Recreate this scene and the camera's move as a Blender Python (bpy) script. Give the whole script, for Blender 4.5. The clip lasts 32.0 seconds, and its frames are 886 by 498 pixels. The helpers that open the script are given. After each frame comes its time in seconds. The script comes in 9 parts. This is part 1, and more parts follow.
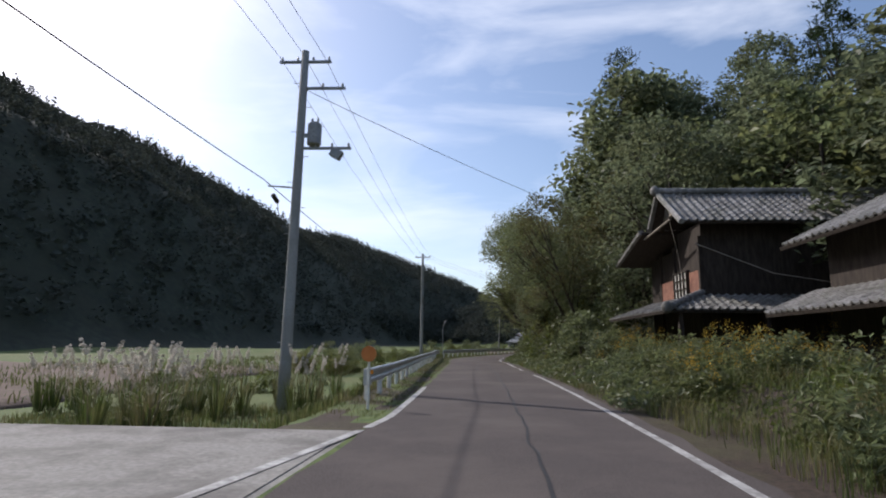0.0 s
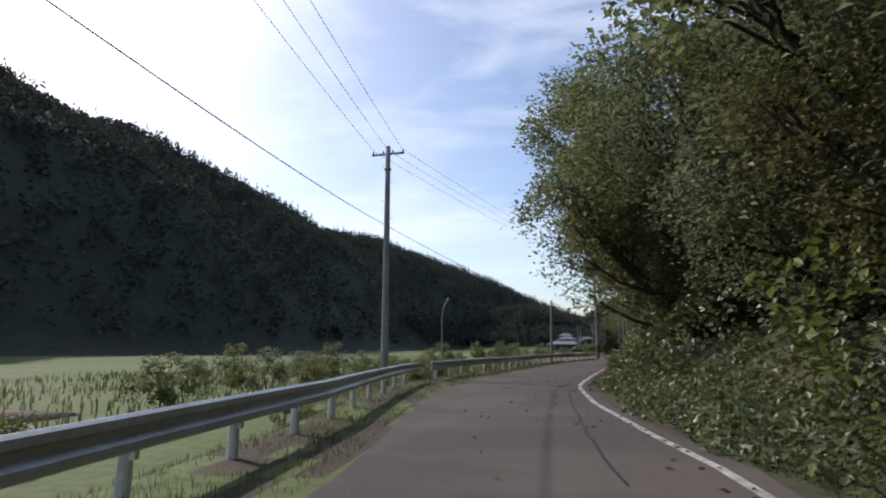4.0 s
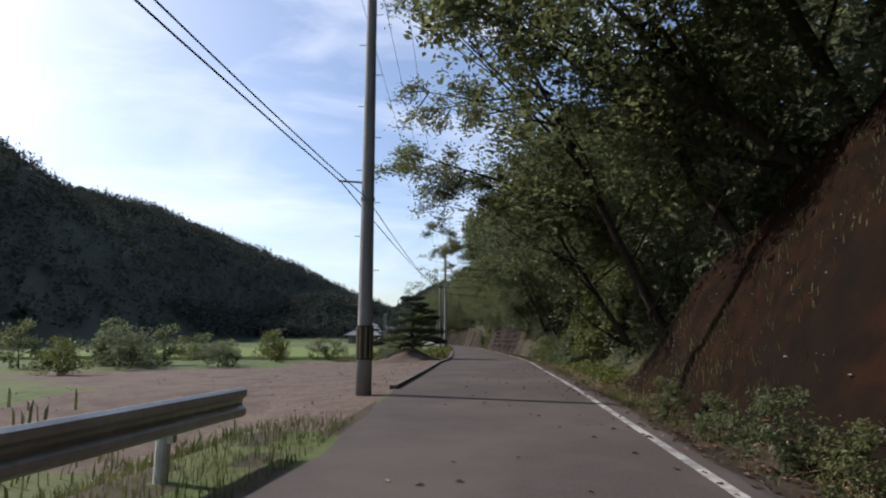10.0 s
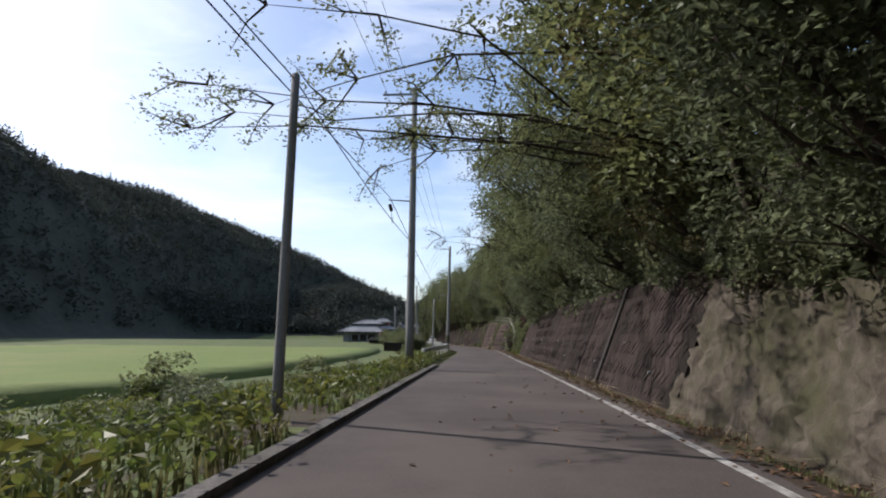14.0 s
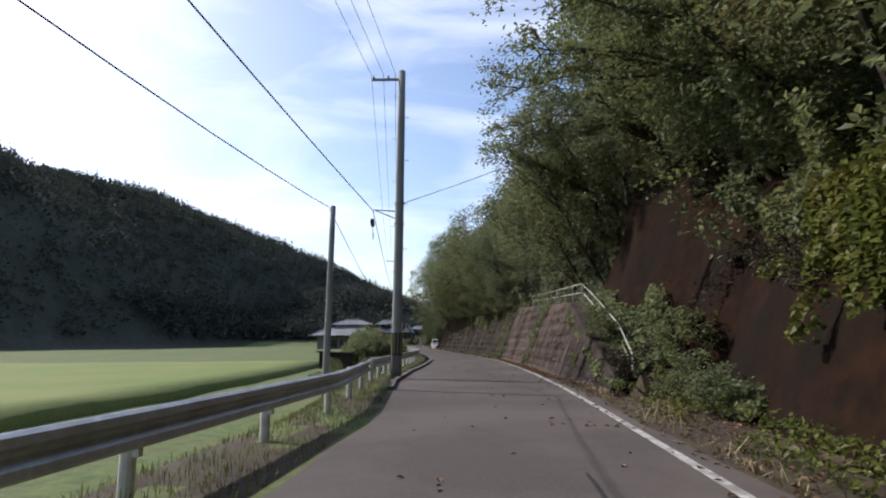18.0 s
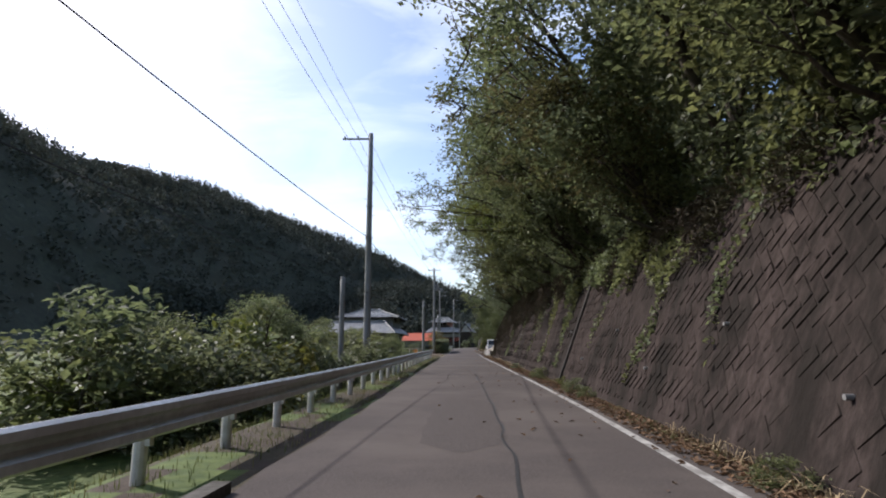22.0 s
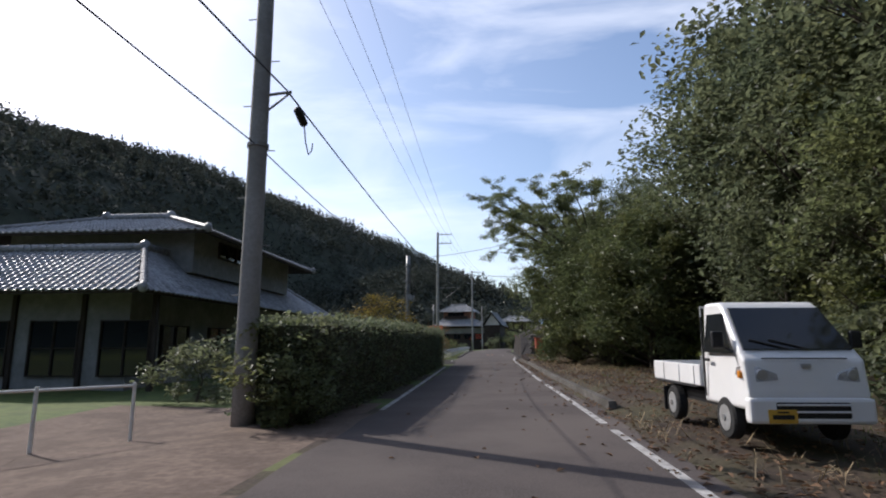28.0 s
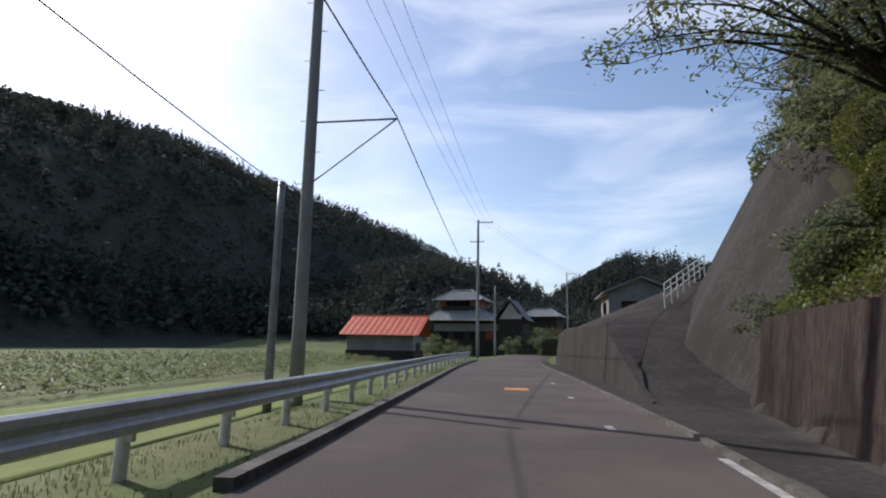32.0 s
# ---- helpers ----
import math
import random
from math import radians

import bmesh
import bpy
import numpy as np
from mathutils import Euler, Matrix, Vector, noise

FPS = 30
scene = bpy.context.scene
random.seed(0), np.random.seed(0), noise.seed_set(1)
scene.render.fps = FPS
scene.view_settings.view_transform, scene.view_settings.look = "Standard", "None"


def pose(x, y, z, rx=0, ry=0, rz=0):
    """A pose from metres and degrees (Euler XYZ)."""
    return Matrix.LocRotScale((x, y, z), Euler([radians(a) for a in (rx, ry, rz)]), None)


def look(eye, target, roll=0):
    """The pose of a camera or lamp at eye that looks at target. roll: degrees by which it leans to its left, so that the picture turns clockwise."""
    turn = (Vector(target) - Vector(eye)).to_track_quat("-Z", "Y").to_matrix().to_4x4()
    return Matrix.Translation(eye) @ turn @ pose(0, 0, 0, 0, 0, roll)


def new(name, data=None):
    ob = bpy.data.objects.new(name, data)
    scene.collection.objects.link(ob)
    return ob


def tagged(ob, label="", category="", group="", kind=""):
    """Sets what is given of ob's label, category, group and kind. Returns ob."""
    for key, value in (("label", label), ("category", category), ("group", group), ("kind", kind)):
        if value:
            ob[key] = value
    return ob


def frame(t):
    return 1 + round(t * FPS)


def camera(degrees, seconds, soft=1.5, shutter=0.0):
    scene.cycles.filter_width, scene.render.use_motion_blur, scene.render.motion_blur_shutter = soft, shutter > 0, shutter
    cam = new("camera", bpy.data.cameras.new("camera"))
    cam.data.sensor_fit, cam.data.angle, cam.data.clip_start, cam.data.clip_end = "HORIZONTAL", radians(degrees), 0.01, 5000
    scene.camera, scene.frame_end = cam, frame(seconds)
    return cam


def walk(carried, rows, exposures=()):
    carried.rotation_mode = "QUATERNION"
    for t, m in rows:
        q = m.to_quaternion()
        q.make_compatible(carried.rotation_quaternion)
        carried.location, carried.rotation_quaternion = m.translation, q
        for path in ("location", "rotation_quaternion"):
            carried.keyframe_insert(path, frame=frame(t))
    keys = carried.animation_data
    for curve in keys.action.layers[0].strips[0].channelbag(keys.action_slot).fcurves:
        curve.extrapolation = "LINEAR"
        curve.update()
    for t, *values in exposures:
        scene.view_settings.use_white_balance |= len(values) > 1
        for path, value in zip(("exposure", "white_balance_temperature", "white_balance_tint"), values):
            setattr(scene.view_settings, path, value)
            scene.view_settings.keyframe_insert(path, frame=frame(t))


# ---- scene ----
import functools

cam = camera(77.0, 32.0, soft=2.0)
# seconds, x, y, yaw, pitch, roll of a car camera 1.35 m over a level road
ROWS = [
    (0, 0.00, -0.00, -0.00, 9.74, 0.56),
    (0.5, 0.34, 3.86, -0.26, 9.55, 0.47),
    (1, 0.76, 7.94, 0.00, 9.38, 0.45),
    (1.5, 1.08, 12.25, 0.81, 9.52, 0.49),
    (2, 1.38, 16.65, 1.59, 9.82, 0.45),
    (2.5, 1.65, 21.15, 2.40, 9.93, 0.41),
    (3, 1.86, 25.71, 3.01, 10.01, 0.27),
    (3.5, 2.02, 30.30, 3.42, 10.03, 0.05),
    (4, 2.20, 34.90, 3.70, 10.09, -0.09),
    (4.5, 2.42, 39.57, 3.61, 10.15, -0.22),
    (5, 2.80, 44.30, 3.15, 10.03, -0.24),
    (5.5, 3.34, 49.09, 2.20, 9.94, -0.24),
    (6, 4.06, 53.95, 0.63, 9.89, -0.24),
    (6.5, 4.94, 58.87, -1.69, 9.87, -0.26),
    (7, 5.98, 63.86, -4.87, 9.80, -0.24),
    (7.5, 7.19, 68.94, -7.90, 9.79, -0.26),
    (8, 8.58, 74.11, -10.33, 9.73, -0.31),
    (8.5, 10.19, 79.35, -12.33, 9.37, -0.37),
    (9, 11.91, 84.44, -13.90, 9.21, -0.48),
    (9.5, 13.68, 89.42, -14.71, 9.15, -0.38),
    (10, 15.51, 94.42, -15.17, 9.25, 0.00),
    (10.5, 17.32, 99.42, -15.31, 9.06, 0.42),
    (11, 19.08, 104.43, -15.42, 9.06, 0.68),
    (11.5, 20.83, 109.40, -15.25, 8.96, 0.86),
    (12, 22.60, 114.32, -14.82, 8.85, 0.95),
    (12.5, 24.37, 119.21, -14.19, 8.91, 0.93),
    (13, 26.08, 124.11, -13.52, 8.92, 0.88),
    (13.5, 27.72, 129.18, -12.89, 8.89, 0.80),
    (14, 29.27, 134.21, -12.38, 9.10, 0.72),
    (14.5, 30.72, 139.31, -11.93, 9.27, 0.62),
    (15, 32.22, 144.51, -11.66, 9.39, 0.44),
    (15.5, 33.77, 149.80, -11.49, 9.48, 0.27),
    (16, 35.36, 155.19, -11.36, 9.56, 0.10),
    (16.5, 37.01, 160.67, -11.22, 9.64, -0.05),
    (17, 38.71, 166.24, -11.01, 9.64, -0.19),
    (17.5, 40.41, 171.92, -10.74, 9.59, -0.32),
    (18, 42.09, 177.70, -10.43, 9.47, -0.42),
    (18.5, 43.69, 183.52, -9.98, 9.45, -0.45),
    (19, 45.13, 189.38, -9.34, 9.52, -0.34),
    (19.5, 46.49, 195.11, -8.64, 9.57, -0.26),
    (20, 47.84, 200.77, -7.76, 9.59, -0.30),
    (20.5, 49.06, 206.40, -6.61, 9.66, -0.34),
    (21, 50.05, 212.12, -5.59, 9.70, -0.25),
    (21.5, 50.97, 217.87, -4.39, 9.66, -0.15),
    (22, 51.80, 223.65, -3.17, 9.67, -0.05),
    (22.5, 52.55, 229.41, -1.98, 9.60, 0.10),
    (23, 53.17, 235.19, -0.86, 9.61, 0.27),
    (23.5, 53.62, 241.11, 0.12, 9.59, 0.33),
    (24, 54.13, 246.99, 0.70, 9.55, 0.35),
    (24.5, 54.61, 252.82, 0.91, 9.55, 0.31),
    (25, 55.07, 258.55, 0.81, 9.56, 0.33),
    (25.5, 55.56, 264.21, 0.71, 9.40, 0.41),
    (26, 56.06, 269.86, 0.48, 9.40, 0.36),
    (26.5, 56.58, 275.51, 0.18, 9.42, 0.30),
    (27, 57.13, 281.16, -0.13, 9.45, 0.24),
    (27.5, 57.69, 286.82, -0.39, 9.49, 0.15),
    (28, 58.27, 292.50, -0.55, 9.60, -0.09),
    (28.5, 58.83, 298.22, -0.60, 9.70, -0.10),
    (29, 59.36, 304.01, -0.51, 9.75, -0.04),
    (29.5, 59.88, 309.90, -0.21, 9.76, 0.08),
    (30, 60.45, 315.86, 0.12, 9.72, 0.29),
    (30.5, 60.92, 321.86, 0.53, 9.82, 0.56),
    (31, 61.34, 327.80, 0.89, 9.77, 0.84),
    (31.5, 61.74, 333.64, 1.14, 9.71, 0.95),
    (32, 62.25, 339.32, 1.12, 9.76, 0.91),
]
EYE = 1.35


def car_pose(x, y, yaw, pitch, roll):
    ahead = Vector((-math.sin(radians(yaw)) * math.cos(radians(pitch)), math.cos(radians(yaw)) * math.cos(radians(pitch)), math.sin(radians(pitch))))
    eye = Vector((x, y, EYE))
    return look(eye, eye + 2 * ahead, roll)


walk(cam, [(t, car_pose(x, y, yaw, pitch, roll)) for t, x, y, yaw, pitch, roll in ROWS], [(0, 0.14, 6250, 14), (7, 0.17, 6250, 14), (11, 0.24, 6250, 14), (14, 0.34, 6250, 14), (18, 0.46, 6250, 14), (22, 0.47, 6250, 14), (24, 0.32, 6250, 14), (28, 0.25, 6250, 14), (30, 0.24, 6250, 14), (32, 0.16, 6250, 14)])

# ---- light: a clear autumn day with thin cloud, the sun high to the left ----
SUN_YAW, SUN_UP = 53.0, 38.0
world = bpy.data.worlds.new("sky")
scene.world = world
world.use_nodes = True
nt = world.node_tree
bg = nt.nodes["Background"]
sky = nt.nodes.new("ShaderNodeTexSky")
sky.sky_type = "NISHITA"
sky.sun_disc = False
sky.sun_elevation, sky.sun_rotation = radians(SUN_UP), radians(-SUN_YAW)
sky.dust_density, sky.air_density, sky.ozone_density = 1.6, 1.0, 1.3
crd = nt.nodes.new("ShaderNodeTexCoord")
mapp = nt.nodes.new("ShaderNodeMapping")
mapp.inputs["Scale"].default_value = (1.0, 1.0, 3.6)
nz = nt.nodes.new("ShaderNodeTexNoise")
nz.inputs["Scale"].default_value, nz.inputs["Detail"].default_value, nz.inputs["Roughness"].default_value = 2.1, 6.0, 0.55
nz.inputs["Distortion"].default_value = 0.5
ramp = nt.nodes.new("ShaderNodeValToRGB")
ramp.color_ramp.elements[0].position, ramp.color_ramp.elements[1].position = 0.47, 0.98
mixc = nt.nodes.new("ShaderNodeMix")
mixc.data_type = "RGBA"
mixc.inputs[7].default_value = (7.6, 7.8, 8.2, 1)
nt.links.new(crd.outputs["Generated"], mapp.inputs["Vector"])
nt.links.new(mapp.outputs["Vector"], nz.inputs["Vector"])
nt.links.new(nz.outputs["Fac"], ramp.inputs["Fac"])
nt.links.new(ramp.outputs["Color"], mixc.inputs[0])
nt.links.new(sky.outputs["Color"], mixc.inputs[6])
nt.links.new(mixc.outputs[2], bg.inputs["Color"])
bg.inputs["Strength"].default_value = 0.148
sun = new("sun", bpy.data.lights.new("sun", "SUN"))
sun.data.energy, sun.data.angle, sun.data.color = 3.6, radians(0.6), (1.0, 0.94, 0.85)
toward = Vector((-math.sin(radians(SUN_YAW)) * math.cos(radians(SUN_UP)), math.cos(radians(SUN_YAW)) * math.cos(radians(SUN_UP)), math.sin(radians(SUN_UP))))
sun.matrix_world = look((0, 0, 60), Vector((0, 0, 60)) - toward)


# ---- materials ----
def mat(name, c1, c2, scale=6.0, rough=0.85, bump=0.3, c3=None, scale3=0.5, amount3=0.6, metal=0.0, spec=0.3, rnd=0.0, island=0.0, translucent=0.0, stretch=(1, 1, 1), depth=0.02, objspace=False):
    m = bpy.data.materials.new(name)
    m.use_nodes = True
    t = m.node_tree
    p = t.nodes["Principled BSDF"]
    p.inputs["Roughness"].default_value, p.inputs["Metallic"].default_value = rough, metal
    p.inputs["Specular IOR Level"].default_value = spec
    if objspace:
        src = t.nodes.new("ShaderNodeTexCoord").outputs["Object"]
    else:
        src = t.nodes.new("ShaderNodeNewGeometry").outputs["Position"]
    mp = t.nodes.new("ShaderNodeMapping")
    mp.inputs["Scale"].default_value = stretch
    t.links.new(src, mp.inputs["Vector"])

    def noise_at(sc, detail=6.0):
        n = t.nodes.new("ShaderNodeTexNoise")
        n.inputs["Scale"].default_value, n.inputs["Detail"].default_value, n.inputs["Roughness"].default_value = sc, detail, 0.62
        t.links.new(mp.outputs["Vector"], n.inputs["Vector"])
        return n

    def mixed(fac, a, b):
        x = t.nodes.new("ShaderNodeMix")
        x.data_type = "RGBA"
        for sock, val in ((0, fac), (6, a), (7, b)):
            if isinstance(val, (tuple, float, int)):
                x.inputs[sock].default_value = (*val, 1) if isinstance(val, tuple) else val
            else:
                t.links.new(val, x.inputs[sock])
        return x.outputs[2]

    def ramped(sock, lo, hi):
        r = t.nodes.new("ShaderNodeMapRange")
        r.inputs["From Min"].default_value, r.inputs["From Max"].default_value = lo, hi
        t.links.new(sock, r.inputs["Value"])
        return r.outputs["Result"]

    fine = noise_at(scale)
    col = mixed(ramped(fine.outputs["Fac"], 0.36, 0.64), c1, c2)
    if c3:
        big = noise_at(scale3, 4.0)
        r = t.nodes.new("ShaderNodeMath")
        r.operation = "MULTIPLY"
        r.inputs[1].default_value = amount3
        t.links.new(ramped(big.outputs["Fac"], 0.44, 0.62), r.inputs[0])
        col = mixed(r.outputs[0], col, c3)
    if rnd or island:
        if island:
            ro = t.nodes.new("ShaderNodeNewGeometry").outputs["Random Per Island"]
        else:
            ro = t.nodes.new("ShaderNodeObjectInfo").outputs["Random"]
        amt = rnd or island
        h = t.nodes.new("ShaderNodeHueSaturation")
        v = t.nodes.new("ShaderNodeMapRange")
        v.inputs["To Min"].default_value, v.inputs["To Max"].default_value = 1 - amt, 1 + amt
        t.links.new(ro, v.inputs["Value"])
        t.links.new(v.outputs["Result"], h.inputs["Value"])
        t.links.new(col, h.inputs["Color"])
        col = h.outputs["Color"]
    t.links.new(col, p.inputs["Base Color"])
    if bump:
        b = t.nodes.new("ShaderNodeBump")
        b.inputs["Strength"].default_value, b.inputs["Distance"].default_value = bump, depth
        t.links.new(fine.outputs["Fac"], b.inputs["Height"])
        t.links.new(b.outputs["Normal"], p.inputs["Normal"])
    if translucent:
        tr = t.nodes.new("ShaderNodeBsdfTranslucent")
        t.links.new(col, tr.inputs["Color"])
        ms = t.nodes.new("ShaderNodeMixShader")
        ms.inputs[0].default_value = translucent
        t.links.new(p.outputs[0], ms.inputs[1])
        t.links.new(tr.outputs[0], ms.inputs[2])
        t.links.new(ms.outputs[0], t.nodes["Material Output"].inputs["Surface"])
    return m


ASPHALT = mat("asphalt", (0.060, 0.051, 0.048), (0.106, 0.091, 0.086), 60, 0.95, 0.25, (0.122, 0.104, 0.094), 0.28, 0.7, depth=0.006, spec=0.12)
LINE = mat("line_paint", (0.29, 0.28, 0.268), (0.52, 0.51, 0.49), 9, 0.7, 0.2, (0.16, 0.15, 0.14), 2.5, 0.75, depth=0.004)
ORANGE = mat("orange_paint", (0.55, 0.20, 0.03), (0.62, 0.27, 0.06), 9, 0.7, 0.2, (0.2, 0.12, 0.07), 3, 0.6, depth=0.004)
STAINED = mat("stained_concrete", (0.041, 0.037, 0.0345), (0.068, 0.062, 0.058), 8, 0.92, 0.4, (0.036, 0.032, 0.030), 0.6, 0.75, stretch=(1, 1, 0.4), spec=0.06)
CONCRETE = mat("concrete", (0.20, 0.19, 0.175), (0.30, 0.285, 0.26), 14, 0.9, 0.35, (0.11, 0.10, 0.09), 0.7, 0.7)
POLE_GREY = mat("pole_concrete", (0.24, 0.24, 0.235), (0.31, 0.31, 0.30), 18, 0.8, 0.15, (0.19, 0.18, 0.17), 0.9, 0.5)
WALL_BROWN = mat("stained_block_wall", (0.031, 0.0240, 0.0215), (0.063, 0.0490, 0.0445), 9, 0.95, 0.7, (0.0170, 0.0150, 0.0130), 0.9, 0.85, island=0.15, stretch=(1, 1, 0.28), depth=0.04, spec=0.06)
WALL_RUBBLE = mat("weathered_rubble_wall", (0.068, 0.058, 0.046), (0.130, 0.112, 0.090), 6, 0.95, 0.9, (0.066, 0.066, 0.036), 1.1, 0.8, island=0.18, stretch=(1, 1, 0.4), depth=0.05, spec=0.06)
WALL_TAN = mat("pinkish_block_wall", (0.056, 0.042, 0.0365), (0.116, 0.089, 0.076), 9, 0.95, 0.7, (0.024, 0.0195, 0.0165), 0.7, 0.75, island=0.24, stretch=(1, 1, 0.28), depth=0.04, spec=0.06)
# red-brown soil, its base colour darkened to hold the overhanging trees' shade
EARTH_CUT = mat("red_brown_earth_in_shade", (0.0100, 0.0061, 0.0043), (0.0235, 0.0115, 0.0066), 2.2, 0.97, 0.8, (0.0095, 0.0078, 0.0060), 0.35, 0.8, depth=0.05, spec=0.06)
SOIL = mat("bare_soil", (0.105, 0.074, 0.056), (0.170, 0.125, 0.097), 9, 0.95, 0.5, (0.075, 0.053, 0.041), 1.2, 0.7, depth=0.04)
KERB = mat("dirty_kerb_concrete", (0.085, 0.078, 0.070), (0.165, 0.152, 0.138), 11, 0.92, 0.5, (0.055, 0.050, 0.040), 1.1, 0.75, rnd=0.12)
LITTER = mat("leaf_litter", (0.031, 0.022, 0.016), (0.072, 0.051, 0.037), 16, 0.9, 0.7, (0.075, 0.075, 0.030), 0.6, 0.5, depth=0.04)
GRASS_GROUND = mat("meadow_ground", (0.050, 0.080, 0.020), (0.105, 0.140, 0.034), 3.0, 0.9, 0.6, (0.115, 0.115, 0.045), 0.11, 0.7, depth=0.08)
RICE = mat("rice_field", (0.105, 0.150, 0.030), (0.150, 0.195, 0.045), 5.0, 0.9, 0.6, (0.185, 0.195, 0.060), 0.08, 0.6, depth=0.08)
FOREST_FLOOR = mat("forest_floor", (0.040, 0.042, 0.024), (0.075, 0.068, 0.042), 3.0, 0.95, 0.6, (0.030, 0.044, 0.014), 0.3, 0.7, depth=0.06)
WOODED_SLOPE = mat("wooded_slope", (0.022, 0.028, 0.020), (0.042, 0.050, 0.032), 0.4, 0.95, 0.5, (0.030, 0.032, 0.020), 0.05, 0.6, depth=0.3)
HILL_WOOD = mat("far_wood_canopy", (0.044, 0.055, 0.048), (0.072, 0.083, 0.066), 0.5, 0.95, 0, (0.062, 0.066, 0.050), 0.03, 0.7, island=0.17, translucent=0.25)
GALV = mat("galvanised_steel", (0.40, 0.41, 0.41), (0.52, 0.53, 0.53), 10, 0.42, 0.08, (0.33, 0.32, 0.30), 1.1, 0.6, metal=0.55, spec=0.5)
POST_WHITE = mat("white_post_paint", (0.60, 0.59, 0.54), (0.72, 0.71, 0.66), 9, 0.6, 0.1, (0.40, 0.36, 0.28), 3, 0.5)
STEEL = mat("weathered_steel", (0.22, 0.225, 0.225), (0.31, 0.31, 0.305), 12, 0.5, 0.1, (0.16, 0.14, 0.12), 2, 0.4, metal=0.5)
CABLE = mat("black_cable", (0.012, 0.012, 0.013), (0.020, 0.020, 0.021), 30, 0.6, 0)
BARK = mat("bark", (0.030, 0.023, 0.018), (0.085, 0.067, 0.050), 12, 0.95, 0.8, (0.055, 0.054, 0.038), 1.5, 0.6, stretch=(1, 1, 0.25), depth=0.03)
LEAF_DARK = mat("dark_leaves", (0.096, 0.120, 0.070), (0.160, 0.186, 0.104), 3, 0.50, 0, (0.158, 0.163, 0.080), 0.35, 0.6, island=0.40, translucent=0.56, spec=0.45)
LEAF_MID = mat("green_leaves", (0.108, 0.136, 0.066), (0.174, 0.202, 0.094), 3, 0.50, 0, (0.158, 0.155, 0.050), 0.30, 0.6, island=0.40, translucent=0.56, spec=0.45)
LEAF_LIGHT = mat("yellow_green_leaves", (0.085, 0.120, 0.026), (0.145, 0.175, 0.042), 3, 0.5, 0, (0.165, 0.120, 0.030), 0.4, 0.5, island=0.35, translucent=0.42)
LEAF_DRY = mat("browned_leaves", (0.105, 0.094, 0.044), (0.160, 0.141, 0.066), 3, 0.6, 0, (0.088, 0.110, 0.033), 0.5, 0.6, island=0.35, translucent=0.40)
ROOT_MAT = mat("dead_creeper_mat", (0.045, 0.034, 0.024), (0.085, 0.066, 0.045), 6, 0.9, 0, (0.060, 0.062, 0.030), 0.8, 0.5, island=0.45, translucent=0.1)
LEAF_LONG = mat("glossy_long_leaves", (0.078, 0.104, 0.044), (0.145, 0.170, 0.074), 3, 0.42, 0, (0.145, 0.140, 0.050), 0.5, 0.5, island=0.38, translucent=0.44, spec=0.45)
NEEDLE = mat("pine_needles", (0.030, 0.052, 0.024), (0.058, 0.085, 0.034), 6, 0.6, 0, island=0.35, translucent=0.2)
GRASS = mat("grass_blades", (0.065, 0.095, 0.024), (0.125, 0.145, 0.045), 2, 0.6, 0, (0.20, 0.165, 0.085), 0.7, 0.75, island=0.35, translucent=0.35)
STRAW = mat("dry_stems", (0.24, 0.18, 0.10), (0.36, 0.28, 0.17), 9, 0.8, 0, island=0.3)
PLUME = mat("silver_grass_plumes", (0.50, 0.46, 0.40), (0.66, 0.62, 0.56), 9, 0.9, 0, island=0.2, translucent=0.5)
DEADLEAF = mat("fallen_leaves", (0.090, 0.052, 0.030), (0.20, 0.122, 0.070), 4, 0.8, 0, island=0.45, translucent=0.15)


# ---- the road's line: place(s, d, z) is s metres along it and d to the right of the camera's way ----
def road_line():
    t = np.array([r[0] for r in ROWS])
    xs, ys = np.array([r[1] for r in ROWS]), np.array([r[2] for r in ROWS])
    kernel = np.array([1, 2, 3, 2, 1]) / 9.0
    smooth = lambda v: np.r_[v[:2], np.convolve(v, kernel, "valid"), v[-2:]]
    xs, ys = smooth(xs), smooth(ys)
    tt = np.linspace(0, 32, 641)
    x, y = np.interp(tt, t, xs), np.interp(tt, t, ys)
    k = np.arange(1, 2400) * 0.5
    back, fore = Vector((x[0] - x[30], y[0] - y[30])).normalized(), Vector((x[-1] - x[-30], y[-1] - y[-30])).normalized()
    # the road bends gently to the right past the end
    hx, hy, a = [x[-1]], [y[-1]], math.atan2(fore.x, fore.y)
    for q in range(1, 2400):
        a += (0.0016 if 60 < q < 260 else 0.0)
        hx.append(hx[-1] + 0.5 * math.sin(a))
        hy.append(hy[-1] + 0.5 * math.cos(a))
    ex = np.r_[(x[0] + back.x * k[:500])[::-1], x, hx[1:]]
    ey = np.r_[(y[0] + back.y * k[:500])[::-1], y, hy[1:]]
    s = np.r_[0, np.cumsum(np.hypot(np.diff(ex), np.diff(ey)))]
    s -= s[500]
    g = np.arange(s[0], s[-1], 0.5)
    gx, gy = np.interp(g, s, ex), np.interp(g, s, ey)
    tx, ty = np.gradient(gx, g), np.gradient(gy, g)
    w = np.ones(13) / 13
    tx, ty = np.convolve(np.pad(tx, 6, "edge"), w, "valid"), np.convolve(np.pad(ty, 6, "edge"), w, "valid")
    n = np.hypot(tx, ty)
    return g, gx, gy, tx / n, ty / n


LS, LX, LY, LTX, LTY = road_line()
AXIS = radians(-10.0)
NX, NY = math.cos(AXIS), math.sin(AXIS)


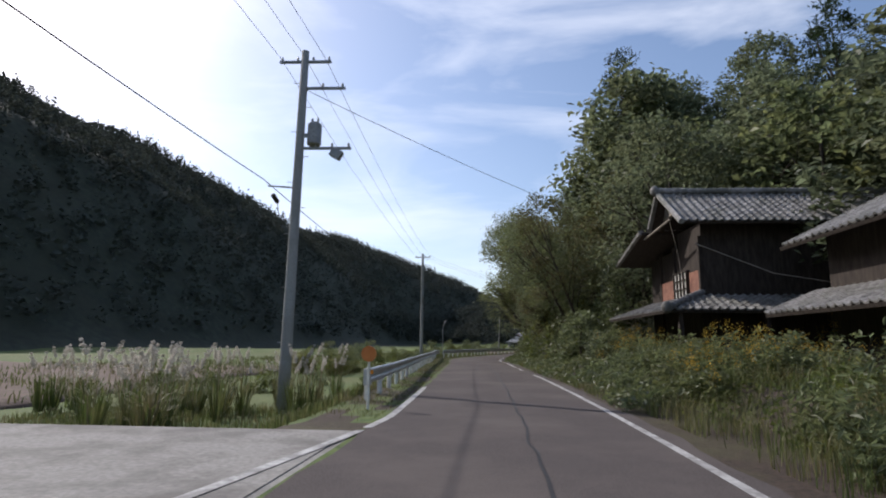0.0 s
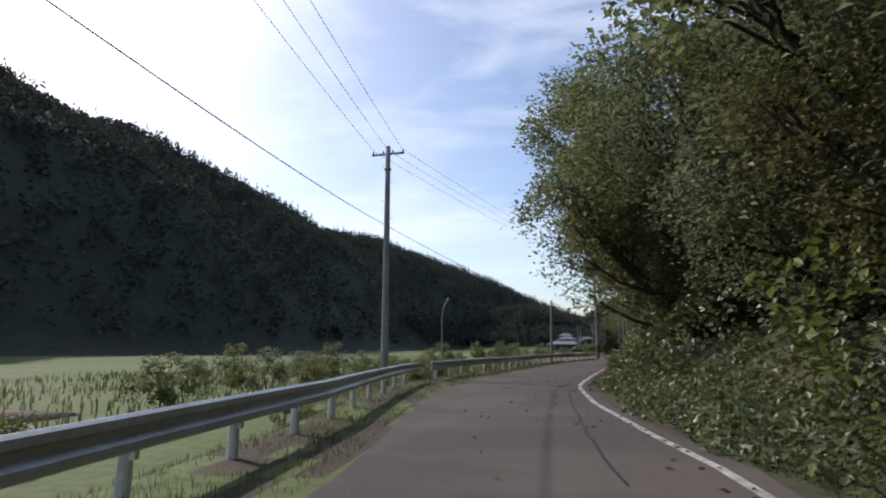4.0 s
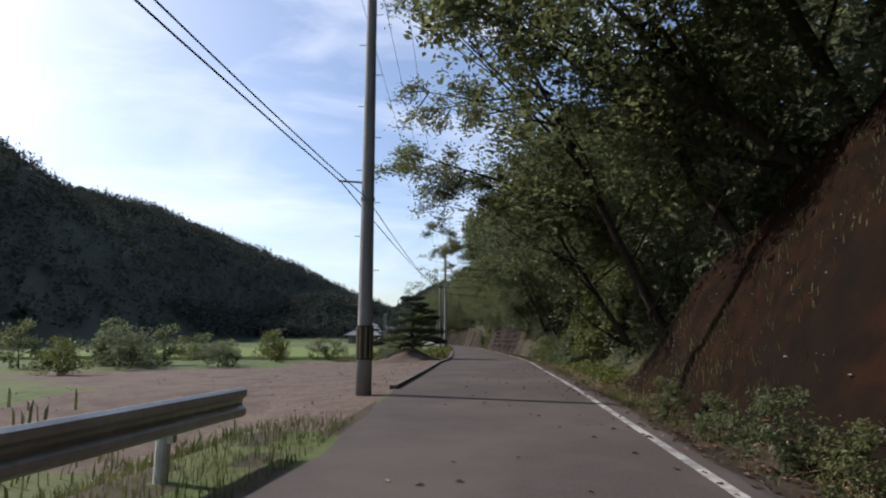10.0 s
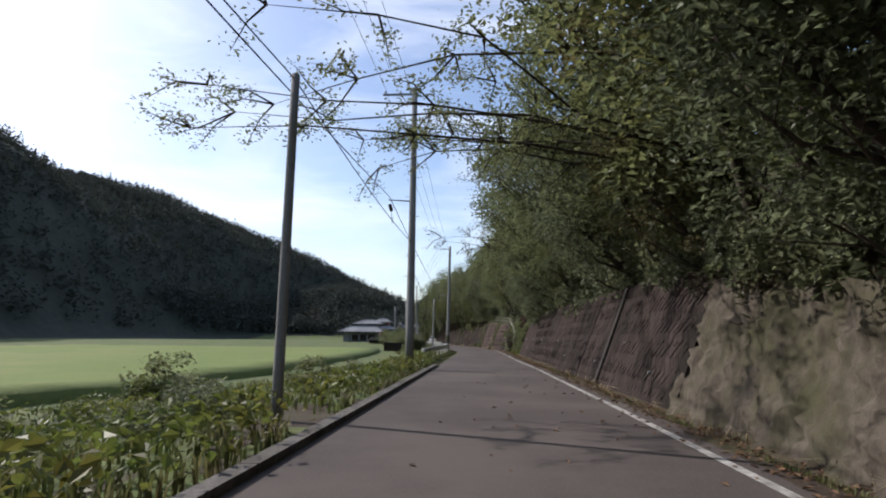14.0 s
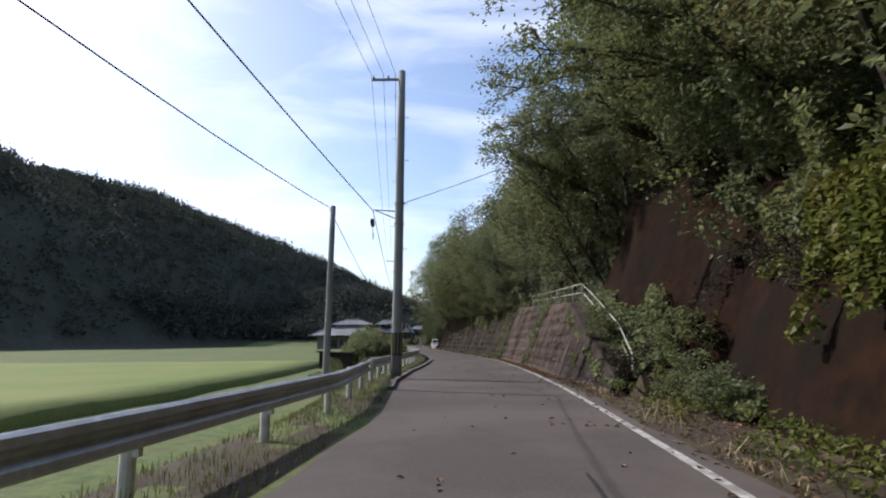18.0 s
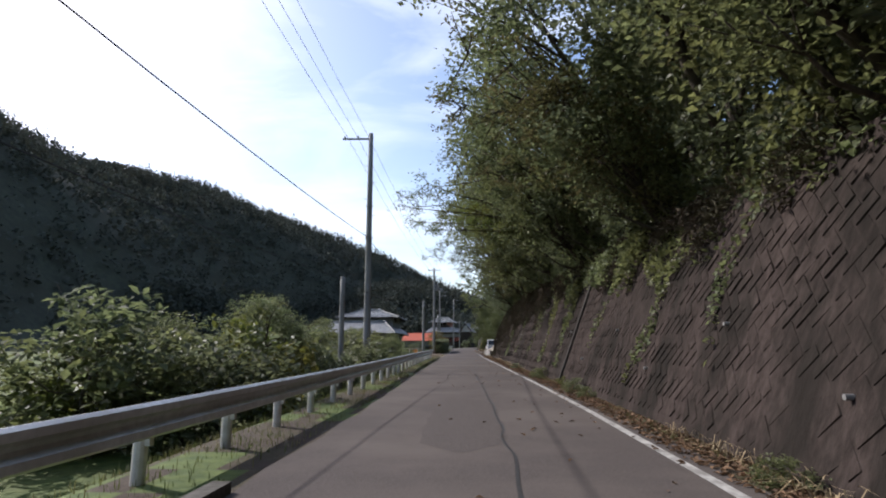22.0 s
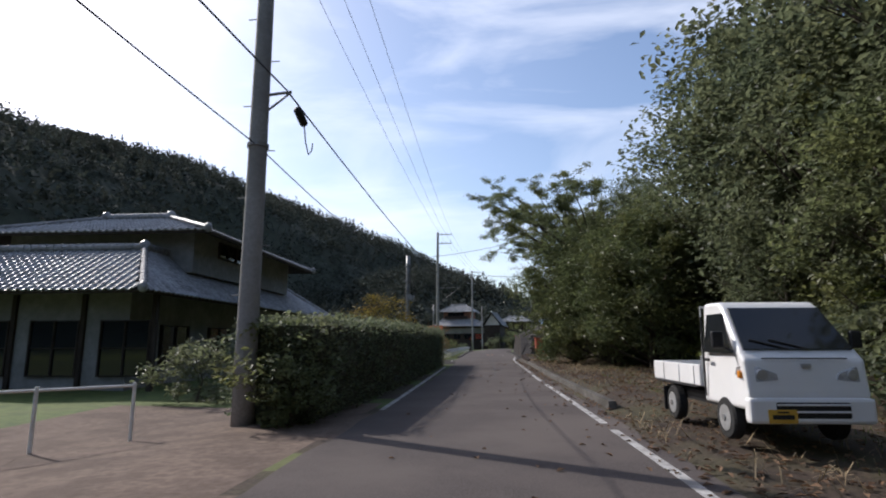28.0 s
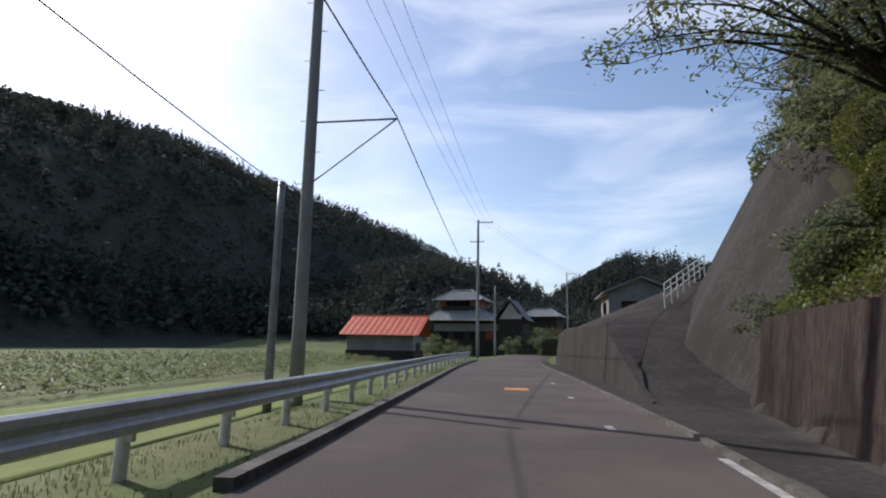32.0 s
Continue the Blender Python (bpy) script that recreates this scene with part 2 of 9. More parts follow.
def place_np(s, d):
    x, y = np.interp(s, LS, LX), np.interp(s, LS, LY)
    tx, ty = np.interp(s, LS, LTX), np.interp(s, LS, LTY)
    near = np.clip(d, -40, 40)
    rest = d - near
    return x + near * ty + rest * NX, y - near * tx + rest * NY


def place(s, d, z=0.0):
    x, y = place_np(s, d)
    return Vector((float(x), float(y), z))


def turn_at(s):
    """Degrees by which the road points to the left of +y."""
    return math.degrees(math.atan2(-float(np.interp(s, LS, LTX)), float(np.interp(s, LS, LTY))))


def table(*pairs):
    xs, ys = np.array([p[0] for p in pairs], float), np.array([p[1] for p in pairs], float)
    return lambda s: np.interp(s, xs, ys)


# edges of the carriageway
right_line = table((-60, 2.5), (24, 2.42), (33, 2.3), (42, 2.2), (50, 1.5), (56, 1.25), (64, 1.7), (71, 1.93), (80, 1.72), (91, 1.85), (102, 2.2), (112, 2.45), (123, 2.55), (134, 2.84), (150, 2.8), (165, 2.6), (173, 2.3), (180, 2.15), (200, 2.38), (225, 2.4), (250, 2.28), (272, 2.18), (292, 1.85), (306, 1.92), (322, 1.8), (333, 2.0), (345, 2.2), (356, 2.9), (372, 3.1), (420, 2.6), (900, 2.6))
left_edge = table((-60, -2.1), (13, -1.95), (42, -1.95), (53, -3.1), (64, -2.7), (71, -2.5), (91, -2.6), (103, -1.95), (112, -2.5), (130, -2.6), (134, -2.2), (152, -2.08), (180, -2.05), (194, -1.9), (203, -2.8), (209, -2.87), (225, -2.2), (254, -2.3), (281, -2.15), (300, -2.3), (340, -2.05), (345, -2.5), (354, -2.34), (420, -2.3), (900, -2.3))
rail_d = table((13, -2.95), (35, -3.45), (45, -3.7), (56, -5.2), (64, -4.8), (72, -4.25), (80, -4.4), (91, -4.1), (97, -3.45), (104, -3.0), (167, -3.2), (178, -3.5), (188, -3.2), (195, -3.0), (204, -3.9), (210, -4.0), (216, -3.8), (228, -3.35), (252, -3.3), (286, -3.2), (347, -3.75), (352, -3.7), (358, -3.45), (372, -3.4), (400, -3.2))
# the bank or wall: foot, top offset and top height
foot_d = table((-60, 4.2), (20, 4.2), (45, 3.0), (58, 2.3), (66, 2.9), (80, 2.75), (92, 3.1), (107, 3.7), (125, 4.2), (140, 3.9), (160, 3.75), (172, 3.3), (187, 3.4), (190, 4.2), (194, 4.6), (197.0, 5.1), (198.2, 3.4), (204, 3.15), (225, 3.35), (250, 3.25), (275, 3.35), (292, 2.9), (300, 3.2), (305, 6.6), (312, 7.0), (334, 7.0), (346.4, 7.4), (347.4, 3.8), (355, 4.8), (361.2, 6.2), (361.7, 7.1), (364, 6.5), (368, 5.9), (371, 6.6), (375, 7.4), (379, 8.5), (383, 9.8), (388, 14), (392, 19), (400, 22), (900, 24))
top_z = table((-60, 0.5), (22, 0.6), (40, 1.6), (55, 2.2), (62, 3.2), (68, 5.7), (73, 6.3), (98, 6.2), (104, 5.9), (107.5, 4.8), (110, 3.1), (112.5, 1.6), (114.5, 0.8), (128, 0.7), (134.5, 0.8), (136.8, 1.5), (142, 1.75), (149, 2.5), (152, 3.0), (180, 3.2), (187.5, 3.2), (190, 3.3), (194, 3.0), (197.0, 3.6), (198.2, 0.35), (199.2, 0.65), (202.3, 1.45), (205, 2.2), (208.8, 3.05), (221, 3.65), (228, 3.95), (240, 3.9), (275, 4.8), (286, 4.3), (293, 0.7), (320, 0.5), (346.4, 1.2), (347.4, 2.0), (361.2, 2.1), (362.4, 4.2), (364, 6.8), (367, 9.6), (370, 11.3), (374, 10.9), (378, 10.0), (384, 8.6), (390, 2.0), (400, 0.6), (900, 0.6))
lean = table((-60, 2.0), (58, 1.6), (66, 0.50), (100, 0.50), (110, 0.52), (112.5, 0.7), (117, 1.6), (132.5, 2.0), (136.0, 0.5), (141, 0.38), (289, 0.38), (296, 2.5), (346.2, 1.5), (347.4, 0.14), (361.2, 0.16), (362.4, 0.50), (366, 0.56), (384, 0.56), (400, 1.2), (900, 1.5))
hill_rise = table((-60, 0.15), (24, 0.25), (34, 0.42), (44, 0.72), (62, 0.8), (72, 0.9), (285, 0.9), (300, 0.62), (345, 0.8), (362, 0.8), (370, 0.5), (388, 0.05), (520, 0.05), (650, 0.3), (900, 0.4))
hill_shelf = table((-60, 10), (20, 10), (34, 1.0), (180, 0.8), (190, 2.0), (228, 1.6), (240, 0.6), (290, 0.8), (300, 2.5), (340, 4.5), (346, 0.3), (362, 0.3), (368, 1.0), (388, 20), (520, 40), (900, 30))
field_z = table((-60, -0.7), (0, -0.6), (20, -0.9), (100, -1.0), (112, -0.15), (134, -0.15), (148, -0.5), (160, -0.9), (255, -1.0), (285, -0.6), (296, -0.15), (338, -0.1), (348, -0.35), (420, -0.6), (900, -0.5))
wood_foot = table((-300, -112), (200, -118), (450, -112), (700, -105), (900, -60), (1250, 60))


def wobble(x, y, scale, seed=0.0):
    """A cheap smooth noise on arrays."""
    x, y = x / scale + seed, y / scale + seed * 1.7
    return (np.sin(x * 1.3 + 1.7 * np.sin(y * 0.9)) + np.sin(y * 1.7 + 1.3 * np.sin(x * 1.1 + 2.0)) + 0.5 * np.sin(2.9 * x + 2.3 * y) + 0.5 * np.sin(3.7 * y - 1.9 * x + 1.0)) / 3.0


def far_hill(s, d):
    """The wooded hill that closes the view past the bend."""
    hx, hy = place_np(s, d)
    return (57 * np.exp(-((hx - 192) / 74.0) ** 2 - ((hy - 775) / 80.0) ** 2) + 52 * np.exp(-((hx - 290) / 80.0) ** 2 - ((hy - 800) / 90.0) ** 2)) * np.clip((s - 500) / 50, 0, 1) - 4


def ground_z(s, d):
    """Height of the land."""
    s, d = np.broadcast_arrays(np.asarray(s, float), np.asarray(d, float))
    fz = field_z(s)
    verge = rail_d(np.clip(s, 13, 400)) - 0.55
    low = fz * np.clip((verge - d) / 1.9, 0, 1)
    low = low - 0.02 * np.clip((left_edge(s) - d) / 0.3, 0, 1)
    rough = np.clip((verge - d - 2) / 4, 0, 1)
    low = low + rough * 0.10 * wobble(s, d, 2.3)
    wf = wood_foot(s)
    up = np.clip((wf - d), 0, None)
    ridge_h = np.interp(s, [0, 150, 230, 300, 360, 430, 490, 540, 590, 640, 690, 740, 790, 840, 900, 960, 1050, 1250], [140, 140, 147, 149, 161, 161, 132, 122, 141, 151, 135, 136, 125, 113, 99, 78, 61, 42]) + 8 * wobble(s, d * 0.2, 62.0, 3.0) + 4 * wobble(s, d * 0.3, 19.0, 8.0)
    mount = ridge_h * (1 - np.exp(-((up / 155.0) ** 1.25) * 1.7))
    mount = np.where(up > 190, mount - 0.55 * (up - 190), mount)
    mount = np.maximum(mount, -2)
    spur = 42 * np.exp(-(((s - 640) / 94.0) ** 2) - ((d + 100) / 72.0) ** 2) - 3
    mount = np.maximum(mount, np.where((up > 0) | (spur > 0), np.maximum(spur, 0), -9))
    up = np.maximum(up, spur * 2)
    left = low + np.where(up > 0, mount + 5 * wobble(s, d, 38.0, 1.0) * np.clip(up / 40, 0, 1), 0)
    fd, tz, ln = foot_d(s), top_z(s), lean(s)
    cut = np.interp(s, [66, 69, 110, 114], [0, 1, 1, 0]) + np.interp(s, [188, 189.5, 196.0, 197.0], [0, 1, 1, 0])
    fd = fd + cut * (0.16 * wobble(s, d * 2.0, 0.8, 5.0) + 0.22 * wobble(s, d, 2.6, 6.0)) * np.clip((d - fd) / 0.5, 0, 1)
    steep = np.interp(s, [195.5, 198.5, 206, 210, 213], [0, 1.5, 3.1, 3.4, 0]) * np.clip((d - 6.0 - 0.4 * wobble(s, 0 * s, 1.5, 2.0)) / 1.5, 0, 1)
    td = fd + ln * tz
    bank = tz * np.clip((d - fd) / np.maximum(td - fd, 0.05), 0, 1)
    past = np.clip(d - td - hill_shelf(s), 0, None)
    rise = hill_rise(s)
    hill = rise * 46 * (1 - np.exp(-past / 46.0 * 1.15)) + np.clip(rise, 0.2, 1) * 0.7 * wobble(s, d, 6.0, 2.0) * np.clip(past / 3, 0, 1)
    far = np.clip(d - 60, 0, 260) * 0.35 * np.clip((120 - np.abs(s - 150)) / 200 + 0.5, 0, 1)
    drop = -0.02 * np.clip((d - right_line(s) - 0.3) / 0.3, 0, 1)
    raised = np.clip((d - right_line(s) - 0.62) / 0.25, 0, 1) * np.interp(s, [306, 314, 338, 341, 346.4, 347], [0, 0.2, 0.25, 0.45, 0.48, 0])
    right = drop + np.maximum(bank, raised) + hill + far + steep
    right = np.where((d < 4) & (s > 800), np.maximum(right, left), right)
    return np.maximum(np.where(d < 0, left, right), far_hill(s, d))


# ---- mesh helpers ----
def mesh_from(name, verts, faces, mats, smooth=False, index=None):
    me = bpy.data.meshes.new(name)
    verts = np.asarray(verts, np.float32)
    me.vertices.add(len(verts))
    me.vertices.foreach_set("co", verts.ravel())
    if isinstance(faces, np.ndarray):
        n, k = faces.shape
        me.loops.add(n * k)
        me.loops.foreach_set("vertex_index", faces.astype(np.int32).ravel())
        me.polygons.add(n)
        me.polygons.foreach_set("loop_start", (np.arange(n) * k).astype(np.int32))
        me.polygons.foreach_set("loop_total", np.full(n, k, np.int32))
    else:
        me = bpy.data.meshes.new(name)
        me.from_pydata([tuple(map(float, v)) for v in verts], [], faces)
    for m in mats if isinstance(mats, (list, tuple)) else [mats]:
        me.materials.append(m)
    if index is not None:
        me.polygons.foreach_set("material_index", np.asarray(index, np.int32))
    me.polygons.foreach_set("use_smooth", np.full(len(me.polygons), bool(smooth)))
    me.update(calc_edges=True)
    me.validate()
    return me


def finish(bm, name, material, smooth=False):
    me = bpy.data.meshes.new(name)
    bm.to_mesh(me)
    bm.free()
    for m in material if isinstance(material, (list, tuple)) else [material]:
        me.materials.append(m)
    if smooth:
        me.polygons.foreach_set("use_smooth", np.ones(len(me.polygons), bool))
    return me


def part(name, bm, material, parent, label="", smooth=False):
    ob = new(name, finish(bm, name, material, smooth) if isinstance(bm, bmesh.types.BMesh) else bm)
    ob.parent = parent
    if label:
        tagged(ob, label)
    return ob


def thing(name, m, label, category, group="", kind=""):
    ob = new(name)
    ob.empty_display_size = 0.2
    ob.matrix_world = m
    return tagged(ob, label, category, group, kind)


def add_box(bm, lo, hi, bevel=0.0, m=None):
    lo, hi = Vector(lo), Vector(hi)
    mt = Matrix.Translation((lo + hi) / 2) @ Matrix.Diagonal((*(hi - lo), 1))
    got = bmesh.ops.create_cube(bm, size=1.0, matrix=mt)
    if bevel:
        es = {e for v in got["verts"] for e in v.link_edges}
        r = bmesh.ops.bevel(bm, geom=list(es), offset=bevel, segments=2, affect="EDGES", profile=0.5)
        vs = {v for f in r["faces"] for v in f.verts} | {v for v in got["verts"] if v.is_valid}
    else:
        vs = set(got["verts"])
    if m is not None:
        bmesh.ops.transform(bm, matrix=m, verts=list(vs))
    return bm


def box(lo, hi, bevel=0.0, m=None):
    return add_box(bmesh.new(), lo, hi, bevel, m)


def tube(bm, pts, radii, sides=8, cap=True):
    """A tapered tube through points."""
    rings = []
    for i, p in enumerate(pts):
        p = Vector(p)
        d = (Vector(pts[min(i + 1, len(pts) - 1)]) - Vector(pts[max(i - 1, 0)])).normalized()
        side = d.cross(Vector((0.31, 0.2, 0.93)))
        if side.length < 0.05:
            side = d.cross(Vector((1, 0, 0)))
        side.normalize()
        up = side.cross(d)
        r = float(radii[i] if isinstance(radii, (list, tuple)) else radii)
        rings.append([bm.verts.new(p + r * (math.cos(a) * side + math.sin(a) * up)) for a in (2 * math.pi * k / sides for k in range(sides))])
    for a, b in zip(rings, rings[1:]):
        for k in range(sides):
            bm.faces.new((a[k], a[(k + 1) % sides], b[(k + 1) % sides], b[k]))
    if cap:
        bm.faces.new(rings[0][::-1])
        bm.faces.new(rings[-1])
    return bm


def strip(name, ss, da, db, za, zb, material, skirt=0.0):
    """A ribbon along the road between two offsets."""
    ss = np.asarray(ss, float)
    f = lambda v: v(ss) if callable(v) else np.full_like(ss, v)
    da, db, za, zb = f(da), f(db), f(za), f(zb)
    xa, ya = place_np(ss, da)
    xb, yb = place_np(ss, db)
    n = len(ss)
    verts = np.concatenate([np.c_[xa, ya, za], np.c_[xb, yb, zb]])
    i = np.arange(n - 1)
    faces = np.c_[i, i + n, i + n + 1, i + 1]
    if skirt:
        ends = np.array([[0, 2 * n, 3 * n, n], [n - 1, 2 * n - 1, 4 * n - 1, 3 * n - 1]])
        verts = np.concatenate([verts, np.c_[xa, ya, za - skirt], np.c_[xb, yb, zb - skirt]])
        faces = np.concatenate([faces, np.c_[i, i + 1, i + 1 + 2 * n, i + 2 * n], np.c_[i + n, i + 3 * n, i + 3 * n + 1, i + n + 1], ends])
    return mesh_from(name, verts, faces, material, smooth=False)


# ---- the ground: one sheet from the road to the ridges ----
def build_ground():
    ss = np.unique(np.concatenate([np.arange(-240, -40, 12.0), np.arange(-40, 66, 1.0), np.arange(66, 116, 0.4), np.arange(116, 186, 1.0), np.arange(186, 210, 0.4), np.arange(210, 430, 1.0), np.arange(430, 640, 6.0), np.arange(640, 1250, 30.0)]))
    dr = np.concatenate([np.arange(0, 3, 0.5), np.arange(3, 12, 0.3), np.arange(12, 40, 1.5), np.arange(40, 120, 8), np.arange(120, 900, 60)])
    dl = np.concatenate([-np.arange(0.5, 9, 0.4), -np.arange(9, 60, 3.0), -np.arange(60, 380, 7.0), -np.arange(380, 900, 60)])[::-1]
    dd = np.concatenate([dl, dr])
    S, D = np.meshgrid(ss, dd, indexing="ij")
    X, Y = place_np(S.ravel(), D.ravel())
    Z = ground_z(S, D)
    Z = np.where((D > -2) & (D < 2.2) & (S < 520), -0.03, Z)
    n, k = S.shape
    i, j = np.meshgrid(np.arange(n - 1), np.arange(k - 1), indexing="ij")
    a = (i * k + j).ravel()
    faces = np.c_[a, a + k, a + k + 1, a + 1]
    sc, dc = (S[:-1, :-1] + S[1:, 1:]).ravel() / 2, (D[:-1, :-1] + D[1:, 1:]).ravel() / 2
    idx = np.zeros(len(faces), int)
    idx[dc < wood_foot(sc) + 4] = 8
    idx[dc > foot_d(sc) + 1.0] = 1
    verge = (dc > right_line(sc)) & (dc < foot_d(sc) + 1.2)
    idx[verge] = 2
    idx[(sc > 28) & (sc < 56) & (dc > right_line(sc) + 0.5) & (dc < foot_d(sc) + 4)] = 1
    idx[(sc > 114) & (sc < 137) & (dc > foot_d(sc) - 0.2) & (dc < foot_d(sc) + 4)] = 1
    # cut and eroded bank take the earth with shade in its colour
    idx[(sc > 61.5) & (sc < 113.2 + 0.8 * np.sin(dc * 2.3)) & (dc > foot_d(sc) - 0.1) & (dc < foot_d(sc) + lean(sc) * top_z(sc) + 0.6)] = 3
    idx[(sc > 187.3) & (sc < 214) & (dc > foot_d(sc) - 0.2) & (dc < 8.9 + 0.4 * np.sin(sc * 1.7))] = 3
    idx[(sc > 105) & (sc < 139) & (dc < -2.4) & (dc > -16 + 5 * np.sin(sc * 0.3))] = 4
    idx[(sc > 284) & (sc < 313) & (dc < -2.3 + 0.2 * np.sin(sc)) & (dc > -10)] = 4
    idx[(sc > 286) & (sc < 347) & (dc > 2.0) & (dc < 9.5)] = 2
    face = (dc > foot_d(sc) - 0.2) & (dc < foot_d(sc) + lean(sc) * top_z(sc) + 0.1)
    idx[(sc > 346.8) & (sc < 361.3) & face] = 5
    idx[(sc > 361.3) & (sc < 391) & face] = 7
    idx[(sc > 346.8) & (sc < 400) & (dc > 2.5) & (dc < foot_d(sc))] = 7
    idx[(sc > 392) & (dc > 4) & (dc < 70)] = 0
    idx[(far_hill(sc, dc) > 2) | ((ground_z(sc, dc) > 2.0) & (dc < -20))] = 8
    idx[(sc > -60) & (sc < 9.5) & (dc < -2.1) & (dc > -9 - 0.3 * sc)] = 6
    idx[(sc > 337) & (sc < 346.6 - 0.25 * (dc + 2)) & (dc < -2.0) & (dc > -7.5 + 0.5 * np.sin(sc * 1.3))] = 7
    verge_l = (dc < left_edge(sc)) & (dc > rail_d(np.clip(sc, 13, 400)) - 0.6) & (idx == 0) & (sc < 330) & (np.sin(sc * 0.9) + np.sin(dc * 5 + sc * 2.1) > -0.3)
    idx[verge_l] = 2
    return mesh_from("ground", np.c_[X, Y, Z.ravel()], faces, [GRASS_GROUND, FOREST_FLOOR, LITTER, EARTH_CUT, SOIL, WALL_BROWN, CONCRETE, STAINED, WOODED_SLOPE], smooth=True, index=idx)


ground = tagged(new("ground", build_ground()), "valley floor of green fields, verges and wooded slopes", "ground", kind="structure")

# ---- carriageway, lines, kerbs ----
RS = np.arange(-60, 900, 1.0)
road = tagged(new("road", strip("road", RS, lambda s: left_edge(s) - 0.05 + 0.05 * np.sin(s * 1.9), lambda s: right_line(s) + 0.32 + 0.06 * np.sin(s * 2.3) + 0.05 * np.sin(s * 0.77), 0.004, 0.004, ASPHALT, 0.12)), "narrow worn grey asphalt country lane", "road", kind="structure")


def painted(name, s0, s1, d, w, material, label, step=0.5):
    ss = np.arange(s0, s1 + 0.01, step)
    return tagged(new(name, strip(name, ss, lambda s: d(s) - w / 2, lambda s: d(s) + w / 2, 0.009, 0.009, material)), label, "road marking", kind="structure")


for a, b in ((-60, 26.5), (31, 33.5), (35, 121.5), (122.2, 226), (226.6, 309.2), (309.8, 319), (320.5, 325.6), (326.2, 331.5), (332, 336.5), (337.4, 354.5)):
    painted("edge_line_right", a, b, lambda s: right_line(s), 0.13, LINE, "worn white edge line painted on the asphalt")
painted("edge_line_left", -40, 9.2, table((-40, -6), (0, -3.6), (4, -2.85), (7.6, -2.28), (9.2, -2.05)), 0.15, LINE, "worn white edge line opening to a side turn")
painted("edge_line_left", 9.3, 18.5, table((9.2, -2.04), (10.7, -1.9), (19, -2.0)), 0.15, LINE, "white edge line beside the guardrail's start")
painted("edge_line_left", 311.5, 332.5, table((308, -2.2), (325, -2.4), (334, -2.45)), 0.12, LINE, "worn white edge line along the hedge")
painted("edge_line_left", 342.5, 345.2, table((340, -2.5), (346, -2.7)), 0.14, LINE, "short worn white line at the field opening")
for k, a in enumerate((356.6, 362.2, 368.0)):
    painted("edge_line_right", a, a + 0.6, lambda s: right_line(s) - 1.0, 0.14, LINE, "short worn dash of white paint on asphalt")
painted("orange_mark", 364.6, 365.7, table((360, 0.62), (370, 0.62)), 0.75, ORANGE, "faded orange bar painted across the asphalt", 0.3)


def kerb_run(name, s0, s1, d, label, h=0.12, w=0.16):
    """A low concrete kerb in pieces."""
    top = tagged(new(name), label, "kerb", kind="structure")
    s = s0
    while s < s1 - 0.3:
        e = min(s + 1.98, s1)
        ss = np.array([s, (s + e) / 2, e])
        part("kerb_stone", strip("kerb_stone", ss, lambda q: d(q) - w / 2, lambda q: d(q) + w / 2, h, h, KERB, h + 0.1), None, top)
        s = e + 0.02
    return top


kerb_run("kerb_left", 112, 166, lambda s: left_edge(s) - 0.12, "low weathered concrete kerb along the lot's edge", 0.10, 0.2)
kerb_run("kerb_left", 200, 236, lambda s: left_edge(s) - 0.12, "low concrete kerb under the guardrail", 0.10, 0.18)
kerb_run("kerb_left", 352, 396, lambda s: left_edge(s) - 0.12, "low concrete kerb under the guardrail", 0.12, 0.2)
kerb_run("kerb_right", 312, 343, lambda s: right_line(s) + 0.62, "mossy concrete kerb holding back a leaf-strewn bank", 0.16, 0.16)
kerb_run("kerb_right", 344, 392, lambda s: right_line(s) + 0.15, "thin concrete gutter edge along the lane", 0.07, 0.12)

# thin cracks and tar joints across the asphalt
TAR = mat("tar_seal", (0.018, 0.017, 0.017), (0.032, 0.030, 0.030), 20, 0.7, 0.1)
rnd = random.Random(5)
for s0, d0, s1, d1 in ((4, 0.5, 40, 0.75), (41, 1.0, 62, 0.9), (228, 0.45, 262, 0.35), (166, 1.2, 190, 1.0), (205, 0.3, 222, 0.6), (262, 0.6, 284, 0.75), (322, 0.2, 352, 0.6)):
    n = int((s1 - s0) / 0.7)
    dd = table(*[(s0 + (s1 - s0) * i / n, d0 + (d1 - d0) * i / n + rnd.uniform(-0.05, 0.05)) for i in range(n + 1)])
    painted("tar_joint", s0, s1, dd, 0.045, TAR, "dark tar-sealed joint along the asphalt", 0.35)
PATCH = mat("asphalt_patch", (0.060, 0.051, 0.048), (0.108, 0.093, 0.087), 60, 0.95, 0.25, depth=0.006, spec=0.12)
for s0, d0, ln, w in ((12.5, -0.2, 1.3, 0.9), (21, 0.9, 5, 1.4), (95, -0.3, 6, 1.8), (120, 0.4, 4, 1.6), (175, 0.2, 9, 1.7), (238, -0.2, 7, 1.3), (290, 0.1, 6, 1.9), (341, 0.9, 4.4, 1.5)):
    ss = np.linspace(s0, s0 + ln, 12)
    tagged(new("asphalt_patch", strip("asphalt_patch", ss, lambda s: d0 - w / 2 * np.sqrt(np.clip(1 - ((s - s0 - ln / 2) / (ln / 2 + 0.01)) ** 6, 0, 1)) + 0.06 * np.sin(s * 5), lambda s: d0 + w / 2 * np.sqrt(np.clip(1 - ((s - s0 - ln / 2) / (ln / 2 + 0.01)) ** 6, 0, 1)) + 0.05 * np.sin(s * 4), 0.007, 0.007, PATCH)), "slightly darker mended patch of asphalt", "road patch", kind="structure")


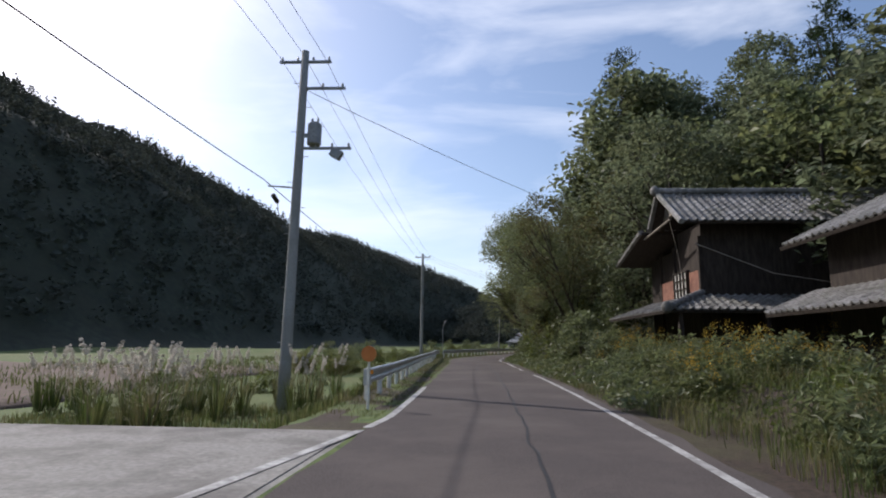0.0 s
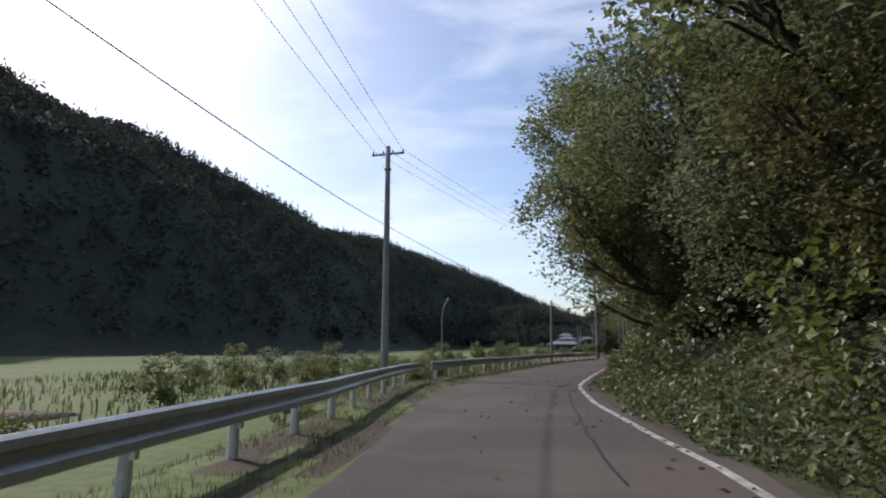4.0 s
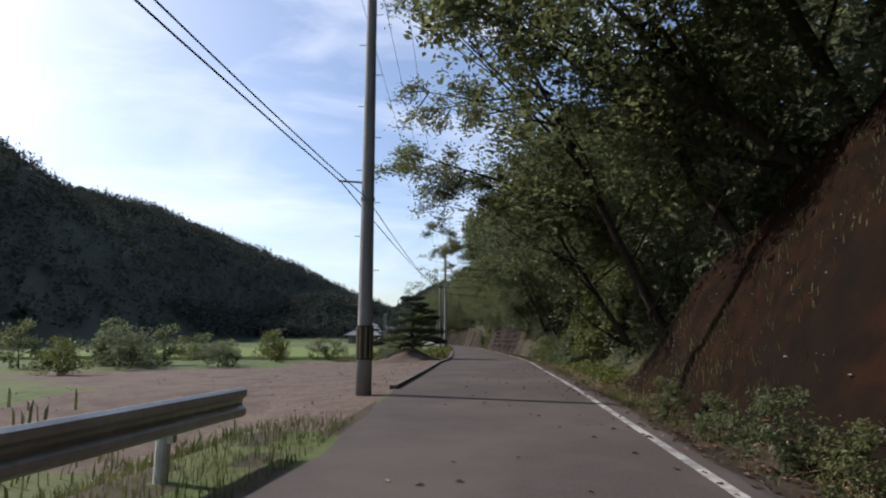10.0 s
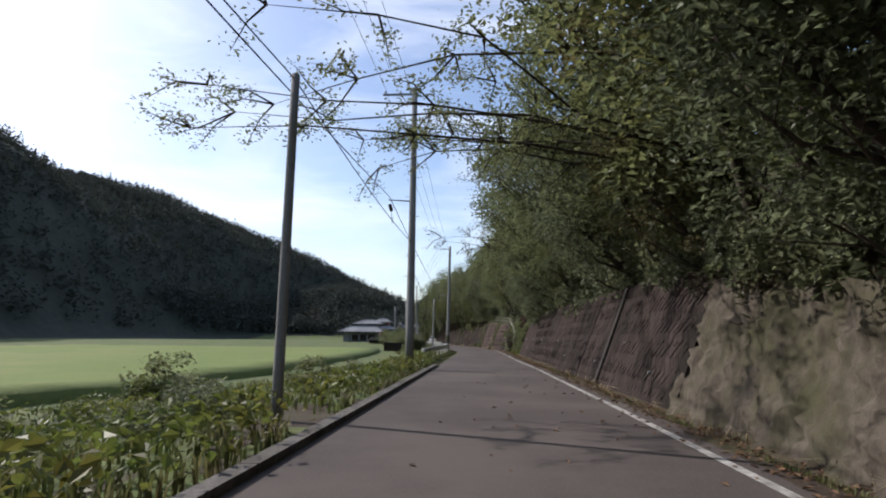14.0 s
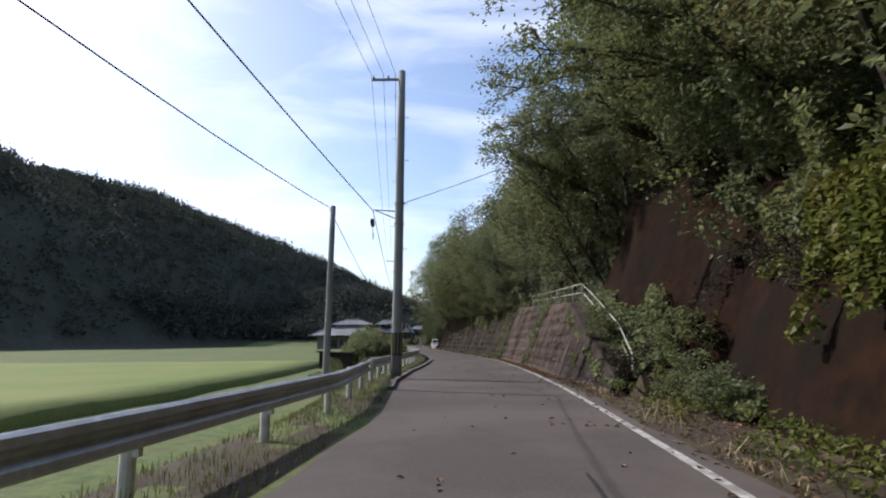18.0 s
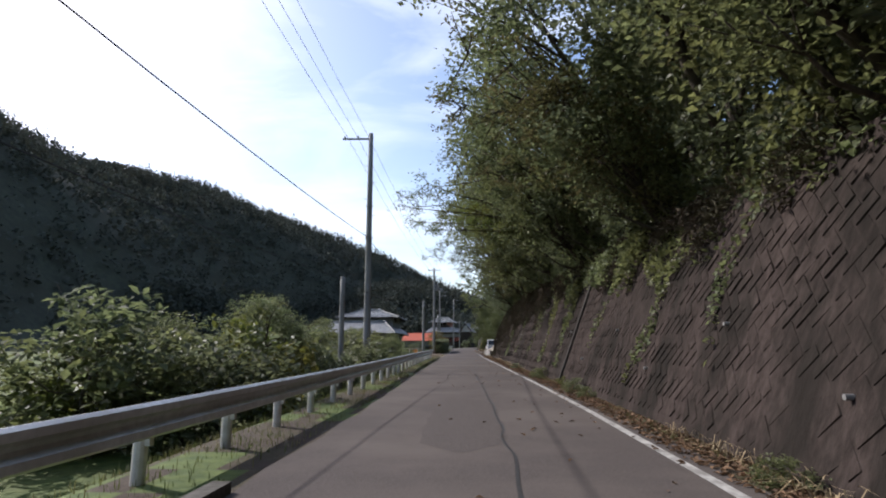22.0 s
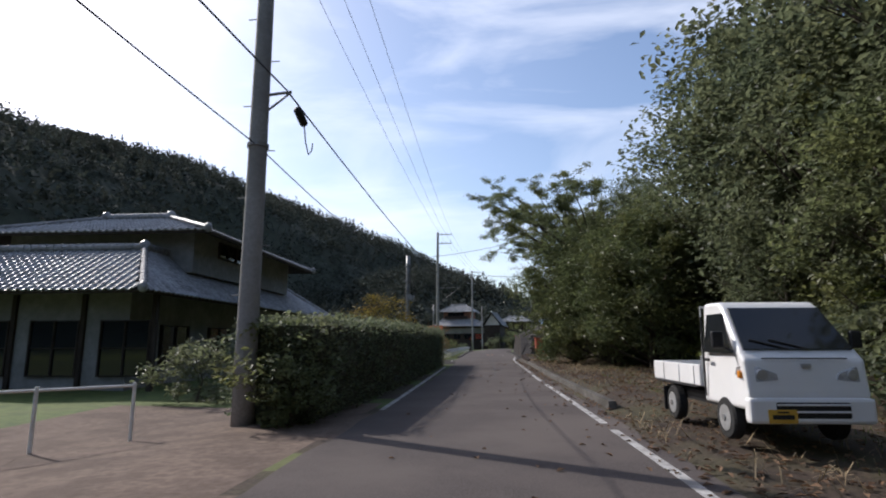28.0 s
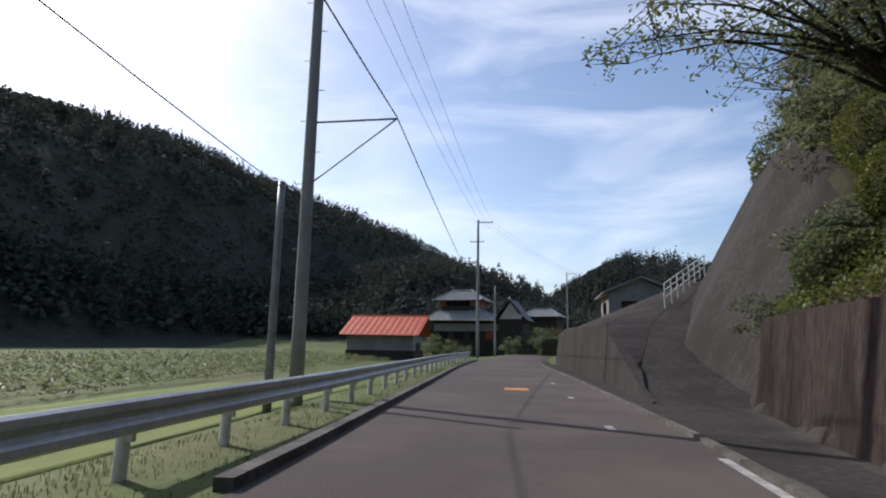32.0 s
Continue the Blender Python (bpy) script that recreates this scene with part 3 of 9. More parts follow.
# ---- guardrails ----
def guardrail(s0, s1, label, spacing=2.0, high=0.78, end=True, shift=0.0):
    top = thing("guardrail", Matrix.Identity(4), label, "guardrail")
    ss = np.arange(s0, s1 + 0.01, 1.0)
    # the W-shaped beam, as one swept section facing the road
    prof = [(0.0, 0.0), (0.045, 0.03), (0.045, 0.10), (0.0, 0.14), (-0.01, 0.175), (0.0, 0.21), (0.045, 0.25), (0.045, 0.32), (0.0, 0.35)]
    prof = prof + [(o - 0.012, z) for o, z in prof[::-1]]
    k = len(prof)
    verts, faces = [], []
    for s in ss:
        for o, z in prof:
            verts.append(place(s, float(rail_d(s)) + shift + 0.10 + o, high - 0.35 + z))
    for i in range(len(ss) - 1):
        for q in range(k):
            faces.append((i * k + q, i * k + (q + 1) % k, (i + 1) * k + (q + 1) % k, (i + 1) * k + q))
    faces += [tuple(range(k)), tuple(range((len(ss) - 1) * k, len(ss) * k))]
    part("beam", mesh_from("beam", verts, faces, GALV, smooth=False), None, top, "ribbed galvanised steel beam")
    if end:
        bm = bmesh.new()
        q = place(s0 - 0.12, float(rail_d(s0)) + shift + 0.10, 0)
        r = Matrix.Translation(q) @ Matrix.Rotation(radians(turn_at(s0)), 4, "Z")
        add_box(bm, (-0.05, -0.16, high - 0.37), (0.075, 0.18, high + 0.01), 0.03, r)
        part("end_cap", bm, GALV, top, "rounded steel end cap")
    pm = bmesh.new()
    bmesh.ops.create_cone(pm, segments=12, radius1=0.07, radius2=0.07, depth=0.95, cap_ends=True, matrix=Matrix.Translation((0, 0, 0.475)))
    add_box(pm, (0.03, -0.035, 0.55), (0.115, 0.035, 0.72))
    pme = finish(pm, "post", POST_WHITE, False)
    s = s0 + 0.7
    while s < s1:
        ob = part("post", pme, None, top)
        ob.matrix_world = Matrix.Translation(place(s, float(rail_d(s)) + shift - 0.03, -0.2)) @ Matrix.Rotation(radians(turn_at(s)), 4, "Z")
        s += spacing
    return top


guardrail(13.2, 57.5, "long galvanised steel guardrail on white round posts")
guardrail(59.0, 103.6, "curving galvanised steel guardrail on white round posts")
guardrail(170.0, 202.8, "galvanised guardrail with short white posts by the rice field", 3.0)
guardrail(203.6, 286.5, "weathered galvanised guardrail curving along a ditch", 2.0)
guardrail(347.6, 398.0, "clean galvanised guardrail on slim white posts by a field", 2.0)


# ---- utility poles ----
def pole(s, d, h, r0=0.17, r1=0.10, label="grey concrete utility pole", arms=(), band=0.0, bolts=True, tilt=0.0, steel=False):
    m = Matrix.Translation(place(s, d, float(ground_z(s, d)) - 0.15)) @ Matrix.Rotation(radians(turn_at(s)), 4, "Z") @ Matrix.Rotation(radians(tilt), 4, "Y")
    top = thing("utility_pole", m, label, "utility pole", "poles along the lane")
    zz = np.linspace(0, h, 7)
    part("shaft", tube(bmesh.new(), [(0, 0, z) for z in zz], [r0 + (r1 - r0) * z / h for z in zz], 16), STEEL if steel else POLE_GREY, top, smooth=True)
    if bolts:
        for k in range(int((h - 2.4) / 0.9)):
            z = 2.4 + 0.9 * k
            sd = 1 if k % 2 else -1
            part("step_bolt", tube(bmesh.new(), [(sd * r1, 0, z), (sd * (r0 + 0.13), 0, z)], 0.011, 6), STEEL, top)
    if band:
        bm = bmesh.new()
        rb = r0 + 0.012
        bmesh.ops.create_cone(bm, segments=20, radius1=rb, radius2=rb, depth=band, cap_ends=False, matrix=Matrix.Translation((0, 0, 1.45)))
        part("warning_sleeve", bm, SLEEVE, top, "black and faded yellow striped sleeve", True)
        bm = bmesh.new()
        for k in range(10):
            a = 2 * math.pi * k / 10
            add_box(bm, (rb - 0.004, -0.022, 1.45 - band / 2 + 0.04), (rb + 0.012, 0.022, 1.45 + band / 2 - 0.04), 0, Matrix.Rotation(a, 4, "Z"))
        part("sleeve_ribs", bm, SLEEVE_Y, top)
    for kind, z, a, b in arms:
        if kind == "arm":
            bm = box((a, -0.045, z - 0.04), (b, 0.045, z + 0.04))
            arm = part("crossarm", bm, STEEL, top)
            n = max(3, int(abs(b - a) / 0.42))
            for k in range(n):
                x = a + (b - a) * (k + 0.15) / (n - 0.7)
                ib = tube(bmesh.new(), [(x, 0, z + 0.04), (x, 0, z + 0.10), (x, 0, z + 0.17), (x, 0, z + 0.2)], [0.03, 0.05, 0.035, 0.012], 8)
                part("insulator", ib, CERAMIC, arm)
        elif kind == "brace":
            bm = tube(bmesh.new(), [(0, 0, z), (a, 0, z + 0.06)], 0.028, 8)
            part("bracket", bm, STEEL, top)
            part("strut", tube(bmesh.new(), [(0, 0, z - abs(a) * b), (a, 0, z + 0.06)], 0.022, 8), STEEL, top)
        elif kind == "ring":
            bm = bmesh.new()
            bmesh.ops.create_cone(bm, segments=16, radius1=a, radius2=a, depth=0.07, cap_ends=True, matrix=Matrix.Translation((0, 0, z)))
            part("band", bm, STEEL, top, smooth=False)
        elif kind == "transformer":
            bm = bmesh.new()
            tube(bm, [(a, 0.0, z), (a, 0, z + 0.05), (a, 0, z + 0.75), (a, 0, z + 0.82)], [0.2, 0.24, 0.24, 0.16], 16)
            tr = part("transformer", bm, STEEL, top, "grey drum-shaped pole transformer")
            for q in (-0.1, 0.1):
                part("bushing", tube(bmesh.new(), [(a + q, 0, z + 0.8), (a + q, 0, z + 0.95), (a + q, 0, z + 1.0)], [0.035, 0.045, 0.015], 8), CERAMIC, tr)
            part("hanger", box((min(0, a), -0.05, z + 0.3), (max(0, a), 0.05, z + 0.42)), STEEL, tr)
        elif kind == "switch":
            bm = box((a - 0.2, -0.13, z - 0.16), (a + 0.2, 0.13, z + 0.16), 0.03, Matrix.Translation((a, 0, z)) @ Matrix.Rotation(0.5, 4, "Y") @ Matrix.Translation((-a, 0, -z)))
            part("switch_box", bm, STEEL, top)
    return top


SLEEVE = mat("black_sleeve", (0.03, 0.03, 0.028), (0.05, 0.048, 0.045), 12, 0.6, 0.1)
SLEEVE_Y = mat("faded_yellow", (0.18, 0.15, 0.07), (0.25, 0.21, 0.10), 12, 0.6, 0.1)
CERAMIC = mat("ceramic", (0.30, 0.31, 0.32), (0.40, 0.41, 0.42), 12, 0.25, 0)
POLES = {}


def put_pole(key, s, d, h, **kw):
    POLES[key] = (s, d, h)
    return pole(s, d, h, **kw)


put_pole("a", 18.0, -6.5, 12.6, r0=0.2, r1=0.13, label="tall concrete utility pole with switchgear and a transformer", arms=(("arm", 12.2, -0.9, 0.95), ("arm", 11.2, -0.1, 1.5), ("arm", 9.0, -0.1, 1.8), ("switch", 8.8, 1.3, 0), ("transformer", 9.1, 0.5, 0), ("brace", 7.6, -1.0, 0.02)), tilt=0.5)
put_pole("b", 60.0, -7.6, 12.4, r0=0.19, r1=0.12, label="slim grey concrete utility pole behind the guardrail", arms=(("arm", 12.0, -0.85, 0.85), ("ring", 11.2, 0.18, 0)))
put_pole("c", 88.2, -4.2, 5.9, r0=0.11, r1=0.085, label="short grey stay pole behind the guardrail", bolts=False, tilt=1.5)
put_pole("d", 110.4, -3.1, 12.9, r0=0.2, r1=0.12, label="concrete utility pole with a striped sleeve by a bare lot", arms=(("arm", 12.4, -0.85, 0.85), ("arm", 11.9, -0.3, 0.3), ("brace", 5.65, -0.8, 0.02), ("ring", 5.2, 0.19, 0)), band=0.85)
put_pole("e", 147.6, -3.3, 6.2, r0=0.095, r1=0.075, label="short slim stay pole among verge weeds", bolts=False)
put_pole("f", 162.6, -3.05, 13.0, r0=0.19, r1=0.12, label="concrete utility pole at the field's edge", arms=(("arm", 12.7, -1.5, 0.15), ("brace", 7.6, -1.1, 0.02)))
put_pole("g", 200.9, -4.75, 6.15, r0=0.11, r1=0.085, label="short grey stay pole behind the guardrail", bolts=False, tilt=1.0)
put_pole("h", 205.0, -3.1, 12.5, r0=0.2, r1=0.14, label="concrete utility pole with a striped sleeve and a cable bracket", arms=(("arm", 12.15, -1.25, 0.12), ("brace", 6.6, -1.0, 0.35), ("ring", 6.9, 0.2, 0), ("ring", 6.1, 0.2, 0)), band=0.85, tilt=0.8)
put_pole("i", 258.9, -5.0, 13.2, r0=0.19, r1=0.12, label="concrete utility pole rising from a thicket", arms=(("arm", 12.9, -1.5, 0.12), ("ring", 7.5, 0.2, 0), ("ring", 9.2, 0.18, 0)))
put_pole("j", 284.8, -3.9, 5.7, r0=0.13, r1=0.10, label="slim grey stay pole at the rail's end", bolts=False)
put_pole("k", 309.5, -4.3, 12.2, r0=0.2, r1=0.13, label="tall concrete utility pole with a transformer behind a hedge", arms=(("arm", 11.9, -0.9, 0.9), ("arm", 11.0, -0.55, 0.5), ("arm", 9.3, -0.1, 1.25), ("switch", 9.1, 1.0, 0), ("transformer", 9.0, 0.45, 0), ("brace", 6.2, 0.6, 0.7), ("ring", 5.2, 0.2, 0)))
put_pole("l", 361.0, -5.1, 14.0, r0=0.19, r1=0.13, label="concrete utility pole with two arms beside the guardrail", arms=(("arm", 13.75, -0.1, 1.6), ("arm", 12.75, -0.1, 1.6), ("brace", 7.75, 2.4, 0.75)))
put_pole("m", 360.2, -5.5, 5.9, r0=0.11, r1=0.09, label="dark stay pole beside a taller pole", bolts=False, steel=True)
put_pole("n", 408.2, -3.7, 15.5, r0=0.19, r1=0.13, label="far concrete utility pole by the bend", arms=(("arm", 15.2, -0.1, 1.7), ("arm", 13.0, -0.9, 0.7)))
put_pole("o", 418.1, -3.0, 9.1, r0=0.14, r1=0.11, label="far slim grey pole", bolts=False)
put_pole("p", 456.7, 3.3, 15.6, r0=0.18, r1=0.12, label="far concrete utility pole across the bend", arms=(("arm", 15.3, -0.1, 1.9), ("arm", 12.8, -0.1, 1.0)))
put_pole("q", 332.6, -4.65, 6.7, r0=0.15, r1=0.12, label="dark pole with coiled cables in a garden", arms=(("ring", 6.1, 0.2, 0), ("ring", 5.2, 0.2, 0), ("ring", 4.6, 0.2, 0), ("switch", 4.2, 0.2, 0)), steel=True)
put_pole("t", 253.7, -5.2, 5.0, r0=0.12, r1=0.10, label="short grey stay pole rising from the thicket", bolts=False)
put_pole("r", -24.0, -6.3, 12.0, label="concrete utility pole beside the lane", arms=(("arm", 11.7, -0.9, 0.9),))


# ---- cables ----
def cable(a, b, sag, r, label="thin black overhead cable"):
    a, b = Vector(a), Vector(b)
    n = 14
    pts = [a.lerp(b, i / n) - Vector((0, 0, sag * 4 * (i / n) * (1 - i / n))) for i in range(n + 1)]
    ob = new("overhead_cable", finish(tube(bmesh.new(), pts, r, 5), "overhead_cable", CABLE))
    return tagged(ob, label, "cable", "cables along the lane")


def at_pole(key, x, z):
    s, d, h = POLES[key]
    return place(s, d + x, z + float(ground_z(s, d)) - 0.15)


# three thin supply wires from arm to arm
chain = (("r", 11.9, (-0.8, 0, 0.8)), ("a", 12.4, (-0.8, 0.1, 0.8)), ("b", 12.2, (-0.75, 0, 0.75)), ("d", 12.6, (-0.75, 0, 0.75)), ("f", 12.9, (-1.35, -0.8, -0.2)), ("h", 12.4, (-1.1, -0.6, -0.1)), ("i", 13.15, (-1.35, -0.8, -0.2)), ("k", 12.1, (-0.8, 0, 0.8)), ("l", 13.95, (0.2, 0.8, 1.5)), ("n", 15.4, (0.2, 0.8, 1.5)), ("p", 15.5, (0.2, 0.8, 1.5)))
for (ka, za, xa), (kb, zb, xb) in zip(chain, chain[1:]):
    for p, q in zip(xa, xb):
        cable(at_pole(ka, p, za), at_pole(kb, q, zb), 0.5, 0.009, "thin overhead supply wire between poles")
low = (("r", 7.6, -0.2, 0.5), ("a", 7.9, -1.1, 0.7), ("b", 8.6, -0.45, 0.8), ("d", 5.7, -0.75, 0.34), ("f", 7.8, -1.05, 0.3), ("h", 6.65, -0.95, 0.74), ("i", 7.55, -0.05, 0.87), ("k", 6.3, 0.5, 0.78), ("l", 7.85, 2.4, 0.3), ("n", 7.8, -0.2, 0.4), ("p", 8.0, 0, 0))
for (ka, za, xa, sg), (kb, zb, xb, _) in zip(low, low[1:]):
    cable(at_pole(ka, xa, za), at_pole(kb, xb, zb), sg, 0.017, "thick black communication cable between poles")
for ka, za, kb, zb, sg in (("c", 5.8, "d", 5.2, 0.3), ("d", 5.2, "e", 6.1, 0.4), ("g", 6.05, "t", 4.9, 0.76), ("t", 4.85, "j", 5.65, 0.55), ("j", 5.5, "k", 5.2, 0.3), ("k", 5.2, "q", 6.2, 0.4), ("q", 6.35, "m", 5.75, 0.4), ("m", 5.8, "o", 8.9, 0.6), ("e", 6.1, "f", 5.7, 0.2)):
    cable(at_pole(ka, 0, za), at_pole(kb, 0, zb), sg, 0.013, "black overhead cable to a stay pole")
cable(at_pole("f", -0.2, 5.15), at_pole("g", 0, 6.1), 0.76, 0.013, "black overhead cable to a stay pole")
cable(at_pole("a", 0.1, 11.2), place(33, 8.7, 8.2), 0.25, 0.012)
cable(at_pole("c", 0, 5.8), place(67.5, 4.3, 7.4), 0.1, 0.014)
cable(at_pole("h", 0.15, 6.9), place(216, 12.0, 16.2), 0.35, 0.014)
cable(at_pole("q", 0, 6.0), place(344, 8.5, 6.9), 0.5, 0.014)
cable(at_pole("q", 0, 6.5), place(353, 9.5, 13.4), 0.7, 0.014)


# splice boxes on the thick cable, and coils of spare cable
def splice(p, along, label="black splice box hanging on a cable"):
    t = thing("splice_box", Matrix.Translation(p), label, "splice box", "splice boxes on the cables")
    a = Vector(along).normalized()
    part("case", tube(bmesh.new(), [-a * 0.26, -a * 0.22, a * 0.22, a * 0.26], [0.03, 0.085, 0.085, 0.03], 10), CABLE, t)
    part("loop", tube(bmesh.new(), [a * 0.24, a * 0.4 - Vector((0, 0, 0.3)), a * 0.62 - Vector((0, 0, 0.42)), a * 0.85 - Vector((0, 0, 0.2)), a * 0.9], 0.014, 6), CABLE, t)


for key, x, z, to in (("h", -1.0, 6.45, "i"), ("a", -0.95, 7.55, "b"), ("k", 0.55, 6.2, "l"), ("f", -1.1, 7.6, "h")):
    p, q = at_pole(key, x, z), at_pole(to, x, z)
    u = (q - p).normalized()
    splice(p + u * 0.75 - Vector((0, 0, 0.12)), u - Vector((0, 0, 0.28)))


def cable_coils():
    t = thing("cable_coil", Matrix.Translation(at_pole("q", 0, 0)), "loops of spare black cable on a garden pole", "cable coil")
    for k, (z, r) in enumerate(((5.6, 0.32), (5.1, 0.36), (4.6, 0.30), (4.2, 0.26))):
        ring = [(0.22 + 0.1 * math.cos(a) + 0.05 * k, r * math.cos(a), z + r * math.sin(a)) for a in (2 * math.pi * q / 20 for q in range(21))]
        part("loop", tube(bmesh.new(), ring, 0.012, 5, False), CABLE, t)


cable_coils()


# ---- foliage ----
def leaf_cloud(name, pts, size, rng, material, aspect=0.55, up=0.55, droop=0.0, fold=0.12, vary=0.32):
    """Many small folded leaves, one at each point."""
    n = len(pts)
    size = size * (1 + vary * (rng.random(n) * 2 - 1))
    nrm = rng.normal(size=(n, 3))
    nrm[:, 2] = np.abs(nrm[:, 2]) + up * 2
    nrm /= np.linalg.norm(nrm, axis=1)[:, None]
    ax = rng.normal(size=(n, 3))
    ax[:, 2] -= droop
    ax -= (ax * nrm).sum(1)[:, None] * nrm
    ax /= np.linalg.norm(ax, axis=1)[:, None] + 1e-9
    side = np.cross(nrm, ax)
    L, W = size[:, None], (size * aspect)[:, None]
    v = np.stack([pts - ax * L * 0.5, pts - side * W * 0.5 + nrm * fold * L, pts + ax * L * 0.5, pts + side * W * 0.5 + nrm * fold * L], 1).reshape(-1, 3)
    i = np.arange(n)[:, None] * 4
    f = np.concatenate([i + np.array([[0, 1, 2]]), i + np.array([[0, 2, 3]])]) if fold else i + np.arange(4)[None]
    return mesh_from(name, v, f, material)


def blob_points(rng, centres, radii, count, squash=0.75, shell=0.55):
    """Points in clumps, denser towards each clump's skin."""
    c = rng.integers(0, len(centres), count)
    u = rng.normal(size=(count, 3))
    u /= np.linalg.norm(u, axis=1)[:, None]
    r = np.asarray(radii)[c] * (shell + (1 - shell) * rng.random(count)) * (1 + 0.18 * rng.normal(size=count))
    p = np.asarray(centres)[c] + u * r[:, None] * np.array([1, 1, squash])
    return p


def grow(seed, height, spread, clumps, leaves, leaf, material, low=0.3, aspect=0.55, trunk_r=0.16, clump_r=0.85, lean=(0, 0), droop=0.3, shell=0.5, limbs=9, bark=None):
    """Meshes of one tree: trunk with limbs, and the crown's leaves."""
    rng = np.random.default_rng(seed)
    rr = random.Random(seed)
    bm = bmesh.new()
    top = Vector((lean[0], lean[1], height * 0.86))
    bend = Vector((rr.uniform(-0.3, 0.3), rr.uniform(-0.3, 0.3), 0))
    mid = top * 0.5 + bend
    spine = [Vector((0, 0, -0.4)), Vector((0, 0, 0)) + bend * 0.2, top * 0.25 + bend * 0.6, mid, top * 0.75 + bend * 0.4, top]
    tube(bm, spine, [trunk_r * 1.35, trunk_r * 1.1, trunk_r * 0.9, trunk_r * 0.7, trunk_r * 0.45, trunk_r * 0.15], 8)
    centres, radii = [], []
    for k in range(clumps):
        f = low + (1 - low) * ((k + 0.5) / clumps) ** 0.85
        a = k * 2.399 + rr.uniform(-0.5, 0.5)
        prof = math.sin(math.pi * min(1.0, 0.18 + 0.80 * (f - low) / (1 - low))) ** 0.6
        r = spread * prof * rr.uniform(0.45, 1.05)
        c = Vector((lean[0] * f + r * math.cos(a), lean[1] * f + r * math.sin(a), height * f + rr.uniform(-0.4, 0.4)))
        centres.append(c)
        radii.append(clump_r * rr.uniform(0.65, 1.25))
        if k % max(1, clumps // limbs) == 0:
            fb = max(0.12, f - 0.22)
            root = spine[0].lerp(spine[-1], fb) if fb < 0.2 else Vector((lean[0] * fb, lean[1] * fb, height * fb * 0.92)) + bend * (0.8 * (1 - fb))
            kn = root.lerp(c, 0.5) + Vector((rr.uniform(-0.2, 0.2), rr.uniform(-0.2, 0.2), -0.15))
            tube(bm, [root, kn, c], [trunk_r * 0.42, trunk_r * 0.26, trunk_r * 0.08], 6)
            for _ in range(2):
                e = c + Vector((rr.uniform(-0.8, 0.8), rr.uniform(-0.8, 0.8), rr.uniform(-0.3, 0.6)))
                tube(bm, [kn.lerp(c, 0.4), e], [trunk_r * 0.14, trunk_r * 0.04], 5)
    pts = blob_points(rng, np.array([tuple(c) for c in centres]), radii, leaves, 0.72, shell)
    crown = leaf_cloud("crown", pts, leaf, rng, material, aspect, 0.5, droop)
    return finish(bm, "trunk", bark or BARK, True), crown


BROAD = [
    grow(11, 9.5, 3.3, 46, 6975, 0.22, LEAF_DARK, 0.22, clump_r=1.0),
    grow(12, 8.5, 3.0, 42, 6665, 0.21, LEAF_MID, 0.20, clump_r=0.95),
    grow(13, 10.5, 3.2, 48, 6975, 0.22, LEAF_DARK, 0.25, clump_r=1.0),
    grow(14, 8.0, 3.2, 44, 6665, 0.21, LEAF_MID, 0.15, clump_r=0.95),
    grow(15, 9.0, 2.8, 40, 5580, 0.21, LEAF_DRY, 0.30, clump_r=0.85),
    grow(16, 9.0, 3.0, 44, 6665, 0.21, LEAF_LIGHT, 0.25, clump_r=0.95),
]
REAR = [
    grow(17, 9.5, 3.3, 40, 3400, 0.35, LEAF_DARK, 0.22, clump_r=1.0, limbs=4),
    grow(18, 8.5, 3.1, 38, 3200, 0.34, LEAF_MID, 0.20, clump_r=1.0, limbs=4),
    grow(19, 10.0, 3.2, 40, 3400, 0.35, LEAF_DARK, 0.25, clump_r=1.0, limbs=4),
]
BROAD_LABELS = ("dense dark-green broadleaf tree on the wooded bank", "green broadleaf tree on the wooded bank", "tall dark broadleaf tree on the wooded bank", "leafy green tree leaning from the bank", "thin broadleaf tree with browning autumn leaves", "yellow-green broadleaf tree on the wooded bank")
BUSHES = [
    grow(21, 2.0, 1.15, 16, 1500, 0.17, LEAF_MID, 0.12, trunk_r=0.04, clump_r=0.5, limbs=5),
    grow(22, 1.6, 1.2, 16, 1500, 0.15, LEAF_DARK, 0.10, trunk_r=0.035, clump_r=0.5, limbs=5),
    grow(23, 1.3, 1.0, 14, 1300, 0.15, LEAF_LIGHT, 0.10, trunk_r=0.03, clump_r=0.45, limbs=5),
]

rng = np.random.default_rng(77)
rr = random.Random(77)


def plant(meshes, name, s, d, scale, label, category="tree", group="trees on the wooded bank", z=None, tall=1.0):
    zz = float(ground_z(s, d)) - 0.1 if z is None else z
    m = Matrix.Translation(place(s, d, zz)) @ Matrix.Rotation(rr.uniform(0, 6.28), 4, "Z") @ Matrix.Rotation(rr.uniform(-0.05, 0.05), 4, "X")
    top = thing(name, m, label, category, group)
    top.scale = (scale, scale, scale * tall)
    part("trunk", meshes[0], None, top)
    part("crown", meshes[1], None, top)
    return top


def top_d(s):
    return float(foot_d(s) + lean(s) * top_z(s))


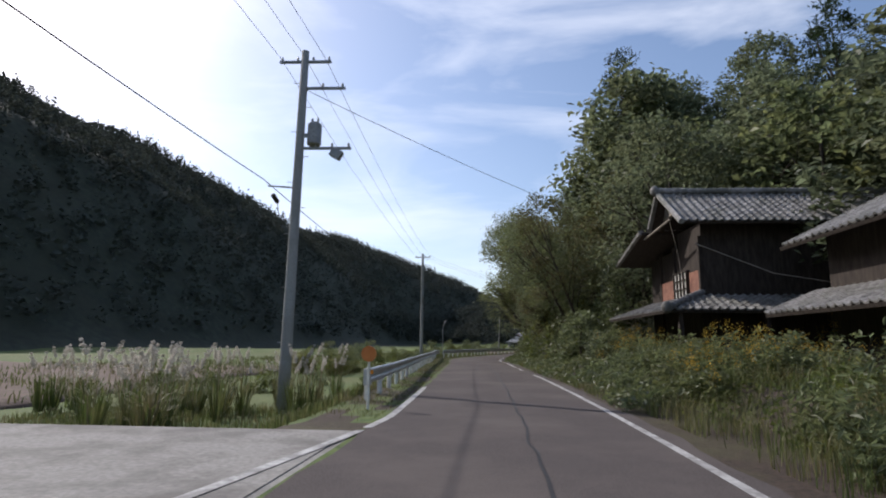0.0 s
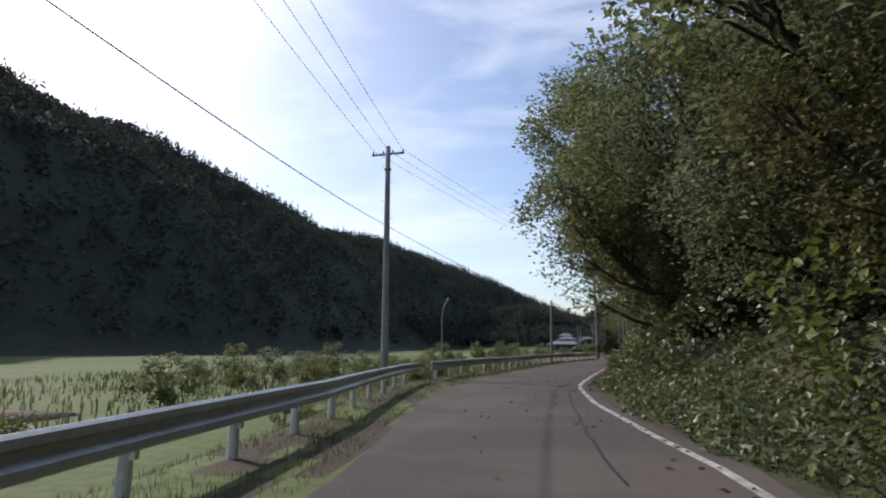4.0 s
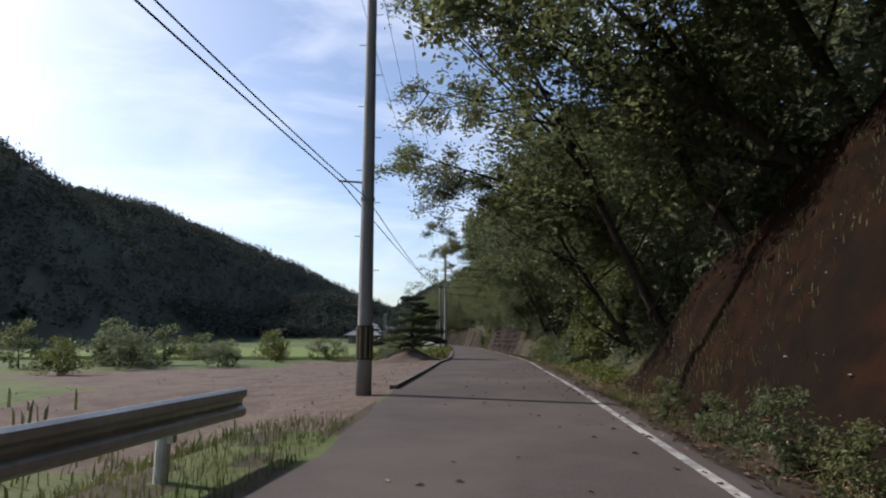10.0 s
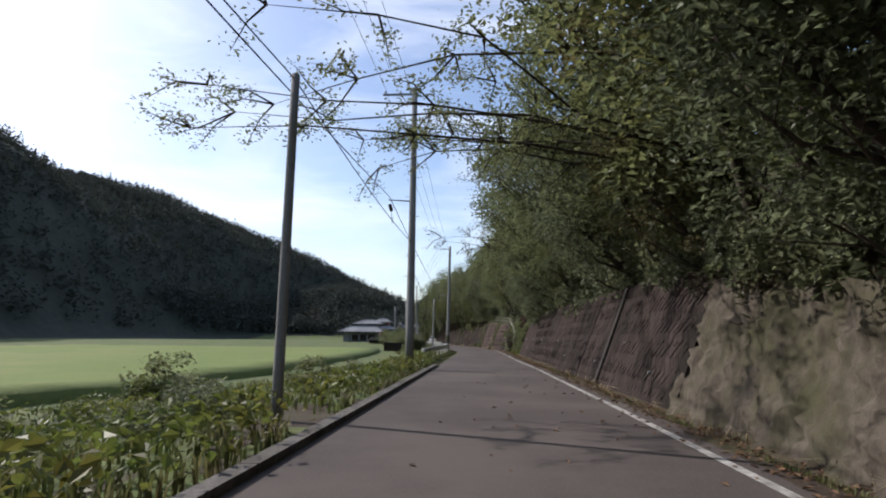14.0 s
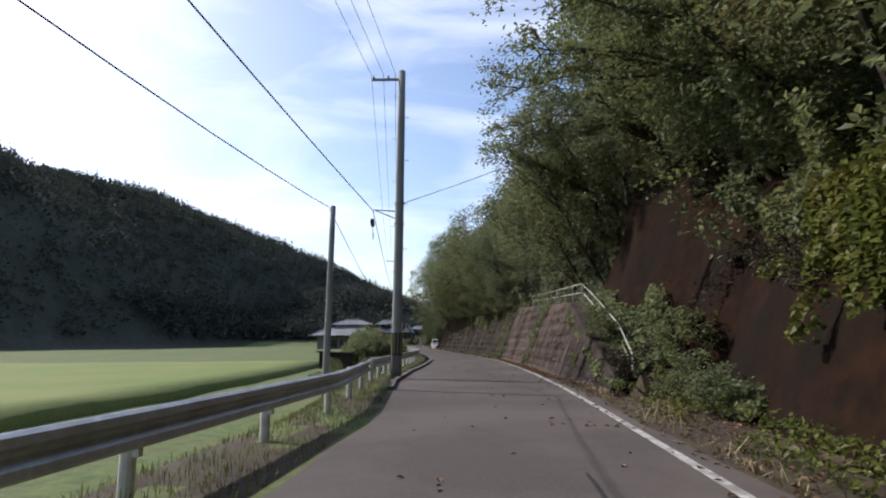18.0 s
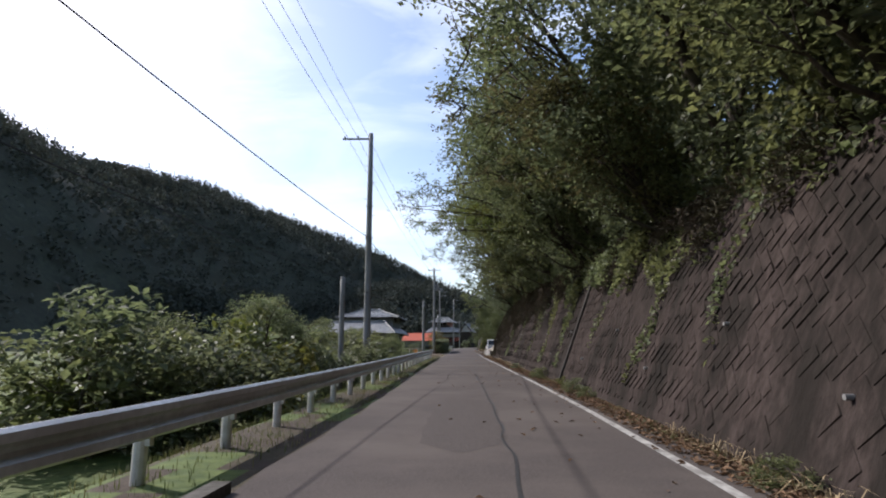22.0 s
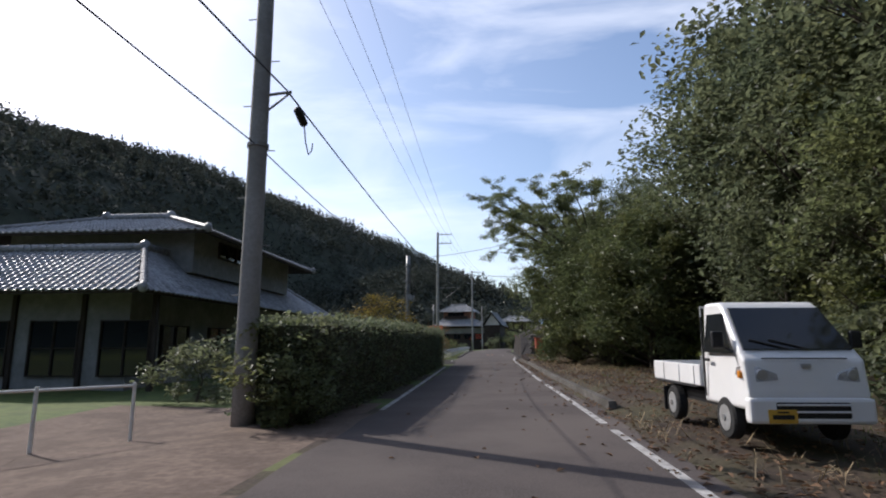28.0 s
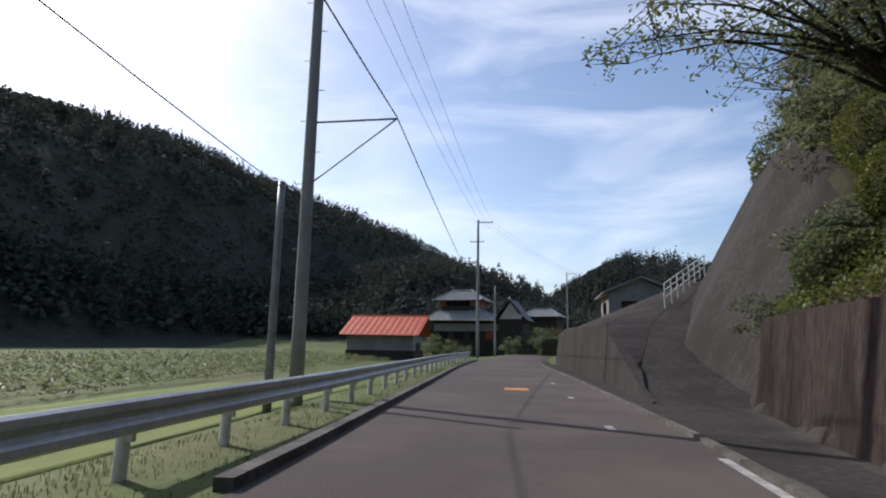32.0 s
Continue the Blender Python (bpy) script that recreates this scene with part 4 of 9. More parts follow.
# trees of the bank, row by row
def bank_rows():
    rows = ((4.6, 4.4, 0.95, 1.25, (24, 292)), (9.5, 5.2, 1.1, 1.4, (18, 300)), (16.0, 7.0, 1.15, 1.5, (10, 350)), (26, 10, 1.2, 1.6, (0, 360)))
    for off, step, lo, hi, (a, b) in rows:
        s = a
        while s < b:
            q = s + rr.uniform(-0.8, 0.8)
            k = rr.choice((0, 0, 1, 1, 2, 3, 4, 5))
            d = top_d(q) + off + rr.uniform(-0.7, 0.7)
            if 28 < q < 66 and off > 12:
                s += step
                continue
            skip = off < 4 and (104 < q < 141 or 188 < q < 206 or q < 34) or off < 9 and q < 26 or off < 6 and 106 < q < 116
            if not skip:
                if off > 9:
                    k %= 3
                plant(BROAD[k] if off < 9 else REAR[k], "broadleaf_tree", q, d, rr.uniform(lo, hi), BROAD_LABELS[k])
            s += step
    return None


bank_rows()

# undergrowth that covers the slopes between the trunks
def undergrowth():
    n = 60000
    s = rng.uniform(24, 350, n)
    u = rng.random(n) ** 1.5 * 22
    td = foot_d(s) + lean(s) * top_z(s)
    d = td + u - 0.3
    keep = ~((s > 197.5) & (s < 203) & (u < 4.5)) & ~((s < 30) & (d < 12)) & ~((s > 66) & (s < 113) & (u < 0.4))
    keep &= ~((s > 187) & (s < 214) & (d < 8.7))
    keep &= ~((s > 296) & (s < 345) & (d < 8.5))
    s, d = s[keep], d[keep]
    x, y = place_np(s, d)
    z = ground_z(s, d) + rng.random(len(s)) ** 1.6 * 1.0
    return leaf_cloud("undergrowth", np.c_[x, y, z], 0.22, rng, [LEAF_DARK], 0.6, 0.6)


tagged(new("undergrowth", undergrowth()), "dense leafy undergrowth covering the wooded slope", "undergrowth", kind="stuff")


# ---- far wooded ridges: thousands of small tree crowns ----
def wood_mesh(name, s, d, k, tall):
    """Trees as spires or domes of leafy sprays, k sprays each."""
    x, y = place_np(s, d)
    z = ground_z(s, d)
    m = len(s)
    con = wobble(s, d, 30.0, 5.0) > -0.25
    h = np.where(con, rng.uniform(6.5, 11.5, m) * np.where(rng.random(m) < 0.06, 1.25, 1.0), rng.uniform(4.5, 7.5, m)) * tall
    r = np.where(con, h * 0.26, h * 0.52)
    f = rng.random((m, k))
    a = rng.uniform(0, 2 * np.pi, (m, k))
    cone = 1 - f ** 1.1
    dome = np.sqrt(np.clip(1 - (2 * f - 0.75) ** 2 / 1.6, 0, 1)) * (1 - f ** 6)
    rad = np.where(con[:, None], cone, dome) * r[:, None] * rng.uniform(0.7, 1.12, (m, k))
    p = np.stack([x[:, None] + np.cos(a) * rad, y[:, None] + np.sin(a) * rad, z[:, None] + h[:, None] * (0.04 + 0.96 * f)], 2).reshape(-1, 3)
    size = np.repeat(np.where(con, h * 0.19, h * 0.26), k) * np.where(con[:, None], 1.25 - 0.75 * f, 1.0).ravel() * (22 / k) ** 0.5
    return leaf_cloud(name, p, size, rng, HILL_WOOD, 0.75, 0.35, 0.6, 0)


def far_woods():
    n = 15500
    s = rng.uniform(-60, 1200, n * 3)
    up = rng.random(n * 3) ** 0.85 * 205 - 3
    d = wood_foot(s) - up
    keep = rng.random(n * 3) < np.where(up > 140, 0.95, 0.5)
    s, d = s[keep][:n], d[keep][:n]
    on = (ground_z(s, d) > 4) & ((np.abs(d) > 12) | (s > 530))
    return wood_mesh("far_woods", s[on], d[on], 20, 1.0)


def closing_woods():
    """The spur and the hill that close the valley."""
    s = np.concatenate([rng.uniform(440, 820, 9000), rng.uniform(500, 1000, 8500)])
    d = np.concatenate([rng.uniform(-190, -14, 9000), rng.uniform(-190, 190, 8500)])
    on = (ground_z(s, d) > 3) & (d > wood_foot(s) - 25)
    on[-8500:] &= far_hill(s[-8500:], d[-8500:]) > 1
    return wood_mesh("closing_woods", s[on], d[on], 26, 1.1)


tagged(new("far_woods", far_woods()), "dark conifer and broadleaf woods covering the ridge", "woods", kind="stuff")
tagged(new("closing_woods", closing_woods()), "dense dark cedar woods on the spur that closes the valley", "woods", kind="stuff")


# ---- trees that lean out from the bank over the lane ----
LEANERS = [
    grow(31, 8.5, 2.9, 46, 6600, 0.155, LEAF_DARK, 0.22, trunk_r=0.095, clump_r=0.85, lean=(-3.2, 0.0)),
    grow(32, 7.5, 2.8, 44, 6600, 0.155, LEAF_MID, 0.2, trunk_r=0.095, clump_r=0.85, lean=(-3.4, 0.5)),
    grow(33, 9.0, 2.8, 46, 6000, 0.155, LEAF_DRY, 0.35, trunk_r=0.095, clump_r=0.8, lean=(-2.9, -0.6)),
    grow(34, 8.0, 2.9, 46, 6600, 0.155, LEAF_MID, 0.22, trunk_r=0.095, clump_r=0.85, lean=(-3.6, 0.0)),
]
LEANER_LABELS = ("dark broadleaf tree leaning out over the lane", "green tree leaning out over the bank", "thin tree with browning leaves leaning over the lane", "leafy tree hanging out over the retaining wall")


def lean_out(k, s, d, scale, extra=0.0):
    m = Matrix.Translation(place(s, d, float(ground_z(s, d)) - 0.1)) @ Matrix.Rotation(radians(turn_at(s) + extra), 4, "Z")
    top = thing("leaning_tree", m, LEANER_LABELS[k], "tree", "trees leaning over the lane")
    top.scale = (scale, scale, scale)
    part("trunk", LEANERS[k][0], None, top)
    part("crown", LEANERS[k][1], None, top)


lean_size = table((34, 1.05), (58, 1.08), (64, 1.45), (80, 1.55), (102, 1.6), (108, 1.38), (114, 1.25), (122, 1.1), (140, 1.12), (148, 1.25), (156, 1.08), (186, 1.1), (200, 1.15), (222, 1.1), (232, 0.95), (246, 1.25), (288, 1.3))
s = 33.0
while s < 288:
    off = 2.6 if 119 < s < 131 else 5.0 if 196 < s < 211 else 2.4 if 211 <= s < 229 else 1.6 if 188 < s < 198 else 0.7 if s < 105 or s > 140 else 0.2
    lean_out(rr.choice((0, 0, 1, 1, 3, 3, 2)), s, top_d(s) + off, float(lean_size(s)) * rr.uniform(0.9, 1.1), rr.uniform(-25, 25))
    s += rr.uniform(2.8, 3.9)


# low boughs that hang out over the walls and the earth cut
DROOPERS = [
    grow(36, 4.6, 2.3, 42, 6200, 0.145, LEAF_MID, 0.2, clump_r=0.75, lean=(-3.7, 0.4), droop=0.7),
    grow(37, 4.2, 2.2, 40, 6000, 0.145, LEAF_DARK, 0.2, clump_r=0.75, lean=(-3.4, -0.5), droop=0.7),
    grow(38, 4.8, 2.2, 38, 5400, 0.145, LEAF_DRY, 0.25, clump_r=0.7, lean=(-3.6, 0.0), droop=0.7),
]
for a, b, step, off, size in ((42, 54, 4.2, 0.3, 0.85), (54, 67, 2.8, -0.6, 1.1), (69, 102, 3.2, 0.1, 0.95), (103, 111, 4.4, 0.3, 1.12), (144, 186, 7.5, 0.6, 0.7), (230, 244, 7.0, 0.6, 0.75), (245, 288, 7.5, 0.6, 0.85)):
    q = a
    while q < b:
        k = rr.choice((0, 0, 1, 1, 2))
        sc = size * rr.uniform(0.85, 1.12)
        top = thing("drooping_tree", Matrix.Translation(place(q, top_d(q) + off, float(ground_z(q, top_d(q) + off)) - 0.2)) @ Matrix.Rotation(radians(turn_at(q) + rr.uniform(-25, 25)), 4, "Z"), ("green tree with low boughs hanging over the bank", "dark tree with low boughs hanging over the wall", "browning tree with low boughs over the wall")[k], "tree", "trees leaning over the lane")
        top.scale = (sc, sc, sc)
        part("trunk", DROOPERS[k][0], None, top)
        part("crown", DROOPERS[k][1], None, top)
        q += step * rr.uniform(0.8, 1.2)


# ---- long thin limbs that reach across the lane ----
def reaching_tree(s, d, seed, reach, high, leaves, material, label, leaf=0.15):
    slim = 1.0 if leaf > 0.14 else 0.5
    rs, rn = random.Random(seed), np.random.default_rng(seed)
    m = Matrix.Translation(place(s, d, float(ground_z(s, d)) - 0.2)) @ Matrix.Rotation(radians(turn_at(s)), 4, "Z")
    top = thing("overhanging_tree", m, label, "tree", "trees leaning over the lane")
    z0 = float(ground_z(s, d))
    bm = bmesh.new()
    fork = Vector((-0.6, 0, (high - z0) * 0.55))
    tube(bm, [(0, 0, -0.3), (-0.1, 0, 1.0), fork], [0.2, 0.16, 0.12], 8)
    tips = []
    for q in range(6):
        along = rs.uniform(-4.5, 4.5)
        r = reach * rs.uniform(0.55, 1.0)
        end = Vector((-r, along, high - z0 + rs.uniform(-0.6, 1.6)))
        pts = [fork + (end - fork) * f + Vector((0, rs.uniform(-0.3, 0.3), math.sin(f * 3.1) * rs.uniform(0.2, 0.9))) for f in (0, 0.2, 0.4, 0.6, 0.8, 1.0)]
        tube(bm, pts, [r * slim for r in (0.10, 0.08, 0.06, 0.045, 0.03, 0.012)], 6)
        for i in range(1, 6):
            for _ in range(3):
                e = pts[i] + Vector((rs.uniform(-1.1, 0.3), rs.uniform(-1.2, 1.2), rs.uniform(-0.9, 0.6)))
                k = pts[i].lerp(e, 0.55) + Vector((0, 0, rs.uniform(-0.1, 0.25)))
                tube(bm, [pts[i], k, e], [0.026, 0.016, 0.006], 5)
                tips += [tuple(e), tuple(k), tuple(k.lerp(e, 0.5))]
    part("trunk", bm, BARK, top, smooth=True)
    pts = blob_points(rn, np.array(tips), np.full(len(tips), 0.56 if leaf > 0.14 else 0.40), leaves, 0.65, 0.15)
    part("crown", leaf_cloud("crown", pts, leaf, rn, material, 0.45, 0.7, 0.4), None, top)


reaching_tree(116.5, 7.2, 41, 10.4, 6.3, 18000, LEAF_MID, "broadleaf tree with long limbs reaching across the lane")
reaching_tree(112.5, 7.2, 56, 10.6, 10.0, 13000, LEAF_MID, "tall tree with leafy limbs high over the lane")
reaching_tree(140.5, 6.6, 57, 10.8, 8.8, 30000, LEAF_MID, "dense broadleaf tree arching over the lane")
reaching_tree(252.0, 6.3, 54, 9.2, 9.0, 6500, LEAF_MID, "airy tree with pale leaves over the wall")
reaching_tree(262.0, 6.3, 55, 9.0, 8.6, 6000, LEAF_LIGHT, "airy yellow-green tree over the wall")
reaching_tree(266.5, 6.3, 58, 8.6, 9.0, 6000, LEAF_MID, "airy tree with fine leaves over the wall")
reaching_tree(105.0, 6.9, 51, 10.2, 9.6, 14000, LEAF_DARK, "leafy tree whose upper limbs hang over the lane")
reaching_tree(121.0, 7.0, 53, 5.4, 8.8, 18000, LEAF_MID, "tall broadleaf tree arching over the lane")
reaching_tree(283.0, 6.2, 52, 11.0, 8.6, 2400, LEAF_MID, "sparse tree with bare fine twigs over the lane", 0.12)
reaching_tree(126.0, 6.6, 42, 7.2, 6.8, 8000, LEAF_DARK, "dark tree with limbs hanging over the lane")
reaching_tree(146.5, 6.6, 43, 11.5, 7.2, 7500, LEAF_MID, "sparse tree whose bare limbs cross above the lane", 0.12)
reaching_tree(150.5, 6.4, 71, 15.0, 6.4, 5200, LEAF_MID, "feathery tree whose thin limbs cross high over the lane", 0.10)
reaching_tree(154.0, 6.4, 45, 9.2, 7.2, 6000, LEAF_MID, "sparse feathery tree reaching over the lane", 0.12)
reaching_tree(173.0, 6.4, 46, 9.6, 7.0, 2600, LEAF_MID, "sparse tree whose limbs hang over the lane", 0.13)
reaching_tree(197.0, 8.4, 61, 7.2, 9.6, 9000, LEAF_MID, "leafy tree reaching out above the eroded bank")
reaching_tree(206.0, 8.0, 62, 7.4, 11.5, 10000, LEAF_DARK, "dark tree reaching out above the railing")
reaching_tree(214.0, 7.6, 63, 6.0, 12.5, 10000, LEAF_MID, "tall tree arching out above the railing")
reaching_tree(270.5, 6.2, 47, 7.8, 7.4, 3000, LEAF_MID, "thin tree with fine twigs reaching over the lane", 0.13)
reaching_tree(278.0, 6.6, 48, 8.8, 7.6, 3400, LEAF_MID, "light green tree reaching far over the lane", 0.14)
reaching_tree(247.0, 6.2, 49, 6.8, 7.6, 3600, LEAF_DRY, "tree with pale autumn leaves over the retaining wall", 0.14)


# ---- climbing vines, weeds and leaf litter ----
def surface_leaves(name, n, s0, s1, profile, leaf, material, label, category, bulge=0.5, seed=1, aspect=0.8, keep=None):
    """Leaves over a bumpy skin: profile(s, f) gives offset and height for f from 0 (foot) to 1 (top)."""
    g = np.random.default_rng(seed)
    s, f = g.uniform(s0, s1, n), g.random(n)
    d, z = profile(s, f)
    b = wobble(s, z * 1.3, 1.15, seed) * bulge + wobble(s, z, 3.3, seed + 4) * bulge
    if keep is not None:
        ok = keep(s, f, z)
        s, d, z, b = s[ok], d[ok], z[ok], b[ok]
    d = d + b + g.random(len(s)) ** 2 * 0.5
    x, y = place_np(s, d)
    me = leaf_cloud(name, np.c_[x, y, z + (g.random(len(s)) * 0.5 if bulge == 0 else g.normal(size=len(s)) * 0.06)], leaf, g, material, aspect, 0.25, 0.6)
    return tagged(new(name, me), label, category, kind="stuff")


surface_leaves("vine_curtain", 21000, 26, 64, lambda s, f: (np.interp(s, [26, 34, 45, 56, 64], [5.2, 4.4, 3.9, 2.9, 3.6]) + f * 2.2, 0.1 + f * np.interp(s, [26, 30, 40, 56, 64], [2.5, 5.5, 7.5, 7.5, 4.5])), 0.165, LEAF_LONG, "broad-leaved vines hanging in curtains over the bank", "vines", 0.8, 3)
surface_leaves("vine_curtain", 3500, 30, 44, lambda s, f: (np.interp(s, [30, 45, 50], [4.1, 3.7, 3.4]) + f * 1.9, 0.1 + f * np.interp(s, [30, 40, 50], [3.0, 6.5, 6.0])), 0.17, LEAF_LIGHT, "sunlit yellow-green vines over the bank", "vines", 0.9, 5, keep=lambda s, f, z: wobble(s, z, 2.0, 9) > 0.1)
surface_leaves("verge_weeds", 15000, 12, 62, lambda s, f: (right_line(s) + 0.4 + f * 2.0, 0.04 + f * 0.8), 0.15, LEAF_LONG, "leafy weeds crowding the verge", "weeds", 0.35, 7, 0.6)
surface_leaves("weed_bank", 9000, -6, 24, lambda s, f: (4.1 + f * 2.6, 0.05 + f * 1.0), 0.15, LEAF_LIGHT, "tall green weeds and goldenrod before the old house", "weeds", 0.4, 8, 0.45)
surface_leaves("weed_bank", 7000, -6, 26, lambda s, f: (4.8 + f * 3.0, 0.1 + f * 1.1), 0.16, LEAF_MID, "dense green weeds before the old house", "weeds", 0.5, 18, 0.45)
surface_leaves("wall_vines", 5200, 236, 262, lambda s, f: (foot_d(s) + lean(s) * top_z(s) * (1 - f * 0.75) - 0.12, top_z(s) * (1.08 - f * 0.75)), 0.13, LEAF_DARK, "ivy trailing down the retaining wall", "vines", 0.12, 11, 0.8, keep=lambda s, f, z: (wobble(s, 0 * z, 1.6, 2) > 0.15 + 1.1 * f - 0.35))
surface_leaves("wall_vines", 2600, 222, 233, lambda s, f: (foot_d(s) + lean(s) * top_z(s) * (1 - f) - 0.38, top_z(s) * (1.05 - f)), 0.13, LEAF_MID, "leafy creeper in the wall's joint", "vines", 0.1, 12, 0.8, keep=lambda s, f, z: np.abs(s - 216.0 - 12 * (s > 224)) < 0.45 + 0.5 * np.sin(z * 2.2) ** 2)
surface_leaves("wall_vines", 4200, 213.6, 217.6, lambda s, f: (foot_d(s) + lean(s) * top_z(s) * (1 - f) - 0.42, top_z(s) * (1.02 - f)), 0.13, LEAF_MID, "leafy creeper growing down a wall joint", "vines", 0.1, 13, 0.8, keep=lambda s, f, z: np.abs(s - 215.9 + 0.25 * z) < 0.30 + 0.65 * np.clip((z - 1.2) / 1.6, 0, 1) * np.sin(z * 1.5) ** 2)
surface_leaves("bank_creepers", 12000, 198.2, 209.5, lambda s, f: (foot_d(s) + lean(s) * top_z(s) - 0.35 + f * 1.7, top_z(np.maximum(s, 199.4)) - 0.45 + f * 0.9), 0.17, LEAF_MID, "creepers smothering the steps and their railing", "vines", 0.35, 14, 0.8)
surface_leaves("wall_top_growth", 12000, 138, 291, lambda s, f: (foot_d(s) + lean(s) * top_z(s) + 0.15 + f * 1.2, top_z(s) + 0.05 + f * 0.7), 0.17, LEAF_DARK, "scrub hanging over the wall's top edge", "scrub", 0.35, 15, 0.6, keep=lambda s, f, z: (s < 188) | (s > 229))
surface_leaves("wall_drapery", 14000, 226, 291, lambda s, f: (foot_d(s) + lean(s) * top_z(s) * 1.0 - 0.22 - 0.38 * np.maximum(0.75 - f * 1.4, 0) * 1.6, top_z(s) - 1.5 + f * 2.6), 0.15, LEAF_MID, "creepers and bushes draped over the wall's edge", "creepers", 0.3, 44, 0.7, keep=lambda s, f, z: (f + 0.55 * wobble(s, 0 * s, 2.0, 3.0) > 0.35))
surface_leaves("wall_drapery", 9500, 138, 190, lambda s, f: (foot_d(s) + lean(s) * top_z(s) - 0.22 - 0.3 * np.maximum(0.75 - f * 1.4, 0), top_z(s) - 1.1 + f * 2.2), 0.15, LEAF_DARK, "roots and creepers draped over the block wall", "creepers", 0.3, 45, 0.7, keep=lambda s, f, z: (f + 0.55 * wobble(s, 0 * s, 1.7, 6.0) > 0.42))
surface_leaves("cut_end_growth", 15000, 57, 70, lambda s, f: (np.interp(s, [57, 64, 70], [2.7, 3.0, 3.1]) + f * 2.4, 0.1 + f * np.interp(s, [57, 63, 67, 70], [6.5, 5.5, 5.5, 5.8])), 0.18, LEAF_MID, "creepers where the earth cut begins", "creepers", 0.45, 46, 0.7, keep=lambda s, f, z: (s + 2.2 * wobble(z, 0 * z, 0.9, 2.0) < 67.0 + 4 * f))
surface_leaves("lush_weeds", 12000, 137, 173, lambda s, f: (-2.8 - f * 5.5, ground_z(s, -2.8 - f * 5.5) + 0.1), 0.16, LEAF_LIGHT, "lush leafy weeds between kerb and field", "weeds", 0.0, 47, 0.6, keep=lambda s, f, z: wobble(s, f * 6, 1.5, 3) > -0.25)
IVY = ((231.5, 0.5), (235.0, 0.9), (239.5, 0.6), (243.0, 1.1), (247.5, 0.7), (252.5, 0.9), (257.0, 0.6), (262.0, 0.8), (269.0, 0.7), (276.0, 0.9))
surface_leaves("wall_ivy", 60000, 229, 279, lambda s, f: (foot_d(s) + lean(s) * top_z(s) * (1 - f * 0.9) - 0.24, top_z(s) * (1.02 - f * 0.9)), 0.11, LEAF_MID, "trailing ivy in long streamers down the stained wall", "ivy", 0.06, 48, 0.8, keep=lambda s, f, z: np.min([np.abs(s - c + 0.35 * np.sin(z * 1.7 + c)) - w * (1 + 1.6 * np.clip(0.55 - f, 0, 1)) * np.clip(1.05 - f * (0.8 + 0.5 * math.sin(c * 3)), 0, 1) * (0.6 + 0.4 * np.sin(z * 3.1 + c)) for c, w in IVY], axis=0) < 0)
surface_leaves("cut_top_growth", 9000, 60, 108, lambda s, f: (foot_d(s) + lean(s) * top_z(s) - 0.3 + f * 1.4, top_z(s) - 0.3 + f * 1.1), 0.18, LEAF_DARK, "scrub and roots hanging over the earth cut", "scrub", 0.5, 16, 0.6)
surface_leaves("hanging_foliage", 16000, 60, 108, lambda s, f: (foot_d(s) + lean(s) * top_z(s) - 0.2 - 1.3 * f, top_z(s) - 0.3 + f * 5.2), 0.20, LEAF_DARK, "leafy boughs hanging down over the earth cut", "foliage", 1.0, 31, 0.6, keep=lambda s, f, z: wobble(s, z, 1.7, 4) > -0.35)
surface_leaves("hanging_foliage", 9000, 60, 108, lambda s, f: (foot_d(s) + lean(s) * top_z(s) - 0.5 - 1.6 * f, top_z(s) + 0.6 + f * 5.0), 0.19, LEAF_MID, "greyish-green boughs over the earth cut", "foliage", 1.1, 32, 0.6, keep=lambda s, f, z: wobble(s, z, 2.1, 7) > 0.0)
surface_leaves("hanging_foliage", 16000, 137, 191, lambda s, f: (foot_d(s) + lean(s) * top_z(s) + 0.1 - 0.9 * f, top_z(s) + 0.1 + f * 4.8), 0.20, LEAF_MID, "leafy boughs hanging over the block wall", "foliage", 1.0, 33, 0.6, keep=lambda s, f, z: wobble(s, z, 1.8, 5) > -0.3)
surface_leaves("hanging_foliage", 9500, 211, 230, lambda s, f: (foot_d(s) + lean(s) * top_z(s) + 1.5 - 1.3 * f, top_z(s) + 0.5 + f * 6.0), 0.19, LEAF_DARK, "twiggy boughs behind the railing", "foliage", 1.1, 34, 0.6, keep=lambda s, f, z: wobble(s, z, 1.8, 6) > -0.3)
surface_leaves("hanging_foliage", 30000, 228, 291, lambda s, f: (foot_d(s) + lean(s) * top_z(s) + 0.1 - 1.5 * f, top_z(s) + 0.1 + f * 4.6), 0.20, LEAF_DARK, "dark boughs hanging over the long wall", "foliage", 1.0, 35, 0.6, keep=lambda s, f, z: wobble(s, z, 1.8, 8) > -0.6)
surface_leaves("hanging_foliage", 9000, 187, 197.5, lambda s, f: (foot_d(s) + lean(s) * top_z(s) + 0.35 - 1.0 * f, top_z(s) - 0.9 + f * 4.6), 0.20, LEAF_MID, "leafy boughs hanging down over the eroded bank", "foliage", 0.8, 36, 0.6, keep=lambda s, f, z: wobble(s, z, 1.6, 4) > -0.2)
surface_leaves("cut_top_growth", 7000, 187, 198.5, lambda s, f: (foot_d(s) + lean(s) * top_z(s) - 0.35 + f * 1.5, top_z(s) - 0.8 + f * 1.4), 0.18, LEAF_LIGHT, "yellow-green creepers hanging over the eroded bank", "creepers", 0.4, 37, 0.6, keep=lambda s, f, z: f + 0.6 * wobble(s, 0 * s, 1.1, 5.0) > 0.25)
